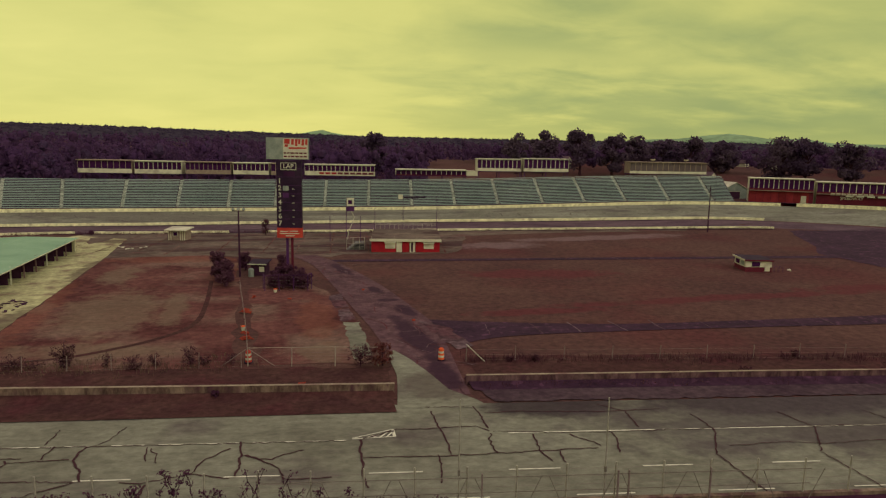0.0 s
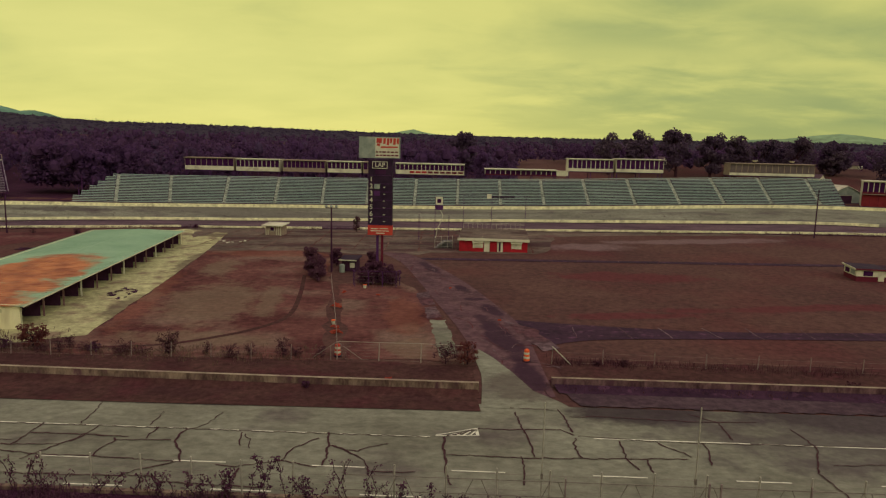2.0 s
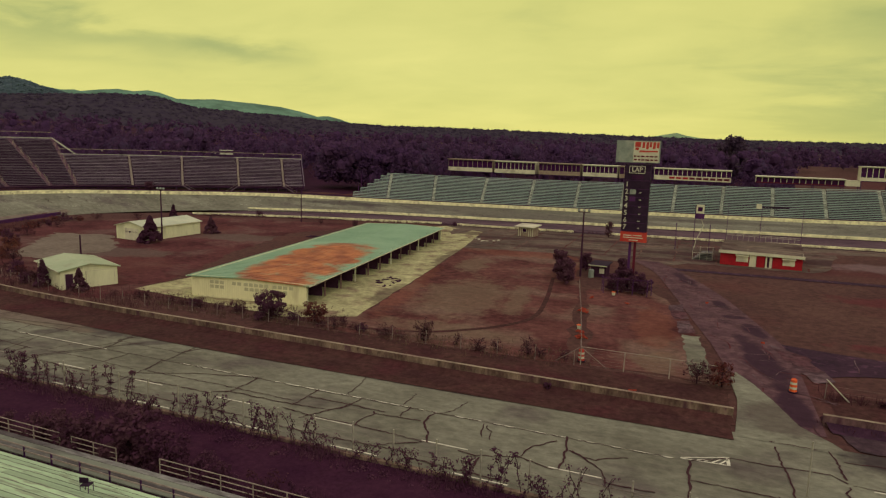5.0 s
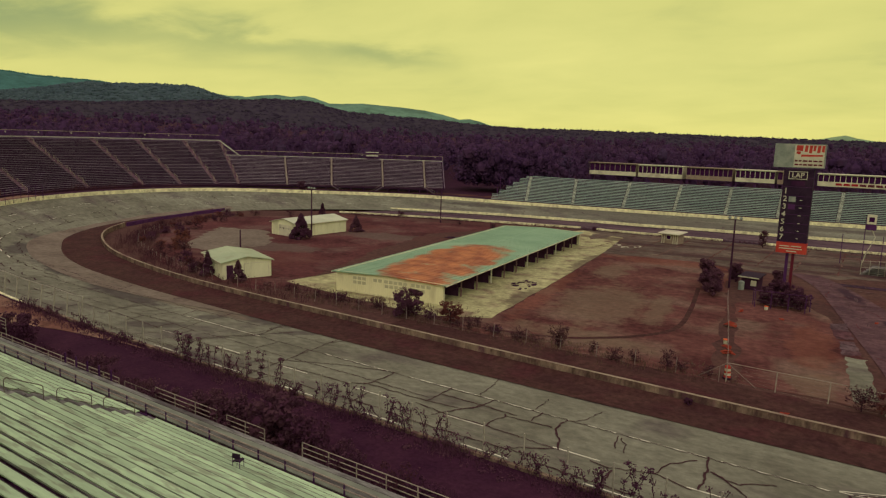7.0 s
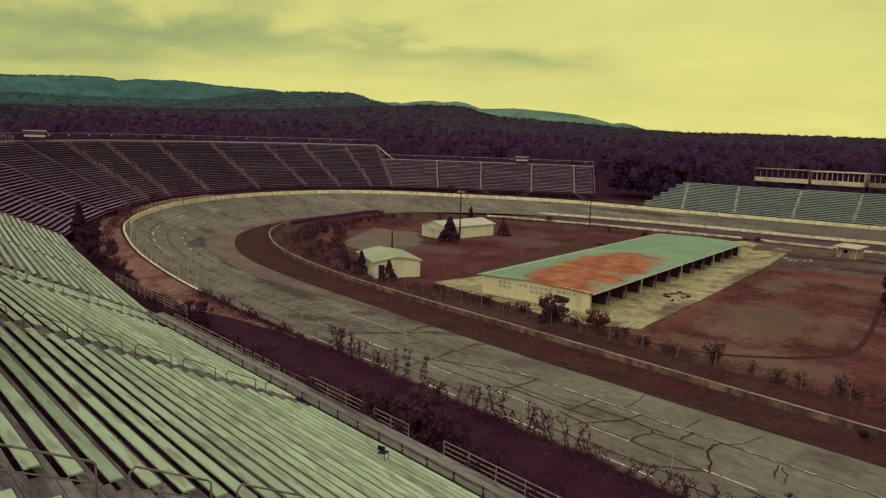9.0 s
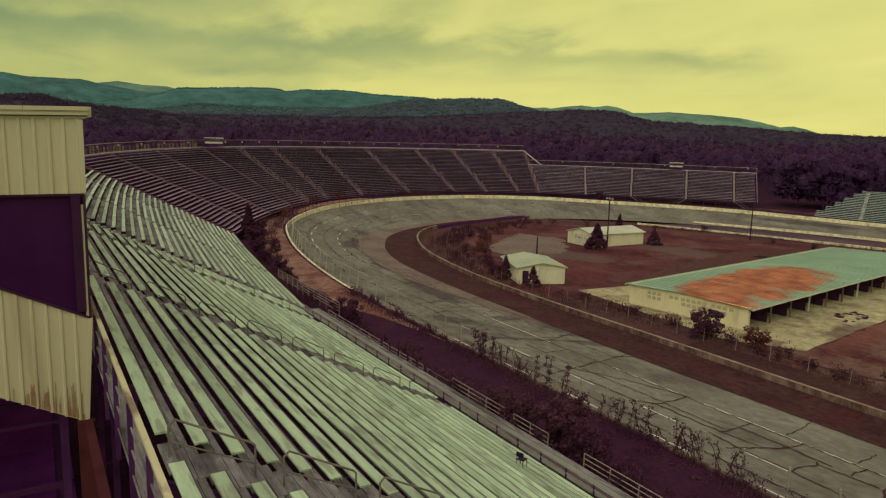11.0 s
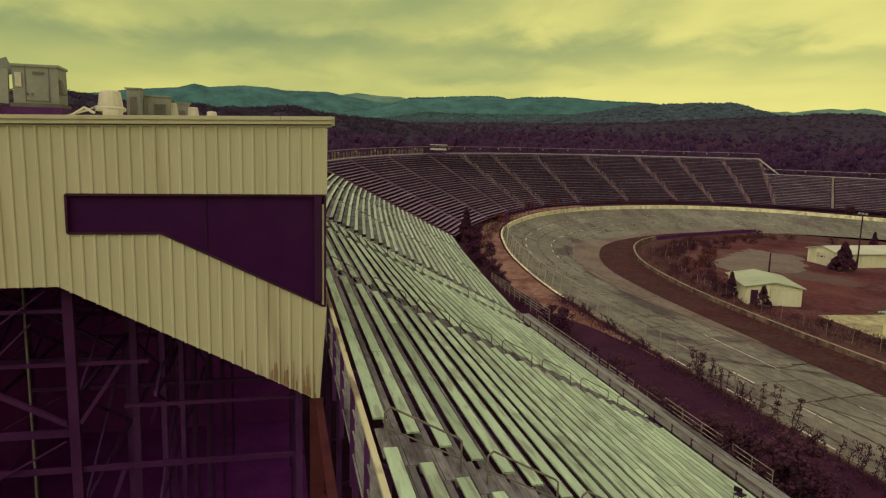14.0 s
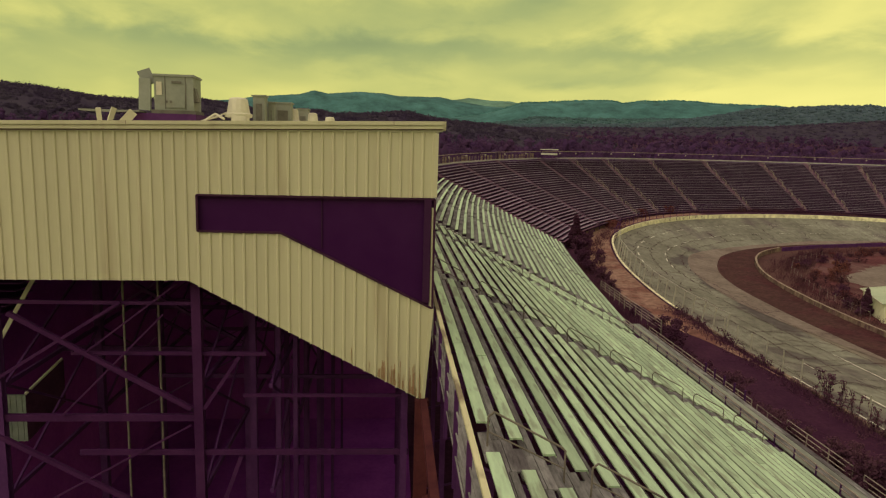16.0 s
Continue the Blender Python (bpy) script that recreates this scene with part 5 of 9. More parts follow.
VERGE_OUT = on_track([(1.6, 49.4), (-40, 48.7), (-66, 49.2), (-84, 50.0), (-102.2, 52.6), (-119.3, 59.2), (-129.6, 66), (-138.8, 77.4), (-146, 94.8), (-148, 112)])
VERGE_OUT[:, 2] += 0.02
ribbon("verge", VERGE_OUT, lifted(VERGE_IN, 0.05), M_OLIVE, "dark dry grass strip inside the track", "grass", across=2)
APRON_IN = on_track([(-60, 49.1), (-76, 49.5), (-90, 50.6), (-103, 52.8), (-112.5, 55.9), (-121.4, 60.4), (-129.6, 66), (-138.8, 77.4), (-146, 94.8), (-146, 117)])
ribbon("apron", on_track([(-60, 48.7), (-76, 46.6), (-89, 46.2), (-103.4, 48.4), (-115, 51.8), (-125.6, 57), (-133.8, 65.6), (-142, 77.4), (-148.5, 97), (-148, 117)]), APRON_IN, M_APRON, "tan worn asphalt apron inside the turn", "pavement", across=2, lift=0.012)


def track_cracks():
    rnd = random.Random(5)
    # cracks of the near straight, from the turn towards the gate
    lines = [
        ([(-34.9, 44.6), (-34.7, 42.8), (-34.9, 41), (-35, 40.6)], 0.075),
        ([(-38.9, 40), (-36.1, 40), (-34.9, 41), (-30.8, 40.9), (-28.9, 41), (-26, 41.3), (-25.2, 42.5), (-25, 44.4)], 0.075),
        ([(-28.9, 44.5), (-29, 43.1), (-28.9, 41.7), (-29, 41)], 0.075),
        ([(-28.8, 42.9), (-25.5, 42.9), (-22.1, 42.8)], 0.075),
        ([(-25.3, 43.1), (-25.3, 42.2), (-26.2, 40.8), (-27.1, 39)], 0.075),
        ([(-26.5, 44.7), (-26.6, 46.9), (-27.3, 49.6)], 0.05),
        ([(-20.8, 44.5), (-20.9, 43.3), (-20.8, 42.6)], 0.075),
        ([(-21.7, 47.4), (-21.6, 44.8)], 0.05),
        ([(-18.8, 44.4), (-18.9, 43.1), (-18.8, 42.3), (-17.9, 41.1), (-17.2, 39.4)], 0.1),
        ([(-18.7, 44.2), (-17.8, 45.2), (-17.4, 47.6)], 0.05),
    ]
    lines += [
        ([(-22.9, 42.6), (-22.6, 42.1), (-23, 40.8), (-22.9, 39.8)], 0.075),
        ([(-22.7, 42.2), (-21.1, 42.4), (-19.1, 42.5)], 0.075),
        ([(-14.9, 44.1), (-14.6, 42.8), (-14.3, 42)], 0.075),
        ([(-14.6, 43.9), (-14, 43), (-13.6, 41.7)], 0.05),
        ([(-9, 44.6), (-8.6, 42.4), (-8.4, 40.7), (-8.4, 39.6)], 0.1),
        ([(-9.4, 43.7), (-10.8, 41.9), (-11, 40.5), (-11.1, 40.1)], 0.075),
        ([(-8.4, 42.5), (-7.4, 42), (-6.6, 41.8)], 0.075),
        ([(-36.4, 37.4), (-33.8, 37.4), (-31.4, 37.5), (-27.9, 37.2), (-24.7, 37.2)], 0.075),
        ([(-33, 35.5), (-33.3, 37.7), (-33.5, 39.6)], 0.075),
        ([(-29.4, 40.2), (-26.3, 39.7), (-21.4, 39.7), (-17.5, 39.4)], 0.075),
        ([(-24.7, 37.2), (-21.6, 37.3), (-18.3, 37.5), (-17.3, 36.9), (-14.6, 36.7), (-11.1, 36.6)], 0.075),
        ([(-20.1, 37.3), (-19.1, 38.3), (-17.6, 39.3)], 0.075),
    ]
    lines += [
        ([(-17.3, 36.9), (-17.9, 35.8), (-18.6, 35.1)], 0.075),
        ([(-14.9, 39.2), (-13.7, 39), (-12, 39.7), (-11.1, 40.1), (-8.7, 39.4)], 0.075),
        ([(-13.4, 38.9), (-13.2, 37.7), (-13.3, 36.8), (-13.1, 35.7), (-13.1, 34.4)], 0.1),
        ([(-1, 44.5), (-1, 43), (-0.8, 40.9), (-0.7, 39.2), (-0.4, 37.7)], 0.1),
        ([(-8.2, 42.6), (-6.9, 41.5), (-6, 40.5), (-5.4, 39), (-2.6, 39.2)], 0.075),
        ([(-6.6, 41.8), (-5.6, 42.7), (-4.7, 43.1)], 0.075),
        ([(-1, 44.6), (0.1, 45.3), (1.5, 46.2), (3.8, 46.2), (5.7, 46.4), (7.2, 46.5), (8, 45.6)], 0.075),
        ([(-0.9, 41.7), (1.1, 41.8), (3.5, 41.7), (5.6, 41.8), (7.9, 41.9), (10.6, 42.1), (14.9, 42.4)], 0.075),
        ([(4.2, 49.6), (4.4, 47.1), (4.8, 44.4), (4.9, 41.9)], 0.075),
        ([(4, 41.9), (4.1, 40.2), (3.9, 38)], 0.075),
        ([(6.9, 55), (7.4, 51.5), (7.8, 48.5), (8, 46.1)], 0.1),
    ]
    lines += [
        ([(8.1, 45.2), (7.8, 44.1), (7.8, 43), (8, 42)], 0.075),
        ([(11, 44.8), (10.9, 43.4), (10.9, 42), (11.3, 40.6)], 0.075),
        ([(13.6, 44.8), (14.1, 44), (14.9, 43.3), (15.2, 42.7)], 0.075),
        ([(16.7, 45), (16.6, 43.6), (16.1, 41.6)], 0.075),
        ([(12.1, 42.1), (12.1, 40.3)], 0.075),
        ([(8.2, 48.9), (10.6, 49.2), (14, 49), (17.3, 48.8), (22, 49.1)], 0.075),
        ([(1.9, 50.7), (4, 50.4), (6.8, 50.3)], 0.075),
        ([(2, 52.5), (4.2, 54.3), (5.6, 55)], 0.05),
        ([(5.8, 51.9), (8.3, 52.1), (11.6, 52.6)], 0.05),
        ([(17.4, 50.3), (19.1, 48.8), (19, 45.7)], 0.075),
        ([(-56.6, 38.2), (-55.3, 41.0), (-50.5, 47.6)], 0.07), ([(-45.0, 40.5), (-40, 43), (-35.4, 44.5)], 0.06), ([(-68.8, 42.3), (-67.3, 47.0)], 0.06),
    ]
    lines += [([(-95, 44.3), (-70, 44.3), (-45, 44.4), (-20, 44.4), (-2, 44.45)], 0.05), ([(-90, 39.5), (-70, 40.2), (-50, 39.2), (-39, 40.0)], 0.06),
              ([(8.2, 45.5), (13.3, 45.0), (17.5, 45.0), (26.1, 45.3), (60, 45.0)], 0.05), ([(-80, 37.0), (-60, 36.6), (-45, 37.2), (-36, 37.4)], 0.05)]
    for k in range(6):
        x = -46 - 8.5 * k + rnd.uniform(-2, 2)
        lines.append(([(x, 49.5), (x + rnd.uniform(-1.5, 1.5), 44.4), (x + rnd.uniform(-2, 2), 40), (x + rnd.uniform(-2, 2), 35)], 0.055))
    for k in range(7):
        x = 24 + 7 * k
        lines.append(([(x, 48), (x + rnd.uniform(-1.5, 1.5), 45), (x + rnd.uniform(-2, 2), 41), (x + rnd.uniform(-1, 1), 35)], 0.07))
        lines.append(([(x, 42.2), (x + 4, 42.6), (x + 7, 42.2)], 0.05))
    # slabs of the near straight: long joints with staggered cross joints
    slab = random.Random(61)
    rows_y = [35.3, 37.1, 39.3, 41.6, 44.35, 46.9, 49.4]
    for j in range(6):
        x = -108 + slab.uniform(0, 5)
        while x < -42:
            if slab.random() < 0.6:
                b = slab.uniform(-1.1, 1.1)
                lines.append(([(x, rows_y[j]), (x + b * 0.5, (rows_y[j] + rows_y[j + 1]) / 2), (x + b, rows_y[j + 1])], slab.uniform(0.035, 0.085)))
            x += slab.uniform(3.6, 8.0) * (1.0 if j < 4 else 1.7)
    for y in (37.1, 41.6, 46.9):
        x = -108
        while x < -44:
            n = slab.uniform(8, 22)
            lines.append(([(x, y + slab.uniform(-0.2, 0.2)), (x + n / 2, y + slab.uniform(-0.25, 0.25)), (x + n, y + slab.uniform(-0.2, 0.2))], slab.uniform(0.03, 0.06)))
            x += n + slab.uniform(0, 4)
    s = Shape()

    def strip(pts, w, zf):
        pv = None
        for a, b in zip(pts[:-1], pts[1:]):
            d = Vector((b[0] - a[0], b[1] - a[1], 0))
            if d.length < 1e-5:
                continue
            side = Vector((-d.y, d.x, 0)).normalized() * w * rnd.uniform(0.6, 1.2) * 0.8
            la, ra = pv or (Vector((a[0], a[1], zf(a))) - side, Vector((a[0], a[1], zf(a))) + side)
            lb, rb = Vector((b[0], b[1], zf(b))) - side, Vector((b[0], b[1], zf(b))) + side
            s.face(la, lb, rb, ra)
            pv = (lb, rb)
    for pts, w in lines:
        strip(wander(pts, rnd), w * 0.98, lambda p: 0.055 + max(0.0, (51 - p[1]) / 17 * 0.2) if p[0] > -62 else track_z(p) + 0.055)
    solid("crack", Shape_from(s), M_TAR, "dark tar-filled cracks and joints across the track", "crack", "stuff")
    # cracks on the banked turn and the back straight: joints along and across
    s2 = Shape()
    for t in (0.10, 0.26, 0.45, 0.63, 0.80):
        L = OUT * (1 - t) + INN * t
        for i in range(4 * 14, 19 * 14):
            p, q = L[i], L[i + 1]
            d = np.array([-(q - p)[1], (q - p)[0], 0])
            d = d / (np.linalg.norm(d) + 1e-9) * (0.05 + 0.035 * math.sin(i * 2.1 + t * 9))
            j = np.array([math.sin(i * 1.7), math.cos(i * 2.3), 0]) * 0.25
            j2 = np.array([math.sin(i * 1.7 + 1.7), math.cos(i * 2.3 + 2.3), 0]) * 0.25
            up = np.array([0, 0, 0.05])
            s2.face(p - d + up + j, q - d + up + j2, q + d + up + j2, p + d + up + j)
    for i in sorted(list(range(4 * 14, 18 * 14, 2)) * 2):
        if rnd.random() < 0.55:
            continue
        j = rnd.randrange(5)
        t0, t1 = (0.0, 0.10, 0.26, 0.45, 0.63)[j], (0.26, 0.26, 0.45, 0.63, 0.80)[j]
        pv = None
        for k in range(7):
            t = t0 + (t1 - t0) * k / 6
            a = OUT[i] * (1 - t) + INN[i] * t + np.array([rnd.uniform(-0.4, 0.4), rnd.uniform(-0.4, 0.4), 0.05])
            if pv is not None:
                d = np.array([-(a - pv)[1], (a - pv)[0], 0])
                d = d / (np.linalg.norm(d) + 1e-9) * 0.055
                s2.face(pv - d, a - d, a + d, pv + d)
            pv = a
    solid("crack", Shape_from(s2), M_TAR, "dark joints and cracks round the banked turn", "crack", "stuff")


def Shape_from(s, material=None):
    """The strips as one mesh whose faces look up."""
    me = bpy.data.meshes.new("crack")
    me.from_pydata(s.v, [], s.f)
    bm = bmesh.new()
    bm.from_mesh(me)
    bm.normal_update()
    bmesh.ops.reverse_faces(bm, faces=[f for f in bm.faces if f.normal.z < 0])
    bm.to_mesh(me)
    bm.free()
    me.materials.append(material or M_TAR)
    return me


track_cracks()


def road_cracks():
    """Weedy cracks and worn pale seams in the infield roads and pavements."""
    rnd = random.Random(31)
    for mat_, label, count, wmin, wmax in ((M_REDGRASS, "reddish weeds in the cracks of the infield roads", 26, 0.02, 0.06), (M_GRAVEL, "pale worn seams in the infield roads", 60, 0.02, 0.07)):
        s = Shape()
        for k in range(count):
            t = rnd.random()
            u = rnd.random()
            if k % 3 < 2:
                y = 60 + 58 * t
                x = float(np.interp(y, [53, 60, 72, 84, 98, 112, 121], [6.3, 5.6, 3.3, 0.6, -4.2, -9, -13])) + (u - 0.5) * 4.5
            else:
                x, y = -58 + 70 * t, 122 + 27 * u
            a = rnd.choice((0.0, 0.1, 1.75, 1.85)) + rnd.uniform(-0.25, 0.25)
            p = (x, y)
            for i in range(rnd.randint(2, 5)):
                a += rnd.uniform(-0.4, 0.4)
                n = rnd.uniform(0.5, 1.4)
                q = (p[0] + math.cos(a) * n, p[1] + math.sin(a) * n)
                w = rnd.uniform(wmin, wmax)
                dx, dy = -math.sin(a) * w, math.cos(a) * w
                z0, z1 = float(twist(*p)) + 0.085, float(twist(*q)) + 0.085
                s.face((p[0] - dx, p[1] - dy, z0), (q[0] - dx, q[1] - dy, z1), (q[0] + dx, q[1] + dy, z1), (p[0] + dx, p[1] + dy, z0))
                p = q
        solid("crack", Shape_from(s, mat_), mat_, label, "crack", "stuff")


road_cracks()


def pit_joints():
    """Weedy joints between the slabs of the old pits."""
    rnd = random.Random(52)
    s = Shape()

    def seam(x1, y1, x2, y2):
        p = (x1, y1)
        n = max(2, int(math.hypot(x2 - x1, y2 - y1) / 1.6))
        for k in range(1, n + 1):
            q = (x1 + (x2 - x1) * k / n + rnd.uniform(-0.18, 0.18), y1 + (y2 - y1) * k / n + rnd.uniform(-0.18, 0.18))
            if rnd.random() < 0.8:
                a = math.atan2(q[1] - p[1], q[0] - p[0])
                w = rnd.uniform(0.04, 0.17)
                dx, dy = -math.sin(a) * w, math.cos(a) * w
                z0, z1 = float(twist(*p)) + 0.09, float(twist(*q)) + 0.09
                s.face((p[0] - dx, p[1] - dy, z0), (q[0] - dx, q[1] - dy, z1), (q[0] + dx, q[1] + dy, z1), (p[0] + dx, p[1] + dy, z0))
            p = q
    y = 123.5
    while y < 150:
        seam(-58 if y > 126 else -44, y, 16, y + rnd.uniform(-0.6, 0.6))
        y += rnd.uniform(3.2, 5.0)
    x = -56
    while x < 16:
        seam(x, 125 if x < -44 else 122.5, x + rnd.uniform(-1, 1), 150)
        x += rnd.uniform(5, 9)
    solid("joint", Shape_from(s, M_DIRT), M_DIRT, "weedy brown joints between the slabs of the old pits", "joint", "stuff")


pit_joints()

# ---- lettering ----


def lettering(text, size, parent, at, material, name="lettering"):
    """Raised letters in Blender's own font."""
    cu = bpy.data.curves.new("text", "FONT")
    cu.body, cu.size, cu.extrude, cu.align_x, cu.align_y = text, size, 0.015, "CENTER", "CENTER"
    cu.offset = size * 0.012
    tmp = bpy.data.objects.new("text", cu)
    me = bpy.data.meshes.new_from_object(tmp)
    bpy.data.objects.remove(tmp)
    me.materials.clear()
    me.materials.append(material)
    return part(name, me, None, parent, at=at)


# ---- scoring pylon ----
M_BOARD = mat("faded_black_board", (0.020, 0.009, 0.024), (0.042, 0.022, 0.042), scale=0.8, fine=5, rough=0.7)
M_SIGNGREY = mat("weathered_sign_metal", (0.17, 0.20, 0.17), (0.30, 0.34, 0.28), scale=0.8, fine=5, rough=0.6, stain=(0.40, 0.42, 0.33), stain_scale=0.7, stain_amount=0.6)
M_SIGNWHITE = mat("faded_sign_white", (0.42, 0.42, 0.31), (0.6, 0.58, 0.43), scale=1.2, fine=6, rough=0.7)
M_SIGNRED = mat("faded_sign_red", (0.36, 0.035, 0.030), (0.52, 0.07, 0.045), scale=1.1, fine=6, rough=0.7)
M_NET = mat("faded_orange_netting", (0.225, 0.0338, 0.024), (0.345, 0.0638, 0.036), scale=2, fine=9, rough=0.8)
M_ORANGE = mat("orange_plastic", (0.62, 0.085, 0.03), (0.80, 0.16, 0.05), scale=2, fine=9, rough=0.55)


def pylon():
    zg = ground_z(-12.2, 97.6)
    g = thing("scoring_pylon", "tall black scoring pylon with lap numbers under a peeling sign", "sign", pose(-12.12, 97.6, zg))
    z = lambda v: v - zg
    part("post", Shape().box(-0.55, -0.22, -0.2, 0.2, -0.5, z(7.0)), M_STEEL, g)
    part("post", Shape().box(0.12, 0.45, -0.2, 0.2, -0.5, z(7.0)), M_MAROON, g)
    brd = part("board", Shape().box(-1.72, 1.72, -0.45, 0.45, z(8.25), z(17.55)), M_BOARD, g)
    for k in range(8):
        part("seam", Shape().box(-1.74, 1.74, -0.47, -0.45, z(8.3 + k * 1.17), z(8.34 + k * 1.17)), M_STEEL, brd)
    lap = part("lap_box", Shape().box(-1.12, 1.02, -0.56, -0.45, z(16.3), z(17.3)), M_BOARD, g)
    rim = Shape()
    for a in ((-1.12, 1.02, 17.22, 17.3), (-1.12, 1.02, 16.3, 16.38)):
        rim.box(a[0], a[1], -0.585, -0.56, z(a[2]), z(a[3]))
    rim.box(-1.12, -1.04, -0.585, -0.56, z(16.38), z(17.22))
    rim.box(0.94, 1.02, -0.585, -0.56, z(16.38), z(17.22))
    part("rim", rim, M_SIGNWHITE, lap)
    lettering("LAP", 0.86, g, pose(-0.05, -0.585, z(16.8), 90), M_SIGNWHITE)
    part("lamp_panel", Shape().box(-0.75, 0.8, -0.50, -0.45, z(15.5), z(16.1)), M_DARK, g)
    for k in range(7):
        zc = 14.75 - k * 0.98
        lettering(str(k + 1), 0.95, g, pose(-1.28, -0.48, z(zc), 90), M_SIGNWHITE, "number")
        if k:
            part("mark", Shape().box(0.42, 0.72, -0.475, -0.45, z(zc - 0.13), z(zc - 0.05)), M_SIGNWHITE, g)
        if k in (1, 2):
            part("lamp_panel", Shape().box(-0.85, -0.05, -0.475, -0.45, z(zc - 0.33), z(zc + 0.33)), M_SIGNGREY if k == 1 else M_STEEL, g)
    base = part("red_box", Shape().box(-1.72, 1.75, -0.6, 0.6, z(6.85), z(8.22)), M_SIGNRED, g, "faded red sign box")
    for dz, x0, x1 in ((7.75, -1.3, -0.2), (7.78, 0.0, 1.2), (7.45, -1.35, 1.3), (7.12, -0.5, 0.7)):
        part("sign_bar", Shape().box(x0, x1, -0.63, -0.6, z(dz - 0.06), z(dz + 0.06)), M_SIGNWHITE, base)
    top = Shape().box(-3.0, 2.72, -0.35, 0.35, z(17.75), z(20.72))
    for x in (-3.0, -1.55, -0.1, 1.35, 2.72):
        top.box(x - 0.05, x + 0.05, -0.37, -0.35, z(17.75), z(20.72))
    sign = part("sign", top, M_SIGNGREY, g, "weathered grey sign panel with half its face peeled away")
    part("sign_face", Shape().box(-0.75, 2.62, -0.40, -0.37, z(17.85), z(20.62)), M_SIGNWHITE, sign)
    rnd = random.Random(3)
    for x0, x1, z0, z1 in ((-0.6, 0.15, 19.9, 20.55), (0.35, 0.7, 19.75, 20.55), (0.85, 1.2, 19.6, 20.55), (1.3, 1.6, 19.85, 20.55), (1.75, 2.1, 19.65, 20.55), (2.25, 2.55, 19.8, 20.55), (-0.55, -0.1, 19.5, 19.8), (0.0, 2.4, 19.15, 19.42)):
        sh = Shape()
        sh.face((x0, -0.405, z(z0)), (x1, -0.405, z(z0 + rnd.uniform(-0.1, 0.1))), (x1 + 0.05, -0.405, z(z1)), (x0 + 0.05, -0.405, z(z1)))
        part("sign_bar", sh, M_SIGNRED, sign)
    for zc in (18.62, 18.15):
        x = -0.65
        while x < 2.3:
            w = rnd.uniform(0.25, 0.55)
            part("sign_bar", Shape().box(x, min(x + w, 2.5), -0.41, -0.40, z(zc - 0.10), z(zc + 0.10)), M_MAROON, sign)
            x += w + 0.12


pylon()

# ---- press box over the front stand ----
PX = -19.5


def ribbed(shape, poly, x, step=0.312, out=0.035, w=0.09, hole=None):
    """Upright ribs on a wall that faces +x, clipped to a polygon in y and z."""
    def spans(y, pg):
        zs = []
        for (y1, z1), (y2, z2) in zip(pg, pg[1:] + pg[:1]):
            if (y1 > y) != (y2 > y):
                zs.append(z1 + (z2 - z1) * (y - y1) / (y2 - y1))
        return sorted(zs)
    y = min(p[0] for p in poly) + 0.1
    while y < max(p[0] for p in poly) - 0.05:
        zs = spans(y, poly)
        segs = [(zs[0], zs[-1])] if len(zs) >= 2 else []
        if hole and segs:
            hs = spans(y, hole)
            if len(hs) >= 2:
                segs = [(segs[0][0], hs[0] - 0.02), (hs[-1] + 0.02, segs[0][1])]
        for z0, z1 in segs:
            shape.hexa([(x, y - w / 2, z0), (x, y + w / 2, z0), (x + out, y + w / 4, z0), (x + out, y - w / 4, z0), (x, y - w / 2, z1), (x, y + w / 2, z1), (x + out, y + w / 4, z1), (x + out, y - w / 4, z1)])
        y += step


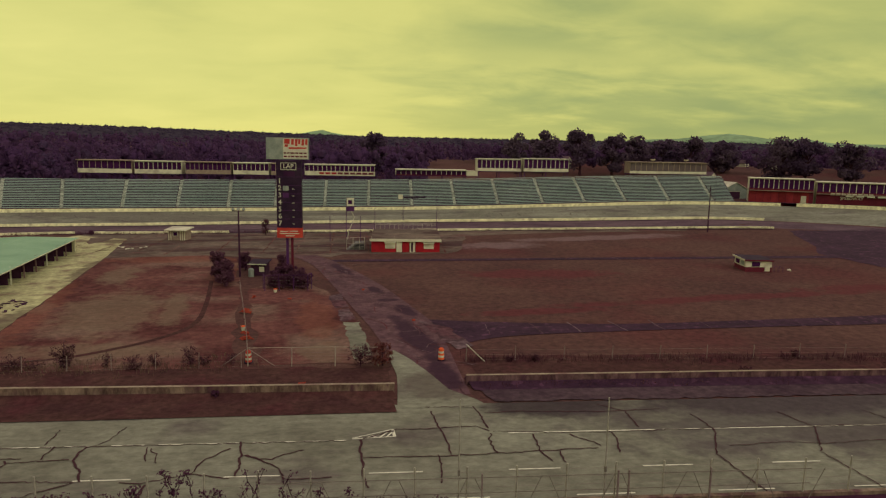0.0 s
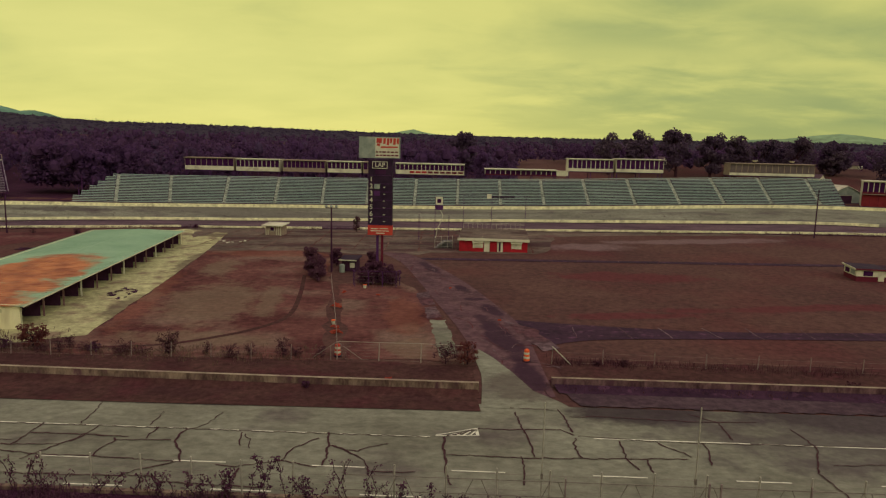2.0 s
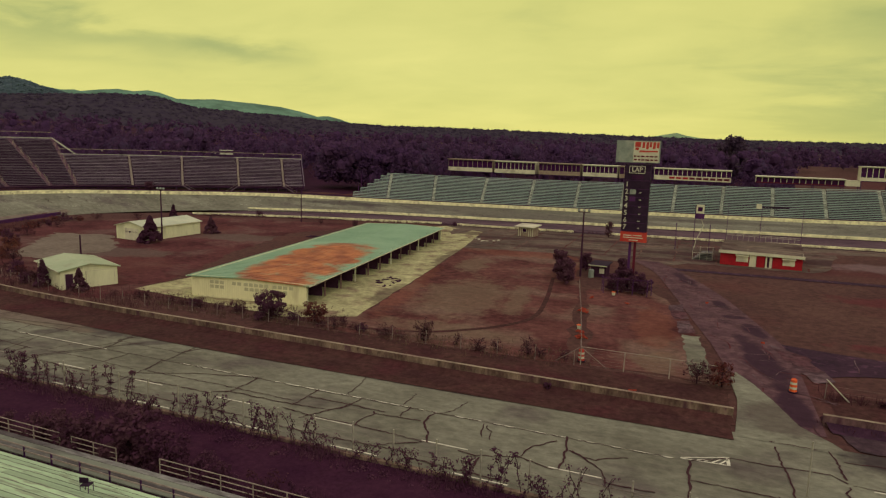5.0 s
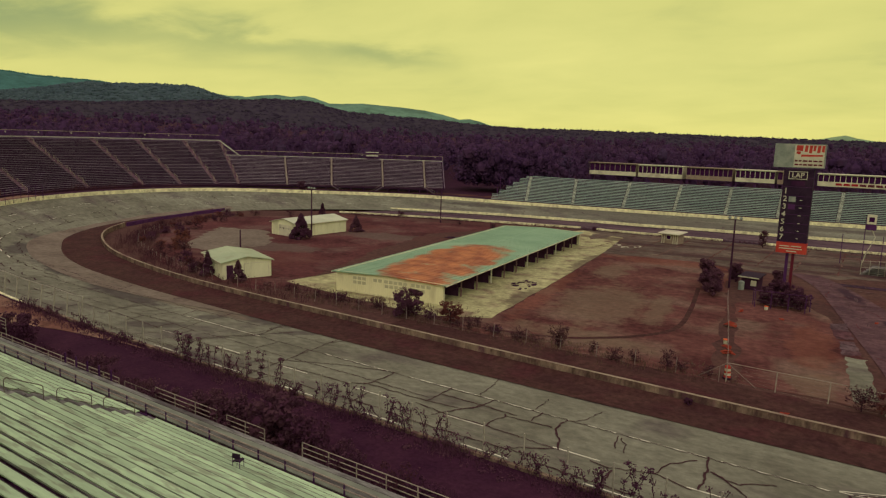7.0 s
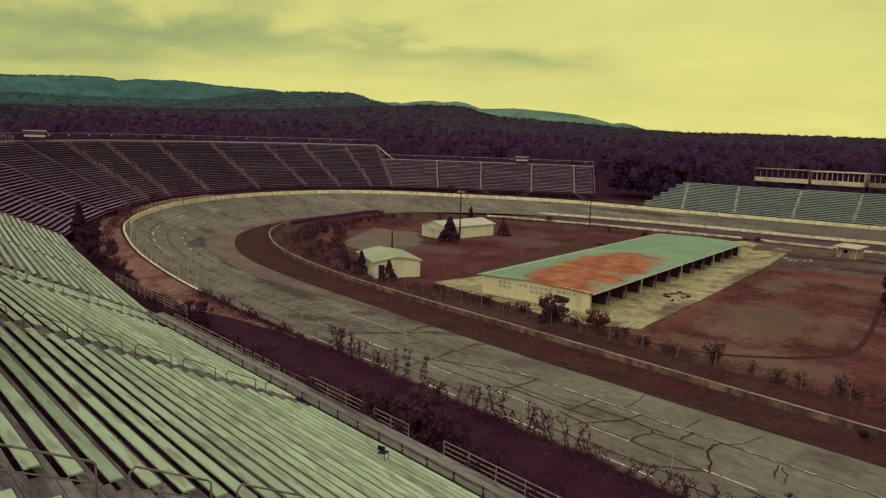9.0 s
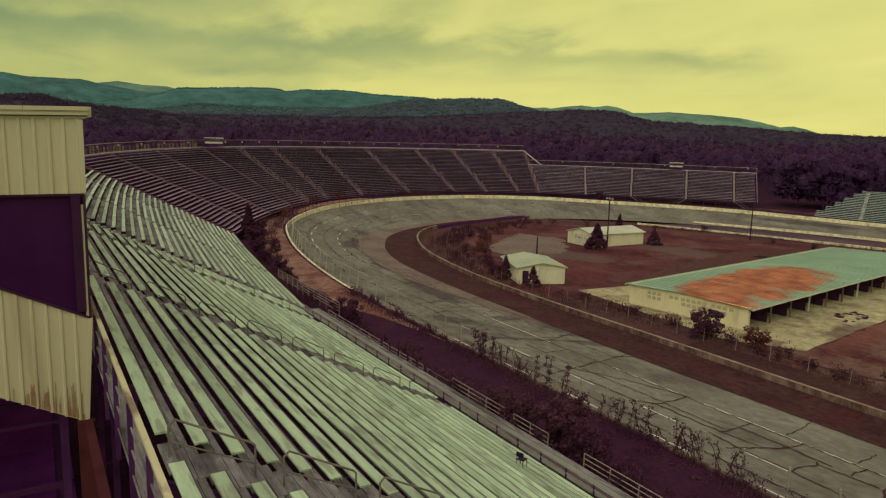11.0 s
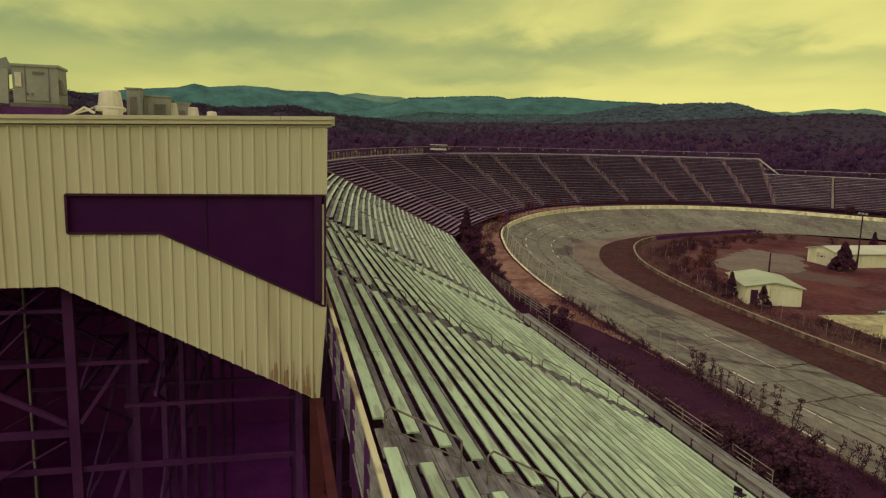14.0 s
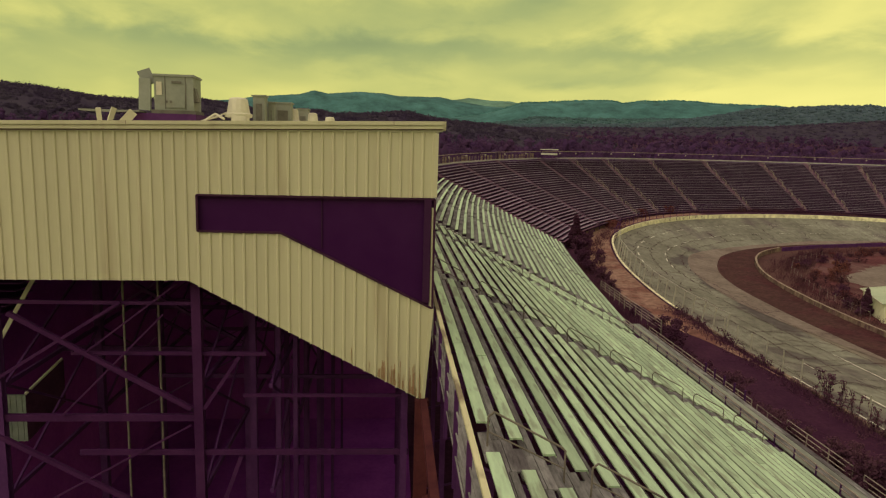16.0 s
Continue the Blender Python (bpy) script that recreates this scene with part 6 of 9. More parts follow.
def press_box():
    g = thing("press_box", "tall cream metal-clad press box with dark stepped side window", "building", pose(0, 0, 0))
    L = 46.0
    back = -13.0
    # side wall: built round the stepped window
    prof = [(1.20, 20.36), (0.98, 12.45), (-5.73, 16.0), (back, 15.95), (back, 20.01)]
    win = [(1.20, 18.45), (1.19, 15.26), (-3.14, 17.41), (-5.43, 17.42), (-5.43, 18.43)]
    th = 0.14
    wall = Shape().prism([(1.20, 20.36), (1.20, 18.45), (-5.43, 18.43), (-5.43, 17.42), (-3.14, 17.41), (1.19, 15.26), (0.98, 12.45), (-5.73, 16.0), (back, 15.95), (back, 20.01)], "x", PX - th, PX)
    w = part("side_wall", wall, M_CREAM, g, "cream ribbed metal siding with rust streaks")
    ribs = Shape()
    ribbed(ribs, prof, PX, hole=win)
    part("siding_ribs", ribs, M_CREAM, w)
    part("window", Shape().prism(win, "x", PX - 0.12, PX - 0.07), M_GLASS, g, "dark stepped window glass")
    fr = Shape()
    for (y1, z1), (y2, z2) in zip(win, win[1:] + win[:1]):
        fr.beam((PX + 0.02, y1, z1), (PX + 0.02, y2, z2), 0.06)
    part("window_frame", fr, M_DARKWOOD, g)
    part("mullion", Shape().beam((PX - 0.05, -2.0, 17.0), (PX - 0.05, -2.0, 18.43), 0.03), M_DARK, g)
    part("mullion", Shape().beam((PX - 0.02, 1.0, 15.45), (PX - 0.02, 1.0, 18.43), 0.2), M_DARK, g)
    rs = random.Random(6)
    for k in range(70):
        y = 0.94 - abs(rs.gauss(0, 0.75))
        zb = 12.45 + (0.98 - y) * 0.529 + 0.03
        w = rs.uniform(0.003, 0.011)
        part("rust_streak", Shape().box(PX - 0.02, PX + 0.003 + k * 0.0004, y - w, y + w, zb, zb + rs.uniform(0.1, 0.25) + abs(rs.gauss(0, 0.42)) * math.exp(-abs(0.9 - y) * 0.6)), M_RUSTY, g)
    # front glazing, back, floor and roof along the length
    part("front_wall", Shape().prism([(1.20, 20.33), (1.20, 18.45), (1.06, 18.45), (1.06, 20.33)], "x", PX - L, PX - th).prism([(1.18, 15.2), (0.98, 12.45), (0.84, 12.45), (1.04, 15.2)], "x", PX - L, PX - th), M_CREAM, g)
    part("front_glass", Shape().prism([(1.20, 18.45), (1.18, 15.2), (1.12, 15.2), (1.14, 18.45)], "x", PX - L, PX - th), M_GLASS, g)
    part("back_wall", Shape().box(PX - L, PX - th, back, back + 0.14, 15.95, 20.33), M_CREAM, g)
    part("far_wall", Shape().prism(prof, "x", PX - L - 0.14, PX - L), M_CREAM, g)
    part("underside", Shape().prism([(0.84, 12.52), (-5.73, 16.02), (back + 0.14, 15.97), (back + 0.14, 16.15), (-5.70, 16.2), (0.84, 12.72)], "x", PX - L, PX - th), M_STEEL, g)
    part("roof", Shape().prism([(back - 0.15, 19.98), (1.36, 20.345), (1.36, 20.42), (back - 0.15, 20.06)], "x", PX - L - 0.2, PX + 0.04), M_WHITE, g, "flat pale roof")
    trim = Shape().prism([(back - 0.15, 20.03), (1.38, 20.42), (1.38, 20.53), (back - 0.15, 20.15)], "x", PX + 0.04, PX + 0.13)
    trim.prism([(back - 0.15, 20.15), (1.38, 20.53), (1.38, 20.63), (back - 0.15, 20.25)], "x", PX + 0.04, PX + 0.17)
    part("fascia", trim, M_CREAM, g, "pale stepped roof edge trim")
    # thin brown strip paints the shadow line below the roof trim
    part("fascia_shade_line", Shape().prism([(back - 0.15, 20.00), (1.36, 20.39), (1.36, 20.415), (back - 0.15, 20.025)], "x", PX + 0.04, PX + 0.06), M_POST, g)
    for y in (-7.2, 0.0):
        z = 20.25 + (y - back + 0.15) * 0.0262
        part("trim_joint", Shape().box(PX + 0.17, PX + 0.174, y - 0.006, y + 0.006, z - 0.10, z + 0.003), M_POST, g)
    part("front_fascia", Shape().box(PX - L, PX + 0.04, 1.38, 1.46, 20.38, 20.63), M_CREAM, g)
    part("corner_trim", Shape().beam((PX + 0.03, 1.20, 18.5), (PX + 0.03, 1.21, 20.3), 0.1), M_CREAM, g)
    part("corner_trim", Shape().beam((PX + 0.03, 0.985, 12.5), (PX + 0.03, 1.185, 15.25), 0.1), M_CREAM, g)
    return g


press_box()


def ribbed_unit(w, d, h, at, label, tilt=0.0):
    g = thing("air_conditioner", label, "air conditioner", at)
    body = Shape().box(-w / 2, w / 2, -d / 2, d / 2, 0.12, h)
    part("body", body, M_UNIT, g)
    part("top", Shape().box(-w / 2 - 0.04, w / 2 + 0.04, -d / 2 - 0.04, d / 2 + 0.04, h, h + 0.07), M_UNIT, g)
    part("base", Shape().box(-w / 2 - 0.08, w / 2 + 0.1, -d / 2 - 0.08, d / 2 + 0.08, 0, 0.12), M_UNITDARK, g)
    for y in (-d * 0.22, d * 0.30):
        part("seam", Shape().box(w / 2, w / 2 + 0.015, y - 0.012, y + 0.012, 0.15, h), M_UNITDARK, g)
    part("panel", Shape().box(w / 2, w / 2 + 0.03, -d * 0.2, d * 0.28, 0.2, h * 0.5), M_UNIT, g)
    part("plate", Shape().box(w / 2 + 0.0, w / 2 + 0.035, -d * 0.44, -d * 0.3, h * 0.5, h * 0.85), M_WHITE, g)
    part("vent", Shape().box(w / 2, w / 2 + 0.03, -d * 0.05, d * 0.2, h * 0.82, h * 0.88), M_UNITDARK, g)
    for y in (-0.13, 0.0):
        part("knob", Shape().box(w / 2 + 0.03, w / 2 + 0.05, y - d * 0.1, y - d * 0.1 + 0.06, 0.35, 0.42), M_UNITDARK, g)
    part("hood", Shape().hexa([(w / 2 - 0.5, d / 2, 0.4), (w / 2 - 0.1, d / 2, 0.4), (w / 2 - 0.1, d / 2 + 0.14, 0.4), (w / 2 - 0.5, d / 2 + 0.14, 0.4), (w / 2 - 0.5, d / 2, 0.85), (w / 2 - 0.1, d / 2, 0.85), (w / 2 - 0.1, d / 2 + 0.02, 0.85), (w / 2 - 0.5, d / 2 + 0.02, 0.85)]), M_UNITDARK, g)
    return g


M_UNIT = mat("grey_sheet_metal", (0.2106, 0.2262, 0.1833), (0.2964, 0.312, 0.2496), scale=1.2, fine=8, rough=0.5, metal=0.2, bump=0.04, stain=(0.1817, 0.1427, 0.11), stain_scale=1.5, stain_amount=0.4)
M_UNITDARK = mat("grey_louvre_metal", (0.11, 0.105, 0.085), (0.19, 0.18, 0.14), scale=2, fine=9, rough=0.6)


def roof_things():
    R = 20.45
    ribbed_unit(1.3, 1.2, 1.18, pose(-23.75, -7.12, R + 0.28, 0, 0, 5), "large grey rooftop air conditioner on a raised curb")
    solid("roof_curb", Shape().box(-24.7, -22.8, -8.5, -6.3, R, R + 0.28), M_STEEL, "dark timber and metal curb under the air conditioner", "curb")
    g = thing("loose_panel", "open metal panels leaning beside the air conditioner", "panel")
    part("panel", Shape().box(-0.035, 0.035, -0.2, 0.2, 0, 1.0), M_UNIT, g, at=pose(-23.1, -7.98, R + 0.38, -4, 3, -12))
    part("panel", Shape().box(-0.03, 0.03, -0.2, 0.2, 0, 0.5), M_UNIT, g, at=pose(-23.2, -7.82, R + 1.2, 22, -14, 25))
    part("panel", Shape().box(-0.02, 0.02, -0.13, 0.13, 0, 0.55), M_WHITE, g, at=pose(-22.3, -8.42, R - 0.1, -42, 18, 10))
    part("panel", Shape().box(-0.02, 0.02, -0.07, 0.07, 0, 0.5), M_WHITE, g, at=pose(-22.0, -8.95, R - 0.12, 6, 8, 30))
    part("panel", Shape().box(-0.02, 0.02, -0.09, 0.09, 0, 0.55), M_WHITE, g, at=pose(-22.3, -8.82, R - 0.12, -14, 12, 60))
    part("panel", Shape().box(-0.4, 0.4, -0.9, 0.9, 0, 0.05), M_UNIT, g, at=pose(-22.9, -8.9, R + 0.30, 0, 0, 3))
    fans = ((-24.0, -5.23, 0.92, 0.40), (-27.0, -3.84, 0.77, 0.24), (-27.0, -3.10, 0.66, 0.22), (-27.0, -2.45, 0.55, 0.22))
    for x, y, s, k in fans:
        f = thing("roof_fan", "white mushroom-shaped roof exhaust fan", "vent", pose(x, y, R - 0.2), "roof fans")
        part("curb", Shape().box(-0.55 * k, 0.55 * k, -0.55 * k, 0.55 * k, 0, 0.5 * s), M_UNITDARK, f)
        part("rim", Shape().lathe([(0.70 * k, 0.46 * s), (1.12 * k, 0.50 * s), (1.14 * k, 0.62 * s), (0.96 * k, 0.66 * s)], (0, 0, 0)), M_WHITE, f)
        part("cap", Shape().lathe([(0.94 * k, 0.64 * s), (0.80 * k, 1.06 * s), (0.74 * k, 1.16 * s), (0.60 * k, 1.20 * s), (0.1 * k, 1.22 * s)], (0, 0, 0)), M_WHITE, f)
    for x, y, w, d, h in ((-25.3, -4.75, 0.5, 0.42, 1.24), (-25.8, -4.42, 0.4, 0.22, 1.05), (-26.6, -4.12, 0.6, 0.58, 1.08), (-28.2, -3.60, 0.5, 0.42, 0.95)):
        f = thing("roof_unit", "small grey condenser unit on the roof", "air conditioner", pose(x, y, R - 0.2), "roof units")
        part("base", Shape().box(-w / 2, -w / 2 + 0.1, -d / 2, d / 2, 0, 0.2).box(w / 2 - 0.1, w / 2, -d / 2, d / 2, 0, 0.2), M_UNITDARK, f)
        part("body", Shape().box(-w / 2, w / 2, -d / 2, d / 2, 0.2, h), M_UNIT, f)
        part("grille", Shape().box(w / 2, w / 2 + 0.02, -d / 2 + 0.1, d / 2 - 0.1, 0.3, h - 0.25), M_UNITDARK, f)
        part("lid", Shape().box(-w / 2 - 0.04, w / 2 + 0.04, -d / 2 - 0.04, d / 2 + 0.04, h, h + 0.05), M_UNIT, f)
    p = thing("roof_pipe", "bent pale pipes lying on the roof", "pipe")
    part("pipe", Shape().pipe([(-23.0, -6.2, R + 0.08), (-23.5, -5.8, R + 0.25), (-24.5, -5.6, R + 0.5), (-24.6, -5.5, R + 0.4)], 0.03), M_WHITE, p)
    part("pipe", Shape().pipe([(-22.2, -5.9, R + 0.06), (-22.4, -5.6, R + 0.3), (-22.3, -5.3, R + 0.15)], 0.04), M_WHITE, p)
    solid("roof_box", Shape().box(-23.4, -22.8, -5.2, -4.75, R, R + 0.28), M_WHITE, "low white vent box on the roof", "vent")


roof_things()


def under_press_box():
    """Steel frame that carries the press box, behind the stand."""
    g = thing("steel_frame", "dark steel frame of posts, beams and braces under the press box", "structure")
    y0 = -5.55
    def col(x, y, w, z1, z0=-0.2, m_=M_STEEL):
        u, t = w / 2, 0.02
        prof = [(-u, -u), (-u + 2 * t, -u), (-u + 2 * t, -t), (u - 2 * t, -t), (u - 2 * t, -u), (u, -u), (u, u), (u - 2 * t, u), (u - 2 * t, t), (-u + 2 * t, t), (-u + 2 * t, u), (-u, u)]
        part("column", Shape().prism([(x + p, y + q) for p, q in prof], "z", z0, z1), m_, g)
    for x in (-20.1, -27.0, -34.0, -41.0):
        front = x > -21
        m_ = M_FRAME if front else M_STEEL
        col(x, -5.68, 0.27, 16.0, m_=m_)
        col(x, -11.4, 0.27, 15.9, m_=M_STEEL)
        for y, w in ((-4.4, 0.2), (-3.6, 0.16), (-3.06, 0.14), (0.45, 0.2)):
            col(x - (1.6 if y < -3 else 0), y, w, 15.2 - (y + 4.4) * 0.53, m_=M_STEEL)

        def bar(y0, z0, y1, z1, w, h=None):
            part("beam", Shape().beam((x, y0, z0), (x, y1, z1), w, h or w), m_, g)
        bar(-9.3, 13.68, -3.7, 13.68, 0.1)
        bar(-13.0, 11.70, -5.8, 11.69, 0.14, 0.2)
        bar(-9.2, 10.60, 0.6, 10.56, 0.1, 0.16)
        bar(-4.4, 12.38, 0.5, 12.38, 0.09)
        bar(-13.0, 15.2, -5.7, 15.2, 0.1)
        for y0, z0, y1, z1, w in ((-10.94, 14.90, -5.88, 12.02, 0.13), (-11.45, 11.2, -7.7, 9.1, 0.13), (-11.42, 12.9, -7.8, 15.25, 0.09), (-5.5, 12.02, -4.45, 13.63, 0.11), (-10.0, 9.2, -5.9, 11.5, 0.05), (-4.95, 9.1, -4.45, 10.5, 0.12), (-9.6, 11.8, -6.6, 14.9, 0.05), (-8.9, 13.7, -6.2, 15.8, 0.05)):
            part("brace", Shape().beam((x + 0.14, y0, z0), (x + 0.14, y1, z1), w), m_, g)
    for y in (-5.68, -11.4, -3.6):
        for z in (9.2, 12.6):
            part("beam", Shape().box(-48, -20.3, y - 0.05, y + 0.05, z - 0.07, z + 0.07), M_STEEL, g)
        for x in (-20.4, -27, -34):
            part("brace", Shape().beam((x, y, 9.2), (x - 6.6, y, 12.6), 0.07), M_STEEL, g)
            part("brace", Shape().beam((x, y, 12.6), (x - 6.6, y, 15.6), 0.07), M_STEEL, g)
            part("brace", Shape().beam((x, y, 12.6), (x - 6.6, y, 9.2), 0.07), M_STEEL, g)
    for y in (-8.2, -7.15):
        part("pipe", Shape().rod((-21.2, y, 0), (-21.2, y, 16.0), 0.035), M_POLE, g, "dull downpipe")
    part("duct", Shape().box(-37, -36, -6.6, -4.6, 14.0, 14.9), M_SIGNGREY, g, "grey duct box under the ceiling")
    part("red_column", Shape().box(-19.6, -19.3, 0.75, 1.15, 0, 12.5), M_REDSTEEL, g, "rust-red steel column")
    part("red_beam", Shape().beam((-19.4, 1.0, 12.4), (-6, 1.0, 12.4), 0.2, 0.3).beam((-19.4, 1.1, 9.4), (2, 1.1, 9.4), 0.2, 0.3), M_REDSTEEL, g)
    st = thing("stair_enclosure", "grey metal-clad stair landing below the press box", "stairs")
    part("panel", Shape().box(-24.1, -24.0, -14.6, -12.75, 9.2, 10.9), M_SIGNGREY, st)
    ribs = Shape()
    for k in range(9):
        ribs.box(-24.0, -23.97, -14.5 + k * 0.2, -14.46 + k * 0.2, 9.2, 10.9)
    part("panel_ribs", ribs, M_SIGNGREY, st)
    part("side_panel", Shape().hexa([(-24.1, -12.75, 9.2), (-24.0, -12.75, 9.2), (-25.4, -12.1, 10.1), (-25.5, -12.1, 10.1), (-24.1, -12.75, 10.9), (-24.0, -12.75, 10.9), (-25.4, -12.1, 11.75), (-25.5, -12.1, 11.75)]), M_DARKWOOD, st)
    part("cap", Shape().beam((-24.0, -12.75, 10.95), (-25.4, -12.1, 11.8), 0.07), M_WHITE, st)
    part("stringer", Shape().beam((-22, -12.9, 12.5), (-22, -11.2, 15.5), 0.06, 0.12), M_WHITE, st)
    for k in range(8):
        part("step", Shape().box(-24.6, -23.2, -13.6 - k * 0.1, -12.9 + k * 0.16, 14.0 + k * 0.26, 14.04 + k * 0.26), M_STEEL, st)


    # added enclosure keeps sky light out; its purple colour stands in for shade
    part_wall = solid("shade_wall", Shape().box(-66, -19.6, -16.2, -16.0, -0.2, 15.9).box(-48.4, -48.2, -16.0, 0.9, -0.2, 15.9), M_SHADE, "added wall keeping light out below the press box, in shade purple", "wall", "structure")
    solid("shade_floor", Shape().box(-48.2, -19.7, -16.0, 1.3, -0.15, -0.05), M_SHADE, "added floor below the press box, with shade purple as its colour", "floor", "structure")
    solid("shade_ceiling", Shape().box(-66, -19.7, -16.0, -13.2, 15.9, 16.0), M_SHADE, "added soffit keeping light out beside the press box floor, in shade purple", "ceiling", "structure")


under_press_box()

# ---- garage in the infield ----


def garage():
    at = pose(-53.35, 66.4, 0.0, 0, 0, 7.6)
    g = thing("garage", "long open-sided garage with a pale green roof rusted orange", "building", at)
    W, L, H, R = 7.85, 60.0, 2.62, 0.20
    end = Shape().prism([(-W, -0.3), (W, -0.3), (W, H), (0, H + R), (-W, H)], "y", -0.12, 0.0)
    e = part("end_wall", end, M_GARWALL, g, "cream corrugated end wall with faded dark letters")
    ribs = Shape()
    x = -W + 0.15
    while x < W:
        zt = H + R * (1 - abs(x) / W) - 0.05
        ribs.box(x - 0.03, x + 0.03, -0.15, -0.12, 0, zt)
        x += 0.3
    part("siding_ribs", ribs, M_GARWALL, e)
    for z, runs in ((2.0, ((-5.2, 3), (-2.1, 2), (-0.5, 5), (3.4, 3), (5.6, 1))), (1.42, ((-5.2, 3), (-0.4, 5), (3.4, 3)))):
        for x0, count in runs:
            for k in range(count):
                xx = x0 + k * 0.70
                part("letter_bar", Shape().box(xx, xx + 0.54, -0.165, -0.155, z - 0.2, z + 0.2), M_FADED, e)
    part("back_wall", Shape().box(-W, -W + 0.12, 0.0, L, -0.3, H), M_GARWALL, g)
    part("far_wall", Shape().prism([(-W, -0.3), (W, -0.3), (W, H), (0, H + R), (-W, H)], "y", L, L + 0.12), M_GARWALL, g)
    for sx in (-1, 1):
        y0 = -0.35
        s = Shape()
        p = [(0, H + R + 0.02), (sx * (W + 0.55), H - 0.06), (sx * (W + 0.55), H - 0.14), (0, H + R - 0.06)]
        s.prism(p, "y", -0.4, L + 0.4)
        rf = part("roof", s, M_RUSTROOF, g)
        seams = Shape()
        for k in range(66):
            y = -0.3 + k * 0.92
            seams.hexa([(0, y, H + R + 0.02), (0, y + 0.05, H + R + 0.02), (sx * (W + 0.55), y + 0.05, H - 0.06), (sx * (W + 0.55), y, H - 0.06), (0, y, H + R + 0.06), (0, y + 0.05, H + R + 0.06), (sx * (W + 0.55), y + 0.05, H - 0.02), (sx * (W + 0.55), y, H - 0.02)])
        part("roof_seams", seams, M_RUSTROOF, rf)
        part("gutter", Shape().box(sx * (W + 0.5), sx * (W + 0.6), -0.42, L + 0.42, H - 0.2, H - 0.06), M_WHITE, g)
    part("ridge", Shape().box(-0.15, 0.15, -0.4, L + 0.4, H + R - 0.02, H + R + 0.05), M_RUSTROOF, g)
    for k in range(13):
        y = 0.3 + k * 4.95
        part("post", Shape().beam((W - 0.1, y, -0.3), (W - 0.1, y, H), 0.16), M_POST if k % 3 else M_WHITE, g)
        part("partition", Shape().box(-W + 0.2, W - 0.5, y - 0.05, y + 0.05, -0.3, H - 0.05), M_DARKWOOD, g)
        part("brace", Shape().beam((W - 0.1, y, H - 0.7), (W - 0.1, y + 0.8, H), 0.08), M_POST, g)
    part("header", Shape().box(W - 0.2, W, 0, L, H - 0.35, H - 0.05), M_DARKWOOD, g)
    part("slab", Shape().box(-W, W, 0, L, -0.3, 0.1), M_PAD, g)


garage()


def gable_shed(name, label, at, W, L, H, R, wall, roof, doors=()):
    """A small metal building: W across the gable (x), L along y, eaves H, ridge R above them."""
    g = thing(name, label, "building", at)
    for y in (0.0, L - 0.1):
        part("gable_wall", Shape().prism([(-W / 2, -0.3), (W / 2, -0.3), (W / 2, H), (0, H + R), (-W / 2, H)], "y", y, y + 0.1), wall, g)
    part("side_wall", Shape().box(-W / 2, -W / 2 + 0.1, 0.1, L - 0.1, -0.3, H), wall, g)
    part("side_wall", Shape().box(W / 2 - 0.1, W / 2, 0.1, L - 0.1, -0.3, H), wall, g)
    for sx in (-1, 1):
        s = Shape().prism([(0, H + R + 0.1), (sx * (W / 2 + 0.3), H + 0.02), (sx * (W / 2 + 0.3), H - 0.08), (0, H + R)], "y", -0.3, L + 0.3)
        part("roof", s, roof, g)
        part("eave_trim", Shape().box(sx * (W / 2 + 0.28), sx * (W / 2 + 0.34), -0.3, L + 0.3, H - 0.12, H + 0.02), M_WHITE, g)
    ribs = Shape()
    x = -W / 2 + 0.2
    while x < W / 2:
        ribs.box(x - 0.02, x + 0.02, -0.03, 0, 0, H + R * (1 - 2 * abs(x) / W) - 0.06)
        x += 0.3
    y = 0.2
    while y < L:
        for sx in (-1, 1):
            ribs.box(sx * W / 2 - (0 if sx > 0 else 0.03), sx * W / 2 + (0.03 if sx > 0 else 0), y - 0.02, y + 0.02, 0, H)
        y += 0.4
    part("siding_ribs", ribs, wall, g)
    for face, a, b, z0, z1, m_ in doors:
        if face == "front":
            part("door", Shape().box(a, b, -0.09, -0.03, z0, z1), m_, g)
            fr = Shape().box(a - 0.08, a, -0.1, -0.02, z0, z1).box(b, b + 0.08, -0.1, -0.02, z0, z1).box(a - 0.08, b + 0.08, -0.1, -0.02, z1, z1 + 0.08)
            part("door_frame", fr, M_WHITE, g)
        else:
            sx = 1 if face == "right" else -1
            part("door", Shape().box(min(sx * W / 2, sx * (W / 2 + 0.08)), max(sx * W / 2, sx * (W / 2 + 0.08)), a, b, z0, z1), m_, g)
    return g


M_SHEDWALL = mat("pale_shed_siding", (0.62, 0.62, 0.40), (0.76, 0.76, 0.50), scale=0.5, fine=5, rough=0.65, stain=(0.36, 0.34, 0.22), stain_scale=0.6, stain_amount=0.4, stretch=(1, 1, 0.3))
M_PALEROOF = mat("pale_olive_metal_roof", (0.34, 0.42, 0.26), (0.46, 0.52, 0.33), scale=0.3, fine=3, rough=0.55, stain=(0.30, 0.29, 0.19), stain_scale=0.5, stain_amount=0.5)
M_SHEDROOF = mat("pale_metal_roof", (0.46, 0.5, 0.36), (0.62, 0.65, 0.46), scale=0.3, fine=3, rough=0.5, metal=0.1)
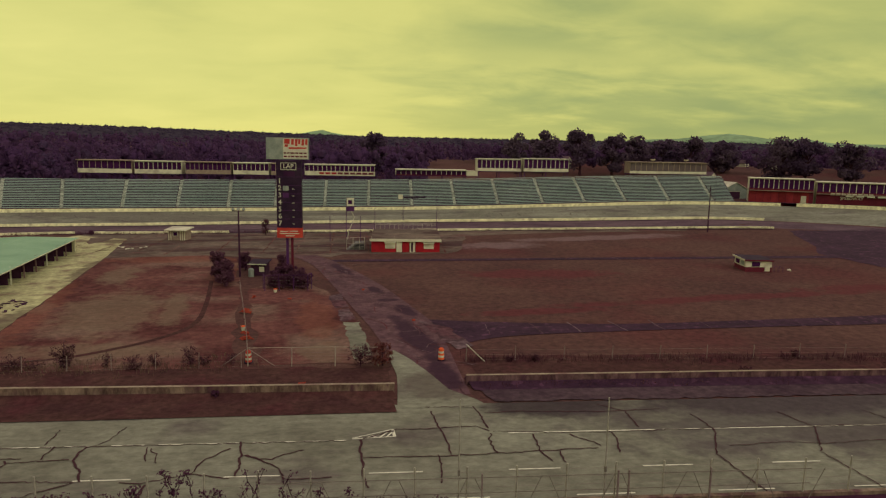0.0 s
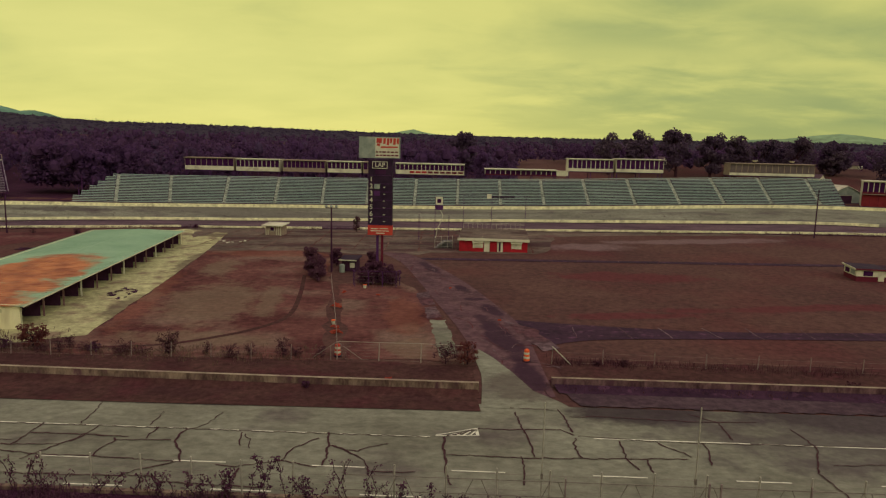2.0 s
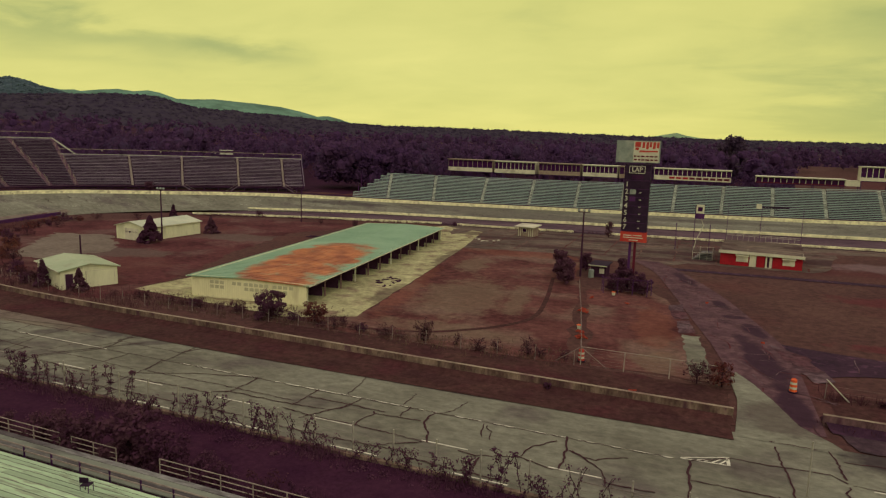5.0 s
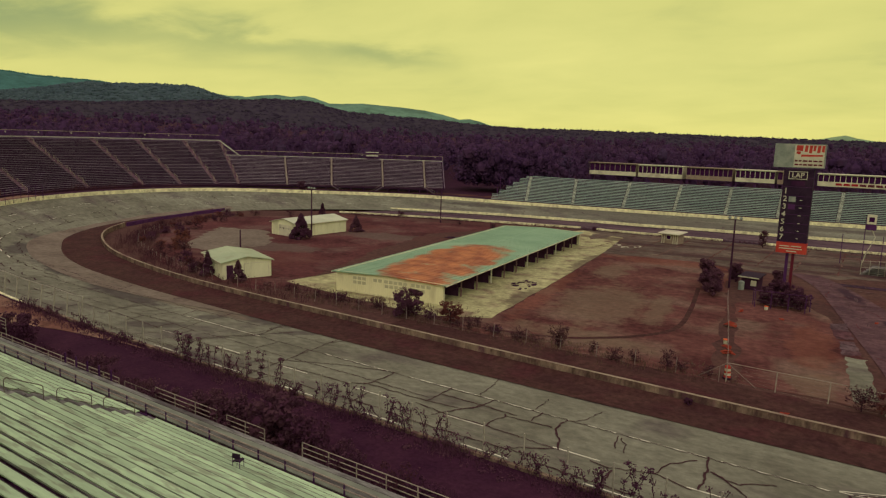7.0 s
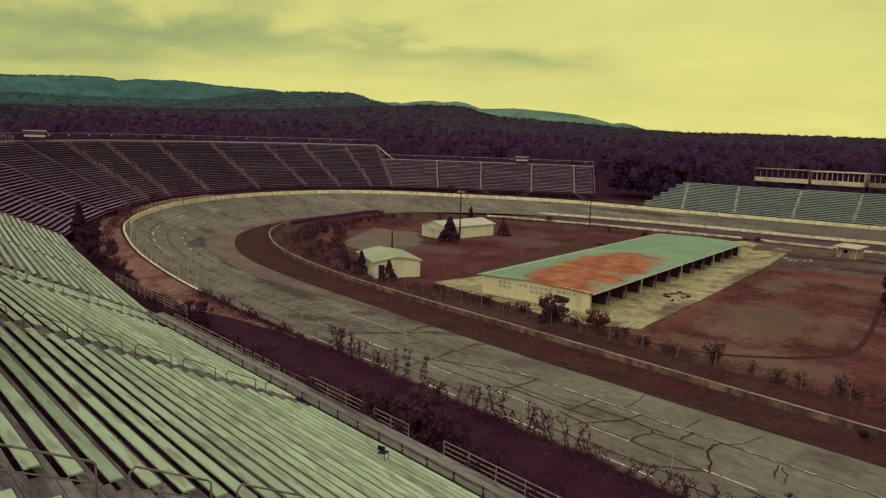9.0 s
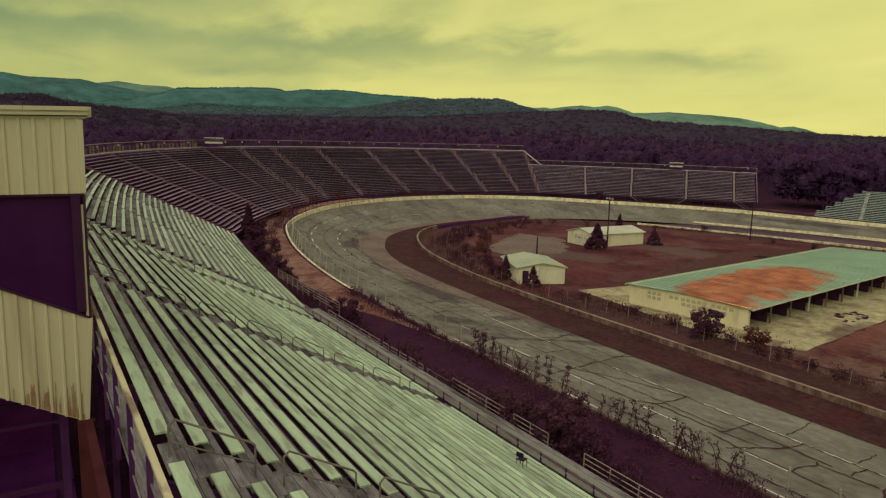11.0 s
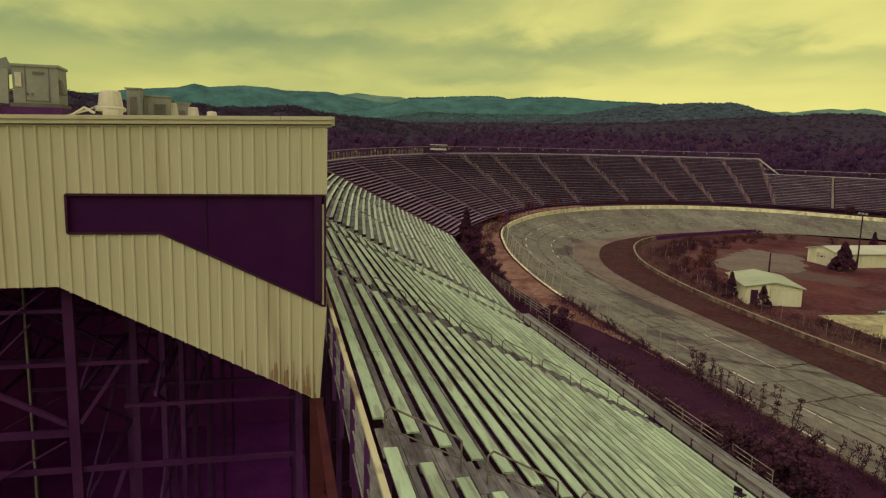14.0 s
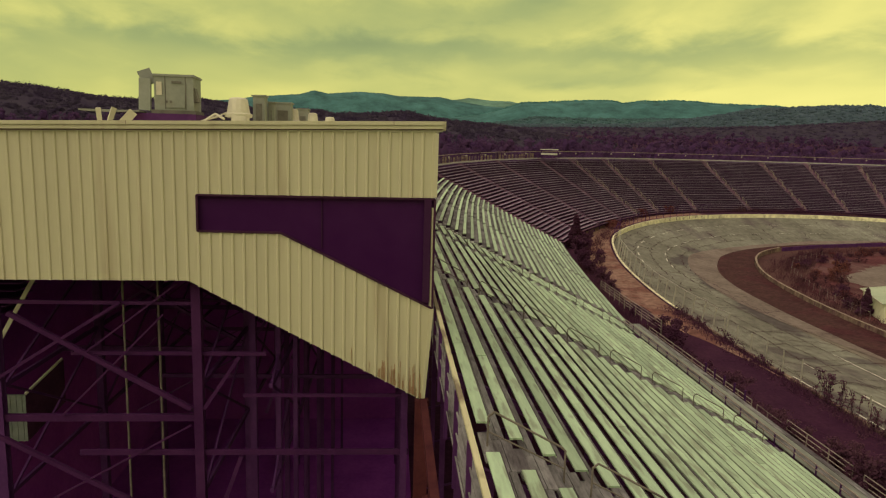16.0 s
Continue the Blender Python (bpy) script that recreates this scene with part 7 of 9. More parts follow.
gable_shed("shed", "white metal shed with a panelled garage door and pale roof", pose(-102.8, 94.6, 0, 0, 0, -2), 7.6, 13.6, 2.55, 0.85, M_SHEDWALL, M_SHEDROOF,
           [("front", -1.4, 1.9, 0, 2.1, M_WHITE), ("front", -1.2, -0.7, 1.35, 1.65, M_GLASS), ("front", -0.4, 0.1, 1.35, 1.65, M_GLASS), ("front", 0.4, 0.9, 1.35, 1.65, M_GLASS), ("front", 1.2, 1.7, 1.35, 1.65, M_GLASS)])
gable_shed("shed", "pale green-white metal shed with garage door beside bushes", pose(-75.4, 62.5, 0, 0, 0, 68), 6.9, 9.5, 2.45, 0.6, M_SHEDWALL, M_PALEROOF,
           [("front", -0.4, 3.0, 0, 2.1, M_SHEDWALL), ("front", -2.9, -2.0, 0, 2.0, M_DARKWOOD)])


def red_building():
    zg = ground_z(5.3, 123.6) - 0.05
    g = thing("red_building", "low red flat-roofed infield building with white doors and shutters", "building", pose(5.27, 123.6, zg, 0, 0, -2.6))
    W, D, H = 6.2, 15.5, 2.35
    for b in ((-W, W, 0, 0.2), (-W, -W + 0.2, 0.2, D), (W - 0.2, W, 0.2, D), (-W + 0.2, W - 0.2, D - 0.2, D)):
        part("wall", Shape().box(*b, -0.3, H), M_RED, g)
    bricks = Shape()
    for k in range(10):
        bricks.box(-W - 0.005, W + 0.005, -0.012, 0, 0.05 + k * 0.22, 0.08 + k * 0.22)
    part("courses", bricks, M_RED, g)
    part("roof", Shape().box(-W - 0.25, W + 0.25, -0.35, D + 0.1, H, H + 0.12), M_OLDPAD, g, "stained flat roof deck with pale gravel streaks")
    part("fascia", Shape().box(-W - 0.3, W + 0.3, -0.45, -0.35, H - 0.28, H + 0.2), M_WHITE, g, "white roof edge board")
    for x0, x1 in ((-3.7, -1.85), (3.3, 5.1)):
        part("shutter", Shape().box(x0, x1, -0.10, -0.02, 0.75, 1.85), M_WHITE, g)
        part("shutter_hood", Shape().hexa([(x0 - 0.1, -0.45, 1.75), (x1 + 0.1, -0.45, 1.75), (x1 + 0.1, 0, 1.98), (x0 - 0.1, 0, 1.98), (x0 - 0.1, -0.45, 1.80), (x1 + 0.1, -0.45, 1.80), (x1 + 0.1, 0, 2.05), (x0 - 0.1, 0, 2.05)]), M_WHITE, g)
    for x0 in (-1.65, 0.75):
        d = part("door", Shape().box(x0, x0 + 1.0, -0.07, -0.01, 0, 2.0), M_WHITE, g)
        part("door_frame", Shape().box(x0 - 0.08, x0, -0.09, 0.0, 0, 2.08).box(x0 + 1.0, x0 + 1.08, -0.09, 0.0, 0, 2.08), M_MAROON, d)
    part("panel", Shape().box(1.0, 1.35, -0.09, -0.07, 0.2, 1.9), M_DARKWOOD, g)
    # rails and a light frame on the roof
    for x in (-W, -W / 3, W / 3, W):
        part("roof_post", Shape().rod((x, 0.2, H + 0.1), (x, 0.2, H + 0.5), 0.03), M_GALV, g)
    for z in (1.0, 1.25):
        part("roof_rail", Shape().rod((-W, D - 0.2, H + z), (W, D - 0.2, H + z), 0.035), M_GALV, g)
    for k in range(14):
        x = -W + k * 2 * W / 13
        part("roof_post", Shape().rod((x, D - 0.2, H + 0.1), (x, D - 0.2, H + 1.25), 0.03), M_GALV, g)
    for x in (-W - 0.1, -0.6, W):
        part("mast", Shape().rod((x, D - 0.6, H), (x, D - 0.6, 9.2), 0.05, 0.04), M_STEEL, g)
    part("wire", Shape().rod((-W, D - 0.6, 9.1), (W, D - 0.6, 9.2), 0.02), M_STEEL, g)
    b = Shape()
    rnd = random.Random(4)
    for k in range(9):
        x = -0.6 + k * 0.5
        b.face((x, D - 0.62, 9.15), (x + 0.5, D - 0.62, 9.15), (x + 0.45, D - 0.66, 8.75 + rnd.uniform(-0.2, 0.2)), (x + 0.05, D - 0.66, 8.8))
    part("banner", b, M_BOARD, g, "tattered dark banner")
    part("cab", Shape().box(-1.6, -0.7, D - 1.0, D - 0.4, 8.6, 9.5), M_WHITE, g)
    k = thing("stacked_stairs", "pile of grey metal steps and rails beside the red building", "steps", pose(-3.7, 128.0, ground_z(-3.7, 128)))
    for i in range(5):
        part("step", Shape().box(-1.8 + i * 0.35, 1.4, -1.2, 1.2, i * 0.3, i * 0.3 + 0.08), M_FOOT, k)
    for x in (-1.8, -0.6, 0.6, 1.5):
        part("post", Shape().rod((x, -1.2, 0), (x, -1.2, 2.4), 0.04), M_GALV, k)
    part("rail", Shape().rod((-1.8, -1.2, 2.2), (1.6, -1.2, 2.4), 0.035).rod((-1.8, -1.2, 1.2), (1.6, -1.2, 1.3), 0.03), M_GALV, k)


red_building()


def hut():
    zg = ground_z(60.5, 105)
    g = thing("hut", "small white and red infield hut with a dark flat roof", "building", pose(59.0, 103.5, zg, 0, 0, -7))
    W, D, H = 4.2, 4.4, 1.8
    part("lower_wall", Shape().box(0, W, 0, D, -0.3, 0.75), M_MAROON, g)
    part("upper_wall", Shape().box(0, W, 0, D, 0.75, H), M_WHITE, g)
    part("window", Shape().box(1.0, 2.3, -0.05, 0.02, 0.85, 1.6), M_GLASS, g)
    part("window", Shape().box(-0.05, 0.02, 2.4, 3.9, 0.9, 1.6), M_GLASS, g)
    part("window", Shape().box(-0.05, 0.02, 0.5, 1.9, 0.9, 1.6), M_SIGNGREY, g)
    part("door", Shape().box(3.1, 3.9, -0.05, 0.02, 0.1, 1.7), M_WHITE, g)
    part("roof", Shape().hexa([(-0.25, -0.25, H), (W + 0.2, -0.2, H - 0.05), (W + 0.2, D + 0.3, H + 0.05), (-0.25, D + 0.3, H + 0.15), (-0.25, -0.25, H + 0.15), (W + 0.2, -0.2, H + 0.1), (W + 0.2, D + 0.3, H + 0.2), (-0.25, D + 0.3, H + 0.3)]), M_BOARD, g, "dark worn roof felt")
    part("fascia", Shape().beam((-0.28, -0.25, H + 0.07), (-0.28, D + 0.3, H + 0.22), 0.06, 0.24), M_WHITE, g)
    part("fascia_front", Shape().beam((-0.25, -0.28, H + 0.05), (W + 0.2, -0.23, H + 0.02), 0.06, 0.2), M_MAROON, g)
    for x in (4.7, 5.5):
        part("rail", Shape().pipe([(x, 0.2, 0), (x, 0.2, 0.9), (x + 0.6, 0.2, 0.8), (x + 0.6, 0.2, 0)], 0.03), M_STEEL, g)
    solid("rock", Shape().lathe([(0.3, 0), (0.34, 0.12), (0.22, 0.28), (0.05, 0.32)], (0, 0, 0), 7), M_WHITE, "pale stone on the grass beside the hut", "stone", at=pose(66.8, 104.0, ground_z(66.8, 104)))


hut()


def booth():
    zg = ground_z(-39.8, 140.4)
    g = thing("booth", "small brick pit booth with a pale overhanging roof", "building", pose(-39.9, 141.0, zg, 0, 0, -10))
    part("wall", Shape().box(-1.75, 1.75, 0, 2.6, -0.3, 2.0), M_POST2, g)
    part("roof", Shape().hexa([(-2.3, -0.7, 2.0), (2.25, -0.7, 2.0), (2.25, 3.1, 2.32), (-2.3, 3.1, 2.32), (-2.3, -0.7, 2.16), (2.25, -0.7, 2.16), (2.25, 3.1, 2.48), (-2.3, 3.1, 2.48)]), M_WHITE, g)
    w = part("window", Shape().box(-0.7, 0.2, -0.04, 0.02, 0.95, 1.7), M_GLASS, g)
    part("window_frame", Shape().box(-0.79, -0.7, -0.06, 0, 0.87, 1.78).box(0.2, 0.29, -0.06, 0, 0.87, 1.78).box(-0.7, 0.2, -0.06, 0, 0.87, 0.95).box(-0.7, 0.2, -0.06, 0, 1.7, 1.78), M_WHITE, w)
    for x in (-1.66, -1.2, 0.75, 1.2, 1.62):
        part("pilaster", Shape().box(x - 0.07, x + 0.07, -0.05, 0, -0.3, 2.0), M_WHITE, g)
    c = Shape()
    for k in range(9):
        c.box(-1.76, 1.76, -0.012, 0, 0.1 + k * 0.21, 0.13 + k * 0.21)
    part("courses", c, M_POST, g)


booth()

# ---- suites behind the back stand ----


def suite(label, x0, x1, y, z0, z1, wall, bays, sill=0.35, roof_over=0.6, depth=5.0, legs=True, at=None, trim=M_WHITE, group="back suites", glass=None):
    """A glazed viewing box on legs: sill wall, row of windows between mullions, flat roof."""
    c, w, h = (x0 + x1) / 2, (x1 - x0) / 2, z1 - z0
    g = thing("suite", label, "viewing box", at if at is not None else pose(c, y, z0), group)
    zs = h * sill
    part("sill_wall", Shape().box(-w, w, 0, 0.15, 0, zs), wall, g)
    part("end_wall", Shape().box(-w, -w + 0.15, 0.15, depth, 0, h), trim, g)
    part("end_wall", Shape().box(w - 0.15, w, 0.15, depth, 0, h), trim, g)
    part("back_wall", Shape().box(-w + 0.15, w - 0.15, depth - 0.15, depth, 0, h), M_DARKWOOD, g)
    part("floor", Shape().box(-w, w, 0.15, depth, -0.2, 0.0), M_STEEL, g)
    part("roof", Shape().box(-w - 0.2, w + 0.2, -roof_over, depth + 0.2, h, h + 0.16), trim, g)
    step = 2 * w / bays
    for k in range(bays):
        a = -w + k * step
        part("window", Shape().box(a + 0.08, a + step - 0.08, 0.05, 0.1, zs, h - 0.15), glass or M_GLASS, g)
    for k in range(bays + 1):
        a = -w + k * step
        part("mullion", Shape().box(a - 0.08 if k else a, a + 0.08 if k < bays else a, 0.0, 0.15, zs, h), trim, g)
    part("head", Shape().box(-w, w, -0.02, 0.15, h - 0.18, h), trim, g)
    if legs:
        for k in range(max(2, bays // 4) + 1):
            a = -w + 0.3 + k * (2 * w - 0.6) / max(2, bays // 4)
            part("leg", Shape().beam((a, 0.4, -9), (a, 0.4, -0.2), 0.22), M_STEEL, g)
            part("leg", Shape().beam((a, depth - 0.4, -9), (a, depth - 0.4, -0.2), 0.22), M_STEEL, g)
    return g


SY = 211.0
suite("old grey-brown viewing box with a row of dark windows", -87, -71.8, SY, 10.35, 14.0, M_WHITE, 9, sill=0.34, trim=M_POST2)
suite("pale viewing box with dark windows above the back stand", -71, -57.6, SY, 10.3, 13.9, M_WHITE, 10, trim=M_WHITE)
suite("weathered brown viewing box with stained sill", -56.4, -43.4, SY, 10.4, 13.85, M_POST2, 10, trim=M_POST2)
suite("pale viewing box with dark windows above the back stand", -42.6, -32.2, SY, 10.45, 13.8, M_WHITE, 8, trim=M_WHITE)
suite("narrow brown viewing box beside the pale ones", -31.6, -28.8, SY, 10.4, 13.8, M_POST2, 2, trim=M_POST2)
big = suite("long viewing box with red and white lettered sill", -21.6, -0.6, SY, 10.5, 13.7, M_WHITE, 16, sill=0.40, trim=M_WHITE)
for k in range(9):
    part("sign_bar", Shape().box(-6.2 + k * 1.85, -4.7 + k * 1.85, -0.05, -0.01, 0.35, 0.95), M_RED if k < 3 else M_MAROON, big)
suite("low box with red posts under a white roof edge", 5.8, 27.5, SY, 10.9, 12.6, M_MAROON, 14, sill=0.15, roof_over=1.0, trim=M_WHITE)
solid("box_store", Shape().box(27.6, 31.0, SY, SY + 4, 11.0, 12.4).box(27.5, 31.1, SY - 0.1, SY + 4.1, 12.4, 12.5), M_WHITE, "small pale store room beside the low box", "building")
suite("white viewing box with tall dark windows on legs", 30.9, 44.6, SY, 12.55, 16.2, M_WHITE, 10, sill=0.25, trim=M_WHITE)
suite("white viewing box with tall dark windows on legs", 45.4, 59.6, SY, 12.6, 16.5, M_WHITE, 10, sill=0.25, trim=M_WHITE)
suite("wide glazed viewing box with pale sill", 79.4, 104.6, SY, 12.5, 16.0, M_WHITE, 14, sill=0.22, trim=M_POST2, glass=M_PALEGLASS)
for x in (87.5, 98.5):
    d = thing("satellite_dish", "small white roof dish on the viewing box", "dish", pose(x, SY + 2, 16.15))
    part("dish", Shape().lathe([(0.1, 0.3), (0.6, 0.5), (0.9, 0.9)], (0, 0, 0), 10), M_WHITE, d)
    part("stand", Shape().rod((0, 0, 0), (0, 0, 0.5), 0.06), M_STEEL, d)


def field_z(az, r):
    """Height of the sloping field behind the far stand."""
    t = smooth01((r - 280) / 110)
    inner = -280 * math.sin(radians(az)), 280 * math.cos(radians(az))
    return ground_z(*inner) * (1 - t) + (20 - 390 * math.tan(radians(1.12))) * t


def field():
    lines = [[(-r * math.sin(radians(az)), r * math.cos(radians(az)), field_z(az, r)) for az in range(-44, -3)] for r in range(280, 393, 14)]
    v = [p for line in lines for p in line]
    n = len(lines[0])
    f = [(i * n + k, i * n + k + 1, (i + 1) * n + k + 1, (i + 1) * n + k) for i in range(len(lines) - 1) for k in range(n - 1)]
    me = bpy.data.meshes.new("field")
    me.from_pydata(v, [], f)
    me.materials.append(M_GRASS)
    me.polygons.foreach_set("use_smooth", [True] * len(f))
    tagged(new("field", me), "sloping dry meadow behind the far stand", "field", kind="structure")


field()


def far_house(az, r, w, h, label):
    """A small white gabled house in the fields behind the stand."""
    x, y = -r * math.sin(radians(az)), r * math.cos(radians(az))
    g = thing("house", label, "house", pose(x, y, field_z(az, r) - 0.3, 0, 0, az + 62), "far houses")
    part("wall", Shape().prism([(-w, 0), (w, 0), (w, h), (0, h + w * 0.75), (-w, h)], "y", 0, w * 2.6), M_WHITE, g)
    for sx in (-1, 1):
        part("roof", Shape().prism([(0, h + w * 0.75 + 0.15), (sx * (w + 0.4), h - 0.2), (sx * (w + 0.4), h - 0.35), (0, h + w * 0.75)], "y", -0.3, w * 2.6 + 0.3), M_PITROAD, g)
    for z in (1.2, 4.0):
        if z + 1.4 < h:
            for xx in (-w * 0.5, w * 0.5):
                part("window", Shape().box(xx - 0.45, xx + 0.45, -0.05, 0.02, z, z + 1.3), M_GLASS, g)


far_house(-15.8, 352, 2.4, 4.4, "white gabled farmhouse in the field behind the stand")
far_house(-26.9, 325, 1.9, 2.8, "small white house among the trees")
far_house(-31.4, 372, 2.0, 2.6, "low white house at the edge of the field")
far_house(-29.2, 384, 1.8, 2.2, "low white house at the edge of the field")


def red_suites():
    """Two-storey maroon viewing building beside the far turn."""
    for (xa, ya), (xb, yb), z0, z1, bays, label in (((109.3, 193.4), (124.8, 186.1), 5.2, 12.3, 13, "maroon two-storey viewing building with a white band of windows"),
                                                    ((125.4, 185.8), (151.8, 172.3), 5.0, 11.7, 18, "long maroon viewing building with faded white lettering")):
        ang = math.degrees(math.atan2(yb - ya, xb - xa))
        w = math.hypot(xb - xa, yb - ya) / 2
        g = suite(label, -w, w, 0, z0, z1, M_MAROON, bays, sill=0.60, roof_over=0.5, depth=6, legs=False, at=pose((xa + xb) / 2, (ya + yb) / 2, z0, 0, 0, ang), group="maroon suites")
        part("balcony", Shape().box(-w, w, -0.8, 0, (z1 - z0) * 0.5, (z1 - z0) * 0.5 + 0.15), M_POST2, g)
        for k in range(int(w)):
            part("board", Shape().box(-w + k * 2 + 0.05, -w + k * 2 + 1.95, -0.03, -0.005, -1.5, (z1 - z0) * 0.48), M_MAROON if bays == 18 else M_REDBOARD, g)
        if bays == 18:
            for k in range(8):
                part("sign_bar", Shape().box(-11.2 + k * 1.35, -10.1 + k * 1.35, -0.06, -0.03, 3.1, 3.75), M_SIGNWHITE, g)
            lettering("SPEEDWAY", 1.15, g, pose(-5.9, -0.08, 2.35, 90), M_SIGNWHITE)
            for k in range(5):
                part("sign_bar", Shape().box(-7.5 + k * 2.6, -5.6 + k * 2.6, -0.84, -0.8, (z1 - z0) * 0.5 - 0.5, (z1 - z0) * 0.5 - 0.05), M_SIGNWHITE, g)
        else:
            part("door", Shape().box(w - 3.2, w - 1.8, -0.06, 0, 0, 2.4), M_SIGNWHITE, g)
    gable_shed("shed", "grey shed with a pale metal roof beside the far stand", pose(111, 204, 5.2, 0, 0, 8), 8.2, 9, 3.2, 2.0, M_SIGNGREY, M_WHITE, [("front", -2.2, 1.6, 0, 2.4, M_DARKWOOD)])


red_suites()

# ---- poles ----


def light_pole(x, y, h, label="dark wooden lighting pole with lamps at its top", lamps=True):
    g = thing("light_pole", label, "pole", pose(x, y, ground_z(x, y)), "lighting poles")
    part("shaft", Shape().rod((0, 0, -0.5), (0, 0, h), 0.16, 0.10, 8), M_DARKWOOD, g)
    if lamps:
        part("crossarm", Shape().beam((-0.9, 0, h - 0.2), (0.9, 0, h - 0.2), 0.1), M_DARKWOOD, g)
        for a in (-0.75, 0.0, 0.75):
            part("lamp", Shape().lathe([(0.1, 0.0), (0.26, 0.12), (0.2, 0.3), (0.06, 0.42)], (a, 0, h - 0.15), 8), M_SIGNGREY, g)


light_pole(73.9, 146.5, 10.3, lamps=False)
light_pole(-20.1, 102.3, 10.0)
light_pole(-98.6, 98.0, 9.6)
light_pole(-93.2, 135.7, 8.2, lamps=False)
light_pole(-92.5, 75.3, 4.0, lamps=False)
g = thing("scaffold", "leaning pit scaffold with a white box and cables", "scaffold", pose(-6.0, 137, ground_z(-6, 137)), "")
for x in (-3.2, 0, 2.8):
    part("post", Shape().rod((x, 0, 0), (x, 0, 8.6 if x == 0 else 5.2), 0.06), M_STEEL, g)
part("box", Shape().box(0.1, 1.5, -0.4, 0.4, 7.2, 8.8), M_WHITE, g)
part("screen", Shape().box(0.4, 1.2, -0.43, -0.4, 7.6, 8.4), M_GLASS, g)
part("cage", Shape().box(0.0, 1.6, -0.5, 0.5, 6.2, 7.1), M_STEEL, g)
part("cable", Shape().pipe([(1.0, 0, 6.2), (1.6, 0, 5.0), (1.1, 0, 3.6), (0.5, 0, 2.2), (0.2, 0, 0.5)], 0.07), M_SIGNWHITE, g)

# small dark pump house by the lot
zc = ground_z(-18, 104)
g = thing("pump_house", "small dark shed with a white roof edge beside bushes", "shed", pose(-17.6, 103.0, zc, 0, 0, -6))
part("wall", Shape().box(-1.1, 1.1, 0, 2.4, -0.3, 1.8), M_DARKWOOD, g)
part("roof", Shape().hexa([(-1.4, -0.5, 1.75), (1.4, -0.5, 1.75), (1.4, 2.8, 2.0), (-1.4, 2.8, 2.0), (-1.4, -0.5, 1.87), (1.4, -0.5, 1.87), (1.4, 2.8, 2.12), (-1.4, 2.8, 2.12)]), M_BOARD, g)
part("roof_edge", Shape().box(-1.4, 1.4, -0.56, -0.5, 1.73, 1.89), M_WHITE, g)
part("notice", Shape().box(0.2, 0.95, -0.05, 0.0, 0.6, 1.35), M_WHITE, g)
part("tank", Shape().lathe([(0.42, 0), (0.42, 1.1), (0.25, 1.25)], (-0.8, -0.8, 0), 10), M_SIGNGREY, g)

# ---- fences ----
M_WIRE = mat("rusty_wire", (0.18, 0.1215, 0.1215), (0.306, 0.252, 0.207), scale=3, fine=20, rough=0.7)


def fence(label, pts, h, step, top=True, wires=3, r=0.035, lean=0.0, group="", name="wire_fence", gz=None, mat_=None):
    """Posts with rails or wires strung between them."""
    g = thing(name, label, "fence", None, group)
    posts = []
    rnd = random.Random(int(abs(pts[0][0]) * 13 + h * 7))
    for (x1, y1), (x2, y2) in zip(pts[:-1], pts[1:]):
        n = max(1, round(math.hypot(x2 - x1, y2 - y1) / step))
        posts += [(x1 + (x2 - x1) * k / n, y1 + (y2 - y1) * k / n) for k in range(n)]
    posts.append(pts[-1])
    tops = []
    for x, y in posts:
        z = gz(x, y) if gz else float(twist(x, y))
        t = Vector((x + rnd.uniform(-0.05, 0.05), y + rnd.uniform(-0.05, 0.05) + lean, z + h + rnd.uniform(-0.06, 0.06)))
        part("post", Shape().rod((x, y, z - 0.3), t, r * 1.3, n=6), mat_ or M_GALV, g)
        tops.append((Vector((x, y, z)), t))
    if top:
        for (_, a), (_, b) in zip(tops[:-1], tops[1:]):
            part("top_rail", Shape().rod(a, b, r * 0.8, n=5), mat_ or M_GALV, g)
    if wires:
        s = Shape()
        for (p, a), (q, b) in zip(tops[:-1], tops[1:]):
            for k in range(wires):
                t = (k + 0.3) / wires
                s.rod(p.lerp(a, t), q.lerp(b, t), 0.006, n=4, caps=False)
        tagged(part("wire_mesh", s, M_WIRE, g), kind="stuff")
    return g


def front_z(x, y):
    return 1.0


fence("catch fence of grey posts and wires on the outer wall, overgrown", [(62, 34.0), (-66, 34.0)], 2.2, 2.75, False, 5, 0.040, 0.0, "", "catch_fence", front_z)
fence("catch fence of pale posts on the outer wall of the turn", [(-66, 34.1), (-80, 34.4), (-92, 35.0), (-104, 36.6), (-114, 38.6), (-124, 42)], 2.6, 2.9, True, 4, 0.055, 0.35, "", "catch_fence", lambda x, y: 1.1 + max(0, -x - 80) * 0.035)
fence("tall dark fence behind the wall of the turn", [(-124, 41.2), (-135, 46), (-147, 56.5), (-158, 75)], 2.6, 2.4, True, 3, 0.04, 0.0, "", "catch_fence", lambda x, y: 2.9 + max(0, -x - 124) * 0.06, M_STEEL)
for x in (4.4, 12.4):
    g = thing("tall_post", "tall thin pale flag post on the outer wall", "post", pose(x, 34.0, 1.0), "tall posts")
    part("post", Shape().rod((0, 0, 0), (0, 0, 5.9), 0.045, 0.035), M_GALV, g)
    part("clamp", Shape().box(-0.06, 0.06, -0.06, 0.06, 1.7, 2.0), M_POLE, g)
# flag stand truss at the outer wall
g = thing("gantry", "low pipe gantry with braces on the outer wall", "gantry")
for z in (2.75, 1.9):
    part("chord", Shape().rod((-6, 33.6, z), (24, 33.6, z), 0.026), M_POLE, g)
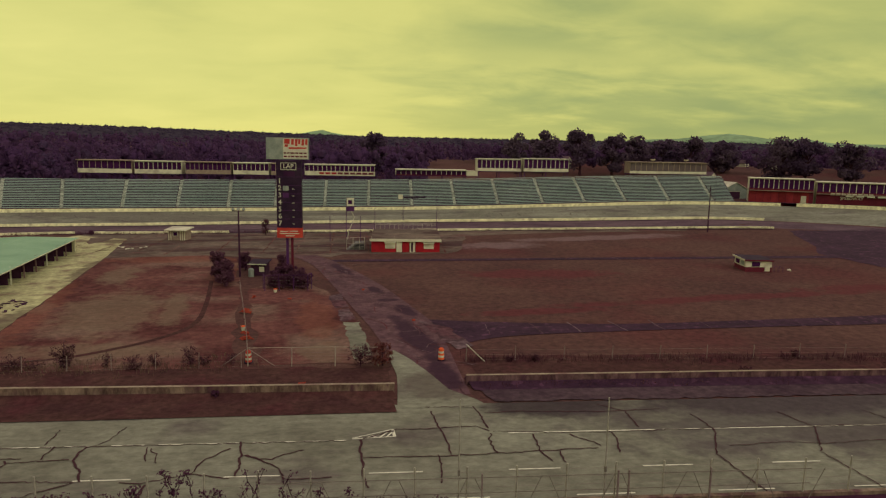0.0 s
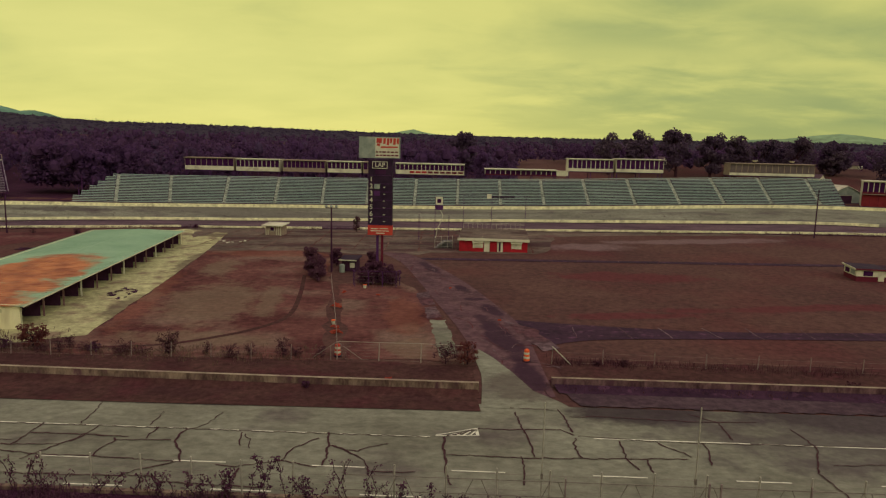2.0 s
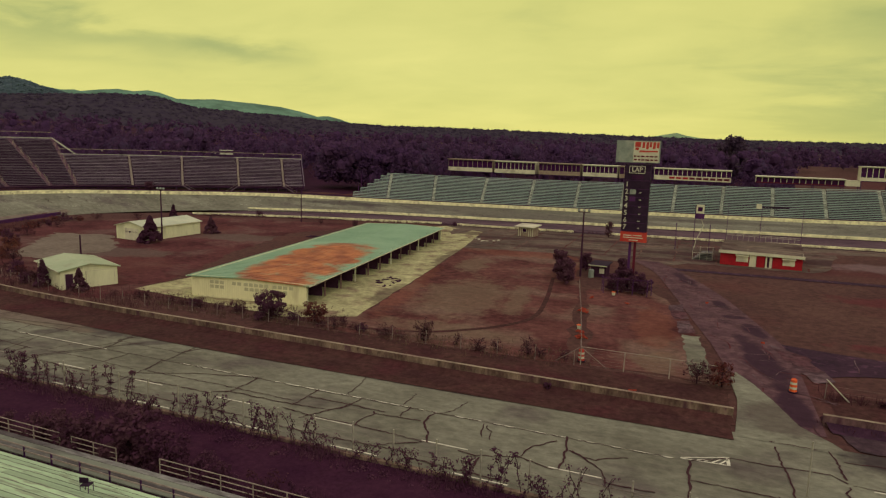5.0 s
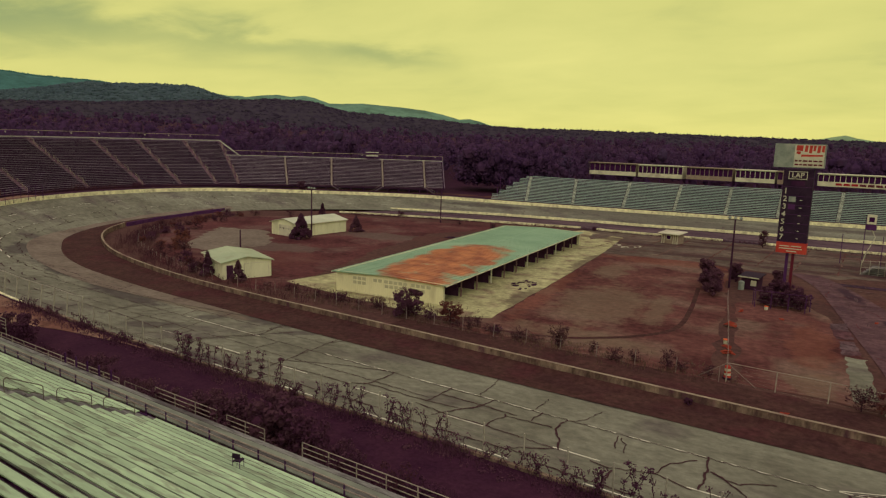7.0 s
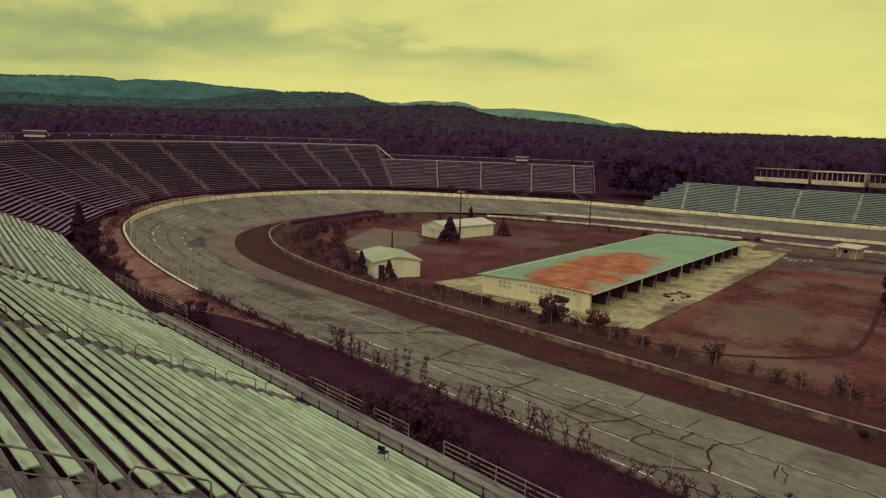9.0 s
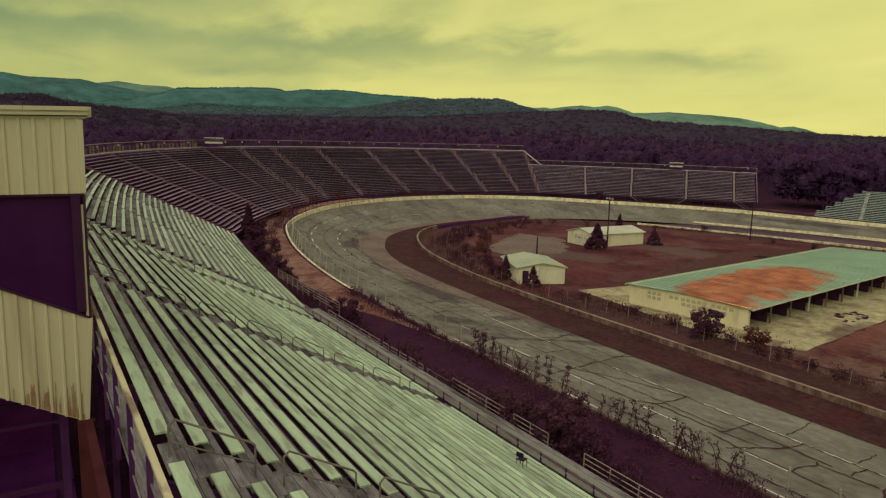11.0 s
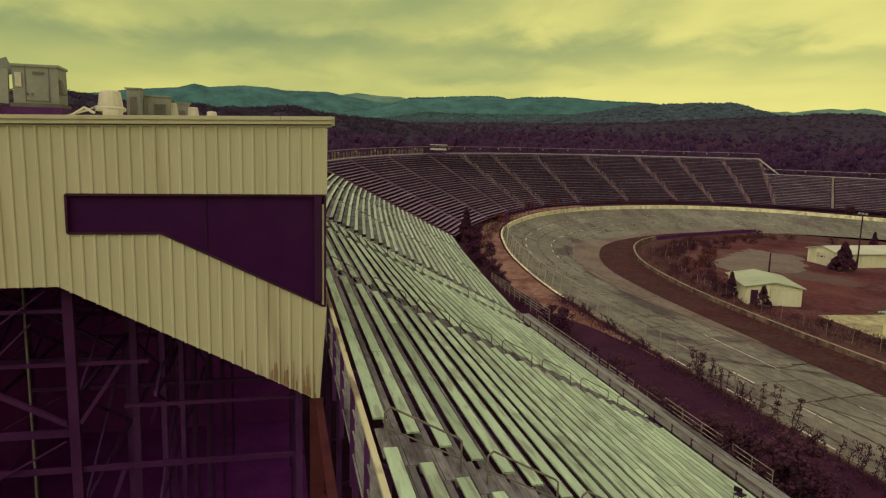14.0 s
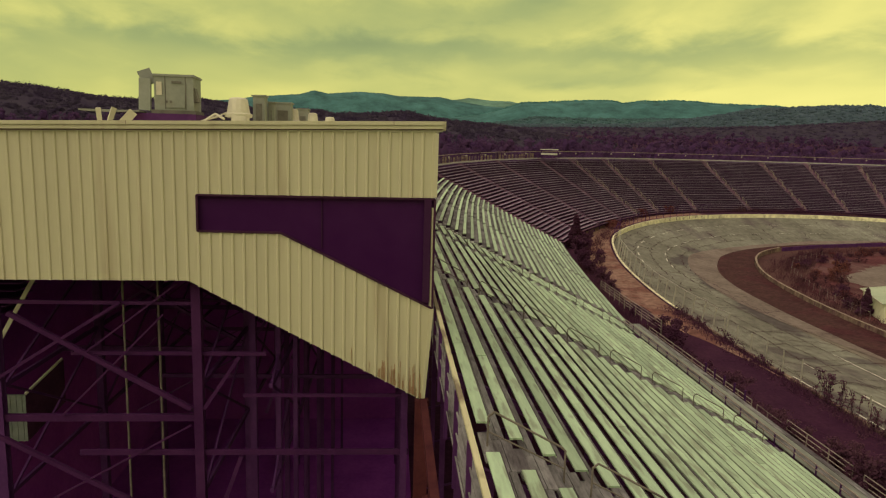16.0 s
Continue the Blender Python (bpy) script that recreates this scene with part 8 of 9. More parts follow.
for k in range(16):
    x = -6 + k * 2.0
    part("brace", Shape().rod((x, 33.6, 1.0), (x + (0.8 if k % 2 else -0.8), 33.6, 2.75), 0.02), M_POLE, g)
for x in (5.6, 13.0, 13.6, 18.2):
    part("bracket", Shape().box(x - 0.035, x + 0.035, 33.55, 33.67, 1.0, 2.95), M_WIRE, g)
fence("sagging wire fence along the edge of the dirt lot", [(-72, 58.0), (-45, 59.3), (-12, 60.6)], 1.45, 3.6, False, 3, 0.026, 0.1, mat_=M_WIRE)
fence("chain-link gate fence of grey pipe across the infield road", [(-11.5, 61.0), (0.2, 60.7)], 1.75, 4.6, True, 6, 0.036, mat_=M_HANDRAIL)
fence("wire fence along the grass beside the inner wall", [(8.4, 61.7), (60, 61.0), (100, 66)], 1.45, 4.6, False, 3, 0.026, mat_=M_WIRE)
fence("thin fence line between the dirt lots", [(-11.5, 61.2), (-15, 78), (-18.5, 94)], 1.4, 5.5, True, 2, 0.022, 0, "", "wire_fence", None, M_WIRE)
fence("dark fence round the planting at the pylon", [(-15.3, 93.4), (-14.9, 92.2), (-9.2, 92.2), (-8.8, 93.5)], 2.2, 1.9, True, 5, 0.04, 0, "", "wire_fence", None, M_STEEL)
fence("low leaning wire fence inside the turn", [(-78, 58.6), (-95, 62.0), (-110, 67.5), (-120, 74), (-127, 84)], 1.3, 2.6, False, 3, 0.022, mat_=M_WIRE)
g = thing("brace_posts", "pale timber corner braces of the gate fence", "post")
for dx in (-2.4, 2.4):
    part("brace", Shape().rod((-11.5 + dx, 61.0, 0), (-11.5, 61.0, 1.7), 0.03), M_WIRE, g)
part("brace", Shape().rod((10.2, 61.5, 0.0), (8.4, 61.6, 1.7), 0.05), M_GALV, g)

# rails in front of the stand
for x0, x1, y, z0 in ((-26.6, -14.5, 25.7, 3.0), (-33.0, -29.6, 25.6, 3.0), (-40.2, -33.8, 25.5, 3.1), (-62, -43.0, 24.6, 3.35), (-84, -64, 26.6, 3.4), (-12, 2, 25.7, 3.0)):
    g = thing("handrail", "weathered pipe handrail in front of the stand", "rail", None, "front rails")
    n = max(1, round((x1 - x0) / 1.9))
    for k in range(n + 1):
        x = x0 + (x1 - x0) * k / n
        part("post", Shape().rod((x, y, -0.2), (x, y, z0), 0.035), M_HANDRAIL, g)
    for dz in (0.0, 0.3, 0.6, 0.9):
        part("rail", Shape().rod((x0, y, z0 - dz), (x1, y, z0 - dz), 0.03), M_HANDRAIL, g)
# steps down from the front walk, with dark posts and bent rails
for x0 in (-49.4, -42.0):
    g = thing("stair", "short dark stair with bent rails below the front walk", "stairs", pose(x0, 24.0, 0.0), "front stairs")
    for k in range(5):
        part("post", Shape().beam((k * 1.5, 0.3, 1.2), (k * 1.5, 0.3, 3.9 if x0 < -45 else 2.6), 0.10), M_STEEL, g)
    for k in range(6):
        part("step", Shape().box(0.2, 1.5, 0.4 + k * 0.28, 0.66 + k * 0.28, 2.5 - k * 0.26, 2.56 - k * 0.26), M_FOOT, g)
    for x in (0.2, 1.5):
        part("rail", Shape().pipe([(x, 0.3, 2.6), (x, 0.3, 3.5), (x, 2.2, 2.2), (x, 2.2, 1.1)], 0.03), M_WIRE, g)

# ---- loose things ----


def barrel(x, y, label="orange and white striped traffic drum", stripe=M_ORANGE):
    g = thing("traffic_drum", label, "drum", pose(x, y, ground_z(x, y) + 0.05), "traffic drums")
    part("base", Shape().lathe([(0.40, 0), (0.40, 0.08), (0.30, 0.1)], (0, 0, 0)), M_BOARD, g)
    for k in range(5):
        r0, r1 = 0.30 - k * 0.012, 0.288 - k * 0.012
        part("band", Shape().lathe([(r0, 0.1 + k * 0.2), (r1, 0.3 + k * 0.2), (r1 * 0.97, 0.3 + k * 0.2)], (0, 0, 0)), stripe if k % 2 == 0 else M_SIGNWHITE, g)
    part("handle", Shape().pipe([(-0.12, 0, 1.08), (-0.1, 0, 1.2), (0.1, 0, 1.2), (0.12, 0, 1.08)], 0.03), stripe, g)


barrel(6.1, 62.0)
barrel(-11.6, 61.9, "faded white and red traffic drum by the gate post", M_SIGNRED)
for x, y in ((-14.1, 72.8), (-13.4, 91.4)):
    d = thing("bucket", "faded white plastic bucket beside the fence", "bucket", pose(x, y, float(twist(x, y)) + 0.04), "buckets")
    part("body", Shape().lathe([(0.20, 0), (0.24, 0.42), (0.25, 0.46)], (0, 0, 0), 10), M_SIGNWHITE, d)
    part("rim", Shape().lathe([(0.27, 0.42), (0.27, 0.48)], (0, 0, 0), 10), M_ORANGE, d)
for x, y, s in ((-6.1, 55.6, 0.6), (-15.2, 80.0, 1.3), (-13.1, 69.0, 1.2), (-13.6, 71.0, 0.8), (-15.6, 88.0, 0.6), (-11.0, 86.9, 0.4), (-1.8, 92.1, 0.4), (4.2, 76.0, 0.4)):
    sh = Shape()
    rnd = random.Random(int(x * 10))
    for k in range(6):
        a, b, c = (Vector((rnd.uniform(-0.5, 0.5), rnd.uniform(-0.25, 0.25), rnd.uniform(0.02, 0.45))) * s for _ in range(3))
        d = Vector((0.05, 0.05, 0.08))
        sh.hexa([a, b, c, a + (c - b) * 0.5, a + d, b + d, c + d, a + (c - b) * 0.5 + d])
    solid("netting", sh, M_NET, "crumpled orange plastic barrier netting on the ground", "netting", group="orange scraps", at=pose(x, y, float(twist(x, y)) + 0.05))


def debris(label, x, y, w, d, n, material, seed):
    """Broken boards and scraps lying flat."""
    rnd = random.Random(seed)
    g = thing("debris", label, "debris", pose(x, y, float(twist(x, y)) + 0.05), "debris")
    for k in range(n):
        a, b = rnd.uniform(0.3, 1.3), rnd.uniform(0.12, 0.5)
        part("board", Shape().box(-a / 2, a / 2, -b / 2, b / 2, 0, rnd.uniform(0.03, 0.12)), material, g, at=pose(rnd.uniform(-w, w), rnd.uniform(-d, d), 0, rnd.uniform(-8, 8), rnd.uniform(-8, 8), rnd.uniform(0, 180)))


debris("dark broken boards scattered on the garage apron", -43.6, 84.5, 1.6, 3.2, 22, M_DARKWOOD, 61)
debris("heap of dark scrap timber on the red dirt", -75.5, 117, 3.2, 1.4, 30, M_DARKWOOD, 62)
debris("small pale rubble on the old paving", -45.5, 131, 3.0, 1.5, 10, M_SIGNWHITE, 63)


def chair():
    g = thing("chair", "dark metal chair standing alone on the benches", "chair", pose(-22.3, 17.85, 5.97, 0, 0, 200) @ Matrix.Scale(0.78, 4))
    part("seat", Shape().box(-0.23, 0.23, -0.22, 0.22, 0.42, 0.47), M_BOARD, g)
    part("backrest", Shape().box(-0.23, 0.23, 0.2, 0.24, 0.62, 0.9), M_BOARD, g)
    for x in (-0.21, 0.21):
        part("leg", Shape().rod((x, -0.2, 0), (x, -0.2, 0.44), 0.018), M_STEEL, g)
        part("leg", Shape().rod((x, 0.24, 0), (x, 0.21, 0.9), 0.018), M_STEEL, g)


chair()

# ---- plants ----


def leaf_material(name, cols, rough=0.9):
    m_ = bpy.data.materials.new(name)
    m_.use_nodes = True
    n, l = m_.node_tree.nodes, m_.node_tree.links
    p = n["Principled BSDF"]
    geo = n.new("ShaderNodeNewGeometry")
    tex = n.new("ShaderNodeTexNoise")
    tex.inputs["Scale"].default_value, tex.inputs["Detail"].default_value = 0.06, 3
    l.new(geo.outputs["Position"], tex.inputs[0])
    grain = n.new("ShaderNodeTexNoise")
    grain.inputs["Scale"].default_value, grain.inputs["Detail"].default_value = 1.1, 5
    l.new(geo.outputs["Position"], grain.inputs[0])
    mix = n.new("ShaderNodeMath")
    mix.operation = "MULTIPLY_ADD"
    mix.inputs[1].default_value = 0.25
    l.new(geo.outputs["Random Per Island"], mix.inputs[0])
    both = n.new("ShaderNodeMath")
    both.operation = "MULTIPLY_ADD"
    both.inputs[1].default_value = 0.35
    l.new(grain.outputs[0], both.inputs[0])
    l.new(tex.outputs[0], both.inputs[2])
    l.new(both.outputs[0], mix.inputs[2])
    r = n.new("ShaderNodeValToRGB")
    r.color_ramp.elements[0].position, r.color_ramp.elements[0].color = 0.55, rgb(cols[0])
    r.color_ramp.elements[1].position, r.color_ramp.elements[1].color = 1.05 - 0.05, rgb(cols[-1])
    for k, c in enumerate(cols[1:-1]):
        q = r.color_ramp.elements.new(0.55 + 0.45 * (k + 1) / (len(cols) - 1))
        q.color = rgb(c)
    l.new(mix.outputs[0], r.inputs[0])
    l.new(r.outputs[0], p.inputs["Base Color"])
    p.inputs["Roughness"].default_value = rough
    p.inputs["Specular IOR Level"].default_value = 0.04
    # light also comes through the leaves
    tr = n.new("ShaderNodeBsdfTranslucent")
    l.new(r.outputs[0], tr.inputs["Color"])
    both_sides = n.new("ShaderNodeMixShader")
    both_sides.inputs[0].default_value = 0.45
    l.new(p.outputs[0], both_sides.inputs[1])
    l.new(tr.outputs[0], both_sides.inputs[2])
    l.new(both_sides.outputs[0], n["Material Output"].inputs["Surface"])
    return m_


M_WOODS = leaf_material("autumn_woods", [(0.086, 0.041, 0.112), (0.097, 0.046, 0.118), (0.110, 0.053, 0.118), (0.096, 0.058, 0.122)])
M_DARKLEAF = leaf_material("dark_evergreen", [(0.082, 0.028, 0.062), (0.115, 0.044, 0.080), (0.150, 0.072, 0.092)])
M_REDLEAF = leaf_material("red_autumn_leaf", [(0.095, 0.028, 0.036), (0.15, 0.046, 0.044), (0.21, 0.090, 0.066)])
M_SCRUB = leaf_material("dry_scrub", [(0.072, 0.026, 0.042), (0.104, 0.042, 0.054), (0.150, 0.076, 0.076)])
M_DRYWEED = leaf_material("pale_dry_weed", [(0.095, 0.046, 0.048), (0.14, 0.085, 0.068), (0.21, 0.15, 0.105)])
M_BARK = mat("dark_bark", (0.036, 0.0139, 0.0234), (0.072, 0.0305, 0.0416), scale=2, fine=12, rough=0.95)


def leaf_cloud(rng, centres, radii, count, size, wild=0.45):
    """Quads scattered in clumps; returns vertices and faces."""
    k = rng.integers(0, len(centres), count)
    d = rng.normal(size=(count, 3))
    d /= np.linalg.norm(d, axis=1, keepdims=True)
    rr = radii[k][:, None] * (0.55 + 0.5 * rng.random((count, 1)))
    p = centres[k] + d * rr * np.array([1, 1, 0.85])
    # leaves lie roughly along the clump's surface
    nv = d + np.array([0, 0, 0.35]) + rng.normal(size=(count, 3)) * wild
    nv /= np.linalg.norm(nv, axis=1, keepdims=True)
    a = np.cross(nv, rng.normal(size=(count, 3)))
    a /= np.linalg.norm(a, axis=1, keepdims=True)
    b = np.cross(nv, a)
    b /= np.linalg.norm(b, axis=1, keepdims=True)
    s = size * (0.6 + 0.8 * rng.random((count, 1)))
    a, b = a * s, b * s * 0.7
    v = np.stack([p - a, p - b * 0.9, p + a, p + b], 1).reshape(-1, 3)
    return v


def quads_mesh(name, v, material):
    me = bpy.data.meshes.new(name)
    n = len(v) // 4
    me.from_pydata(v.tolist(), [], np.arange(n * 4).reshape(n, 4).tolist())
    me.materials.append(material)
    return me


def plant(name, label, category, x, y, h, w, material, seed, leaves=500, size=0.14, conical=False, bare=0.0, z=None, group=""):
    """A bush or small tree: trunk, limbs and a crown of separate leaves with gaps."""
    rng = np.random.default_rng(seed)
    zg = float(bank_z(np.array([x]), np.array([y]))[0]) if z is None else z
    g = thing(name, label, category, pose(x, y, zg), group)
    n = 64 if conical else 42
    t = rng.random(n)
    if conical:
        cz = h * (0.08 + 0.90 * t)
        rad = w * (1.03 - t) * 0.60
        ang = rng.random(n) * 6.28
        c = np.stack([np.cos(ang) * rad, np.sin(ang) * rad, cz - rad * 0.12], 1)
        radii = np.maximum(0.07 * w, rad * 0.30) * (0.7 + 0.7 * rng.random(n))
    else:
        ang = rng.random(n) * 6.28
        q = np.sqrt(rng.random(n)) * w * 0.6
        c = np.stack([np.cos(ang) * q, np.sin(ang) * q, h * (0.14 + 0.72 * t * (1.0 - 0.35 * (q / w) ** 2))], 1)
        radii = np.full(n, 0.15 * (w + h) / 2) * (0.5 + 0.9 * rng.random(n))
    s = Shape().rod((0, 0, -0.3), (0, 0, h * 0.55), 0.03 * h, 0.012 * h)
    limbs = Shape()
    for p in c:
        limbs.rod((0, 0, min(p[2] * 0.6, h * 0.5)), tuple(p * np.array([1.15, 1.15, 1.1])), 0.010 * h, 0.004 * h, n=4)
    part("trunk", s, M_BARK, g)
    part("branching", limbs, M_BARK, g)
    v = leaf_cloud(rng, c, radii, leaves, size)
    v[:, 2] = np.maximum(v[:, 2], 0.02)
    part("crown", quads_mesh("crown", v, material), None, g)
    return g


PLANTS = [  # x, y, height, half width, kind: along the fence of the dirt lot and at the garage end
    (-45.6, 60.6, 3.5, 2.3, "dark"), (-40.6, 61.6, 2.6, 2.2, "red"), (-37.5, 60.6, 1.6, 1.6, "scrub"), (-50.5, 60.8, 2.0, 1.8, "scrub"), (-55.5, 60.6, 1.5, 1.6, "scrub"),
    (-27.3, 61.0, 2.9, 1.5, "scrub"), (-31.5, 60.7, 1.5, 1.8, "scrub"), (-16.5, 60.9, 2.2, 1.2, "scrub"), (-35.0, 60.9, 1.2, 1.5, "scrub"), (-21.5, 60.8, 1.4, 1.6, "scrub"),
    (-1.4, 60.6, 2.4, 1.8, "scrub"), (0.6, 60.7, 2.5, 1.5, "red"), (33.0, 56.4, 1.2, 1.0, "scrub"), (47.0, 56.2, 1.9, 1.6, "scrub"), (12.5, 61.3, 0.7, 0.6, "scrub"),
    (20.0, 56.0, 1.0, 1.0, "scrub"), (26.0, 56.0, 1.0, 1.2, "scrub"), (41.0, 61.5, 0.9, 0.7, "scrub"), (15.0, 61.5, 0.7, 0.6, "scrub"),
]
PLANTS += [  # round the pylon, the pump house and the sheds
    (-21.6, 98.0, 3.6, 2.2, "dark"), (-22.8, 101.5, 4.6, 2.6, "dark"), (-20.8, 95.5, 2.6, 1.8, "dark"), (-20.3, 107.5, 3.4, 1.6, "dark"), (-14.4, 107.0, 3.0, 1.4, "dark"),
    (-13.8, 93.4, 2.3, 1.5, "dark"), (-11.2, 94.0, 2.9, 1.6, "dark"), (-9.8, 93.2, 2.0, 1.2, "dark"), (-12.3, 96.2, 3.4, 1.9, "dark"), (-14.2, 94.6, 2.6, 1.3, "dark"),
    (-12.8, 93.6, 2.4, 1.2, "dark"), (-10.4, 94.6, 3.2, 1.3, "dark"), (-9.4, 95.2, 2.2, 1.0, "dark"), (-13.6, 96.5, 2.9, 1.4, "dark"),
    (-97.4, 94.0, 4.8, 3.0, "cone"), (-97.0, 109.5, 3.4, 2.2, "cone"), (-80.8, 60.0, 3.4, 1.5, "cone"), (-74.4, 60.1, 2.9, 1.6, "cone"), (-83.6, 61.0, 2.3, 2.0, "scrub"),
]
PLANTS += [  # inside the turn and along the pit walls
    (-118, 121, 3.8, 1.5, "cone"), (-126, 118, 1.8, 2.0, "scrub"), (-133, 113, 1.7, 2.4, "scrub"), (-121.5, 124.5, 1.6, 1.8, "scrub"), (-23.5, 148.0, 4.0, 1.2, "scrub"),
    (-99, 69, 2.4, 2.2, "scrub"), (-103, 71, 2.6, 2.2, "red"), (-111, 77, 2.4, 2.4, "red"), (-115, 80, 2.2, 2.2, "dark"), (-122, 88, 2.0, 2.4, "scrub"), (-128, 99, 1.8, 2.4, "scrub"),
    (-90.5, 63.5, 2.2, 2.0, "dark"), (-87, 62.0, 2.0, 1.8, "scrub"), (-46, 54.4, 0.9, 0.6, "dark"), (-30, 54.2, 0.5, 0.4, "scrub"), (-12.6, 53.2, 0.7, 0.5, "dark"),
    (-71, 55.0, 0.8, 0.5, "dark"), (-78, 134.5, 2.0, 1.1, "dark"), (-88, 136.0, 1.4, 1.2, "scrub"), (-108, 139.5, 1.5, 1.6, "dark"), (-60, 150.2, 1.1, 1.0, "dark"),
]
PLANTS += [  # on the bank between the outer wall and the stands
    (-90.6, 28.9, 3.0, 1.6, "dark"), (-86.5, 27.4, 2.0, 1.3, "dark"), (-97, 28.8, 2.6, 1.5, "dark"), (-105.9, 30.2, 4.6, 2.1, "dark"), (-101.6, 29.4, 3.2, 1.6, "dark"), (-111, 31.4, 3.4, 1.5, "dark"),
    (-117.3, 32.0, 5.6, 2.1, "cone"), (-120.6, 35.0, 3.4, 1.7, "dark"), (-137.4, 45.4, 6.6, 2.8, "red"), (-133.5, 43.4, 3.6, 1.8, "red"), (-129, 40.2, 2.8, 1.6, "dark"),
    (-65.0, 27.6, 3.0, 2.3, "dark"), (-61.5, 27.0, 2.6, 1.8, "dark"), (-36.5, 26.5, 2.6, 1.8, "dark"), (-33.4, 26.3, 2.9, 1.7, "dark"), (-30.2, 27.0, 3.9, 2.7, "dark"), (-27.6, 27.2, 2.9, 1.9, "dark"),
    (-24.4, 26.6, 2.2, 1.8, "dark"), (-40, 26.0, 1.9, 1.6, "dark"),
]
PLANTS += [(-147, 142, 3.4, 1.6, "dark"), (-137.5, 151, 2.4, 1.8, "scrub"), (-168.3, 88, 2.2, 2.2, "scrub"), (-160, 66, 2.6, 2.2, "red"), (-153, 57, 2.8, 2.2, "red"), (-168.6, 104, 2.2, 2.0, "dark")]
KIND = {"dark": (M_DARKLEAF, "bush", "dark evergreen bush with dense small leaves", 1700, 0.085, False), "red": (M_REDLEAF, "bush", "low red-leaved autumn bush", 700, 0.11, False),
        "scrub": (M_SCRUB, "bush", "dry brown scrubby bush with bare twigs", 520, 0.085, False), "cone": (M_DARKLEAF, "cedar", "dark cone-shaped cedar tree", 1500, 0.15, True)}
more = random.Random(77)
INLINE = spline([(-86, 58.5), (-103, 63), (-115, 69), (-124, 75.5), (-131, 85), (-136, 97), (-139, 108)], 8)
for p in INLINE:
    if more.random() < 0.9:
        PLANTS.append((float(p[0]) + more.uniform(0, 6), float(p[1]) + more.uniform(0.3, 4.5), more.uniform(0.8, 1.9), more.uniform(1.0, 2.0), more.choice(("scrub", "scrub", "red", "dark"))))
for k in range(22):
    PLANTS.append((-13.5 - k * 2.65 + more.uniform(-1, 1), 60.9 + more.uniform(-0.4, 1.0), more.uniform(0.5, 1.5), more.uniform(0.7, 1.5), more.choice(("scrub", "scrub", "dark"))))
for k in range(16):
    PLANTS.append((9 + k * 5.2 + more.uniform(-2, 2), 56.0 + more.uniform(-1.0, 0.4), more.uniform(0.3, 0.8), more.uniform(0.5, 1.1), more.choice(("dark", "scrub", "red"))))
for k in range(16):
    PLANTS.append((-18 - k * 2.8 + more.uniform(-1, 1), 26.2 + more.uniform(-0.6, 1.2), more.uniform(1.0, 2.4), more.uniform(1.2, 2.2), more.choice(("dark", "dark", "scrub"))))
for k in range(12):
    PLANTS.append((-66 - k * 4.6 + more.uniform(-1, 1), 25.8 + k * 0.70 + max(0, k - 7) * 0.8 + more.uniform(-0.6, 0.4), more.uniform(0.9, 2.2), more.uniform(0.8, 1.6), more.choice(("dark", "dark", "scrub"))))
for k, (x, y, h, w, kind) in enumerate(PLANTS):
    m_, nm, lab, cnt, size, con = KIND[kind]
    z = float(twist(x, y)) if y > 36 and x > -140 else None
    plant(nm, lab, "tree" if con else "bush", x, y, h, w, m_, 100 + k, int(cnt * max(0.4, h * w / 4)), size * max(0.8, h / 2.6), con, 0, z)


def weeds(label, line, width, count, low, high, material, seed, gz=None):
    """Thin dry stalks scattered along a line."""
    rng = np.random.default_rng(seed)
    L = spline(line, 12)
    k = rng.integers(0, len(L) - 1, count)
    t = rng.random((count, 1))
    p = L[k] * (1 - t) + L[k + 1] * t + rng.normal(size=(count, 2)) * width * 0.5
    # stalks stand in clumps
    c = p[rng.integers(0, max(1, count // 14), count)]
    p = np.where(rng.random((count, 1)) < 0.7, c + rng.normal(size=(count, 2)) * 0.35, p)
    z = np.array(gz(p[:, 0], p[:, 1])) if gz else twist(p[:, 0], p[:, 1])
    hh = rng.uniform(low, high, count)
    a = rng.random(count) * 6.28
    w = 0.012 + 0.022 * rng.random(count)
    lean = rng.normal(size=(count, 2)) * 0.25 * hh[:, None]
    dx, dy = np.cos(a) * w, np.sin(a) * w
    v = np.stack([np.stack([p[:, 0] - dx, p[:, 1] - dy, z], 1), np.stack([p[:, 0] + dx, p[:, 1] + dy, z], 1),
                  np.stack([p[:, 0] + lean[:, 0] + dx * 0.6, p[:, 1] + lean[:, 1] + dy * 0.6, z + hh], 1), np.stack([p[:, 0] + lean[:, 0] - dx * 0.6, p[:, 1] + lean[:, 1] - dy * 0.6, z + hh], 1)], 1).reshape(-1, 3)
    tagged(new("weeds", quads_mesh("weeds", v, material)), label, "weeds", kind="stuff")


weeds("dry pale weeds along the fence of the dirt lot", [(-62, 60.4), (-40, 60.6), (-13, 61.6)], 2.6, 3000, 0.10, 0.45, M_DRYWEED, 41)
weeds("dark weeds at the foot of the low wall", [(8, 55.0), (40, 55.2), (80, 56.5)], 0.5, 3500, 0.1, 0.45, M_SCRUB, 42)
weeds("brown brush inside the wall of the turn", [(-62, 57.6), (-84, 59.6), (-103, 64.2), (-116, 71), (-125, 79), (-133, 88), (-138, 102)], 3.2, 6500, 0.2, 0.9, M_SCRUB, 43)
weeds("dry weeds round the garage end", [(-66, 61.5), (-55, 63.0), (-42, 63.5)], 2.6, 1500, 0.12, 0.5, M_SCRUB, 44)
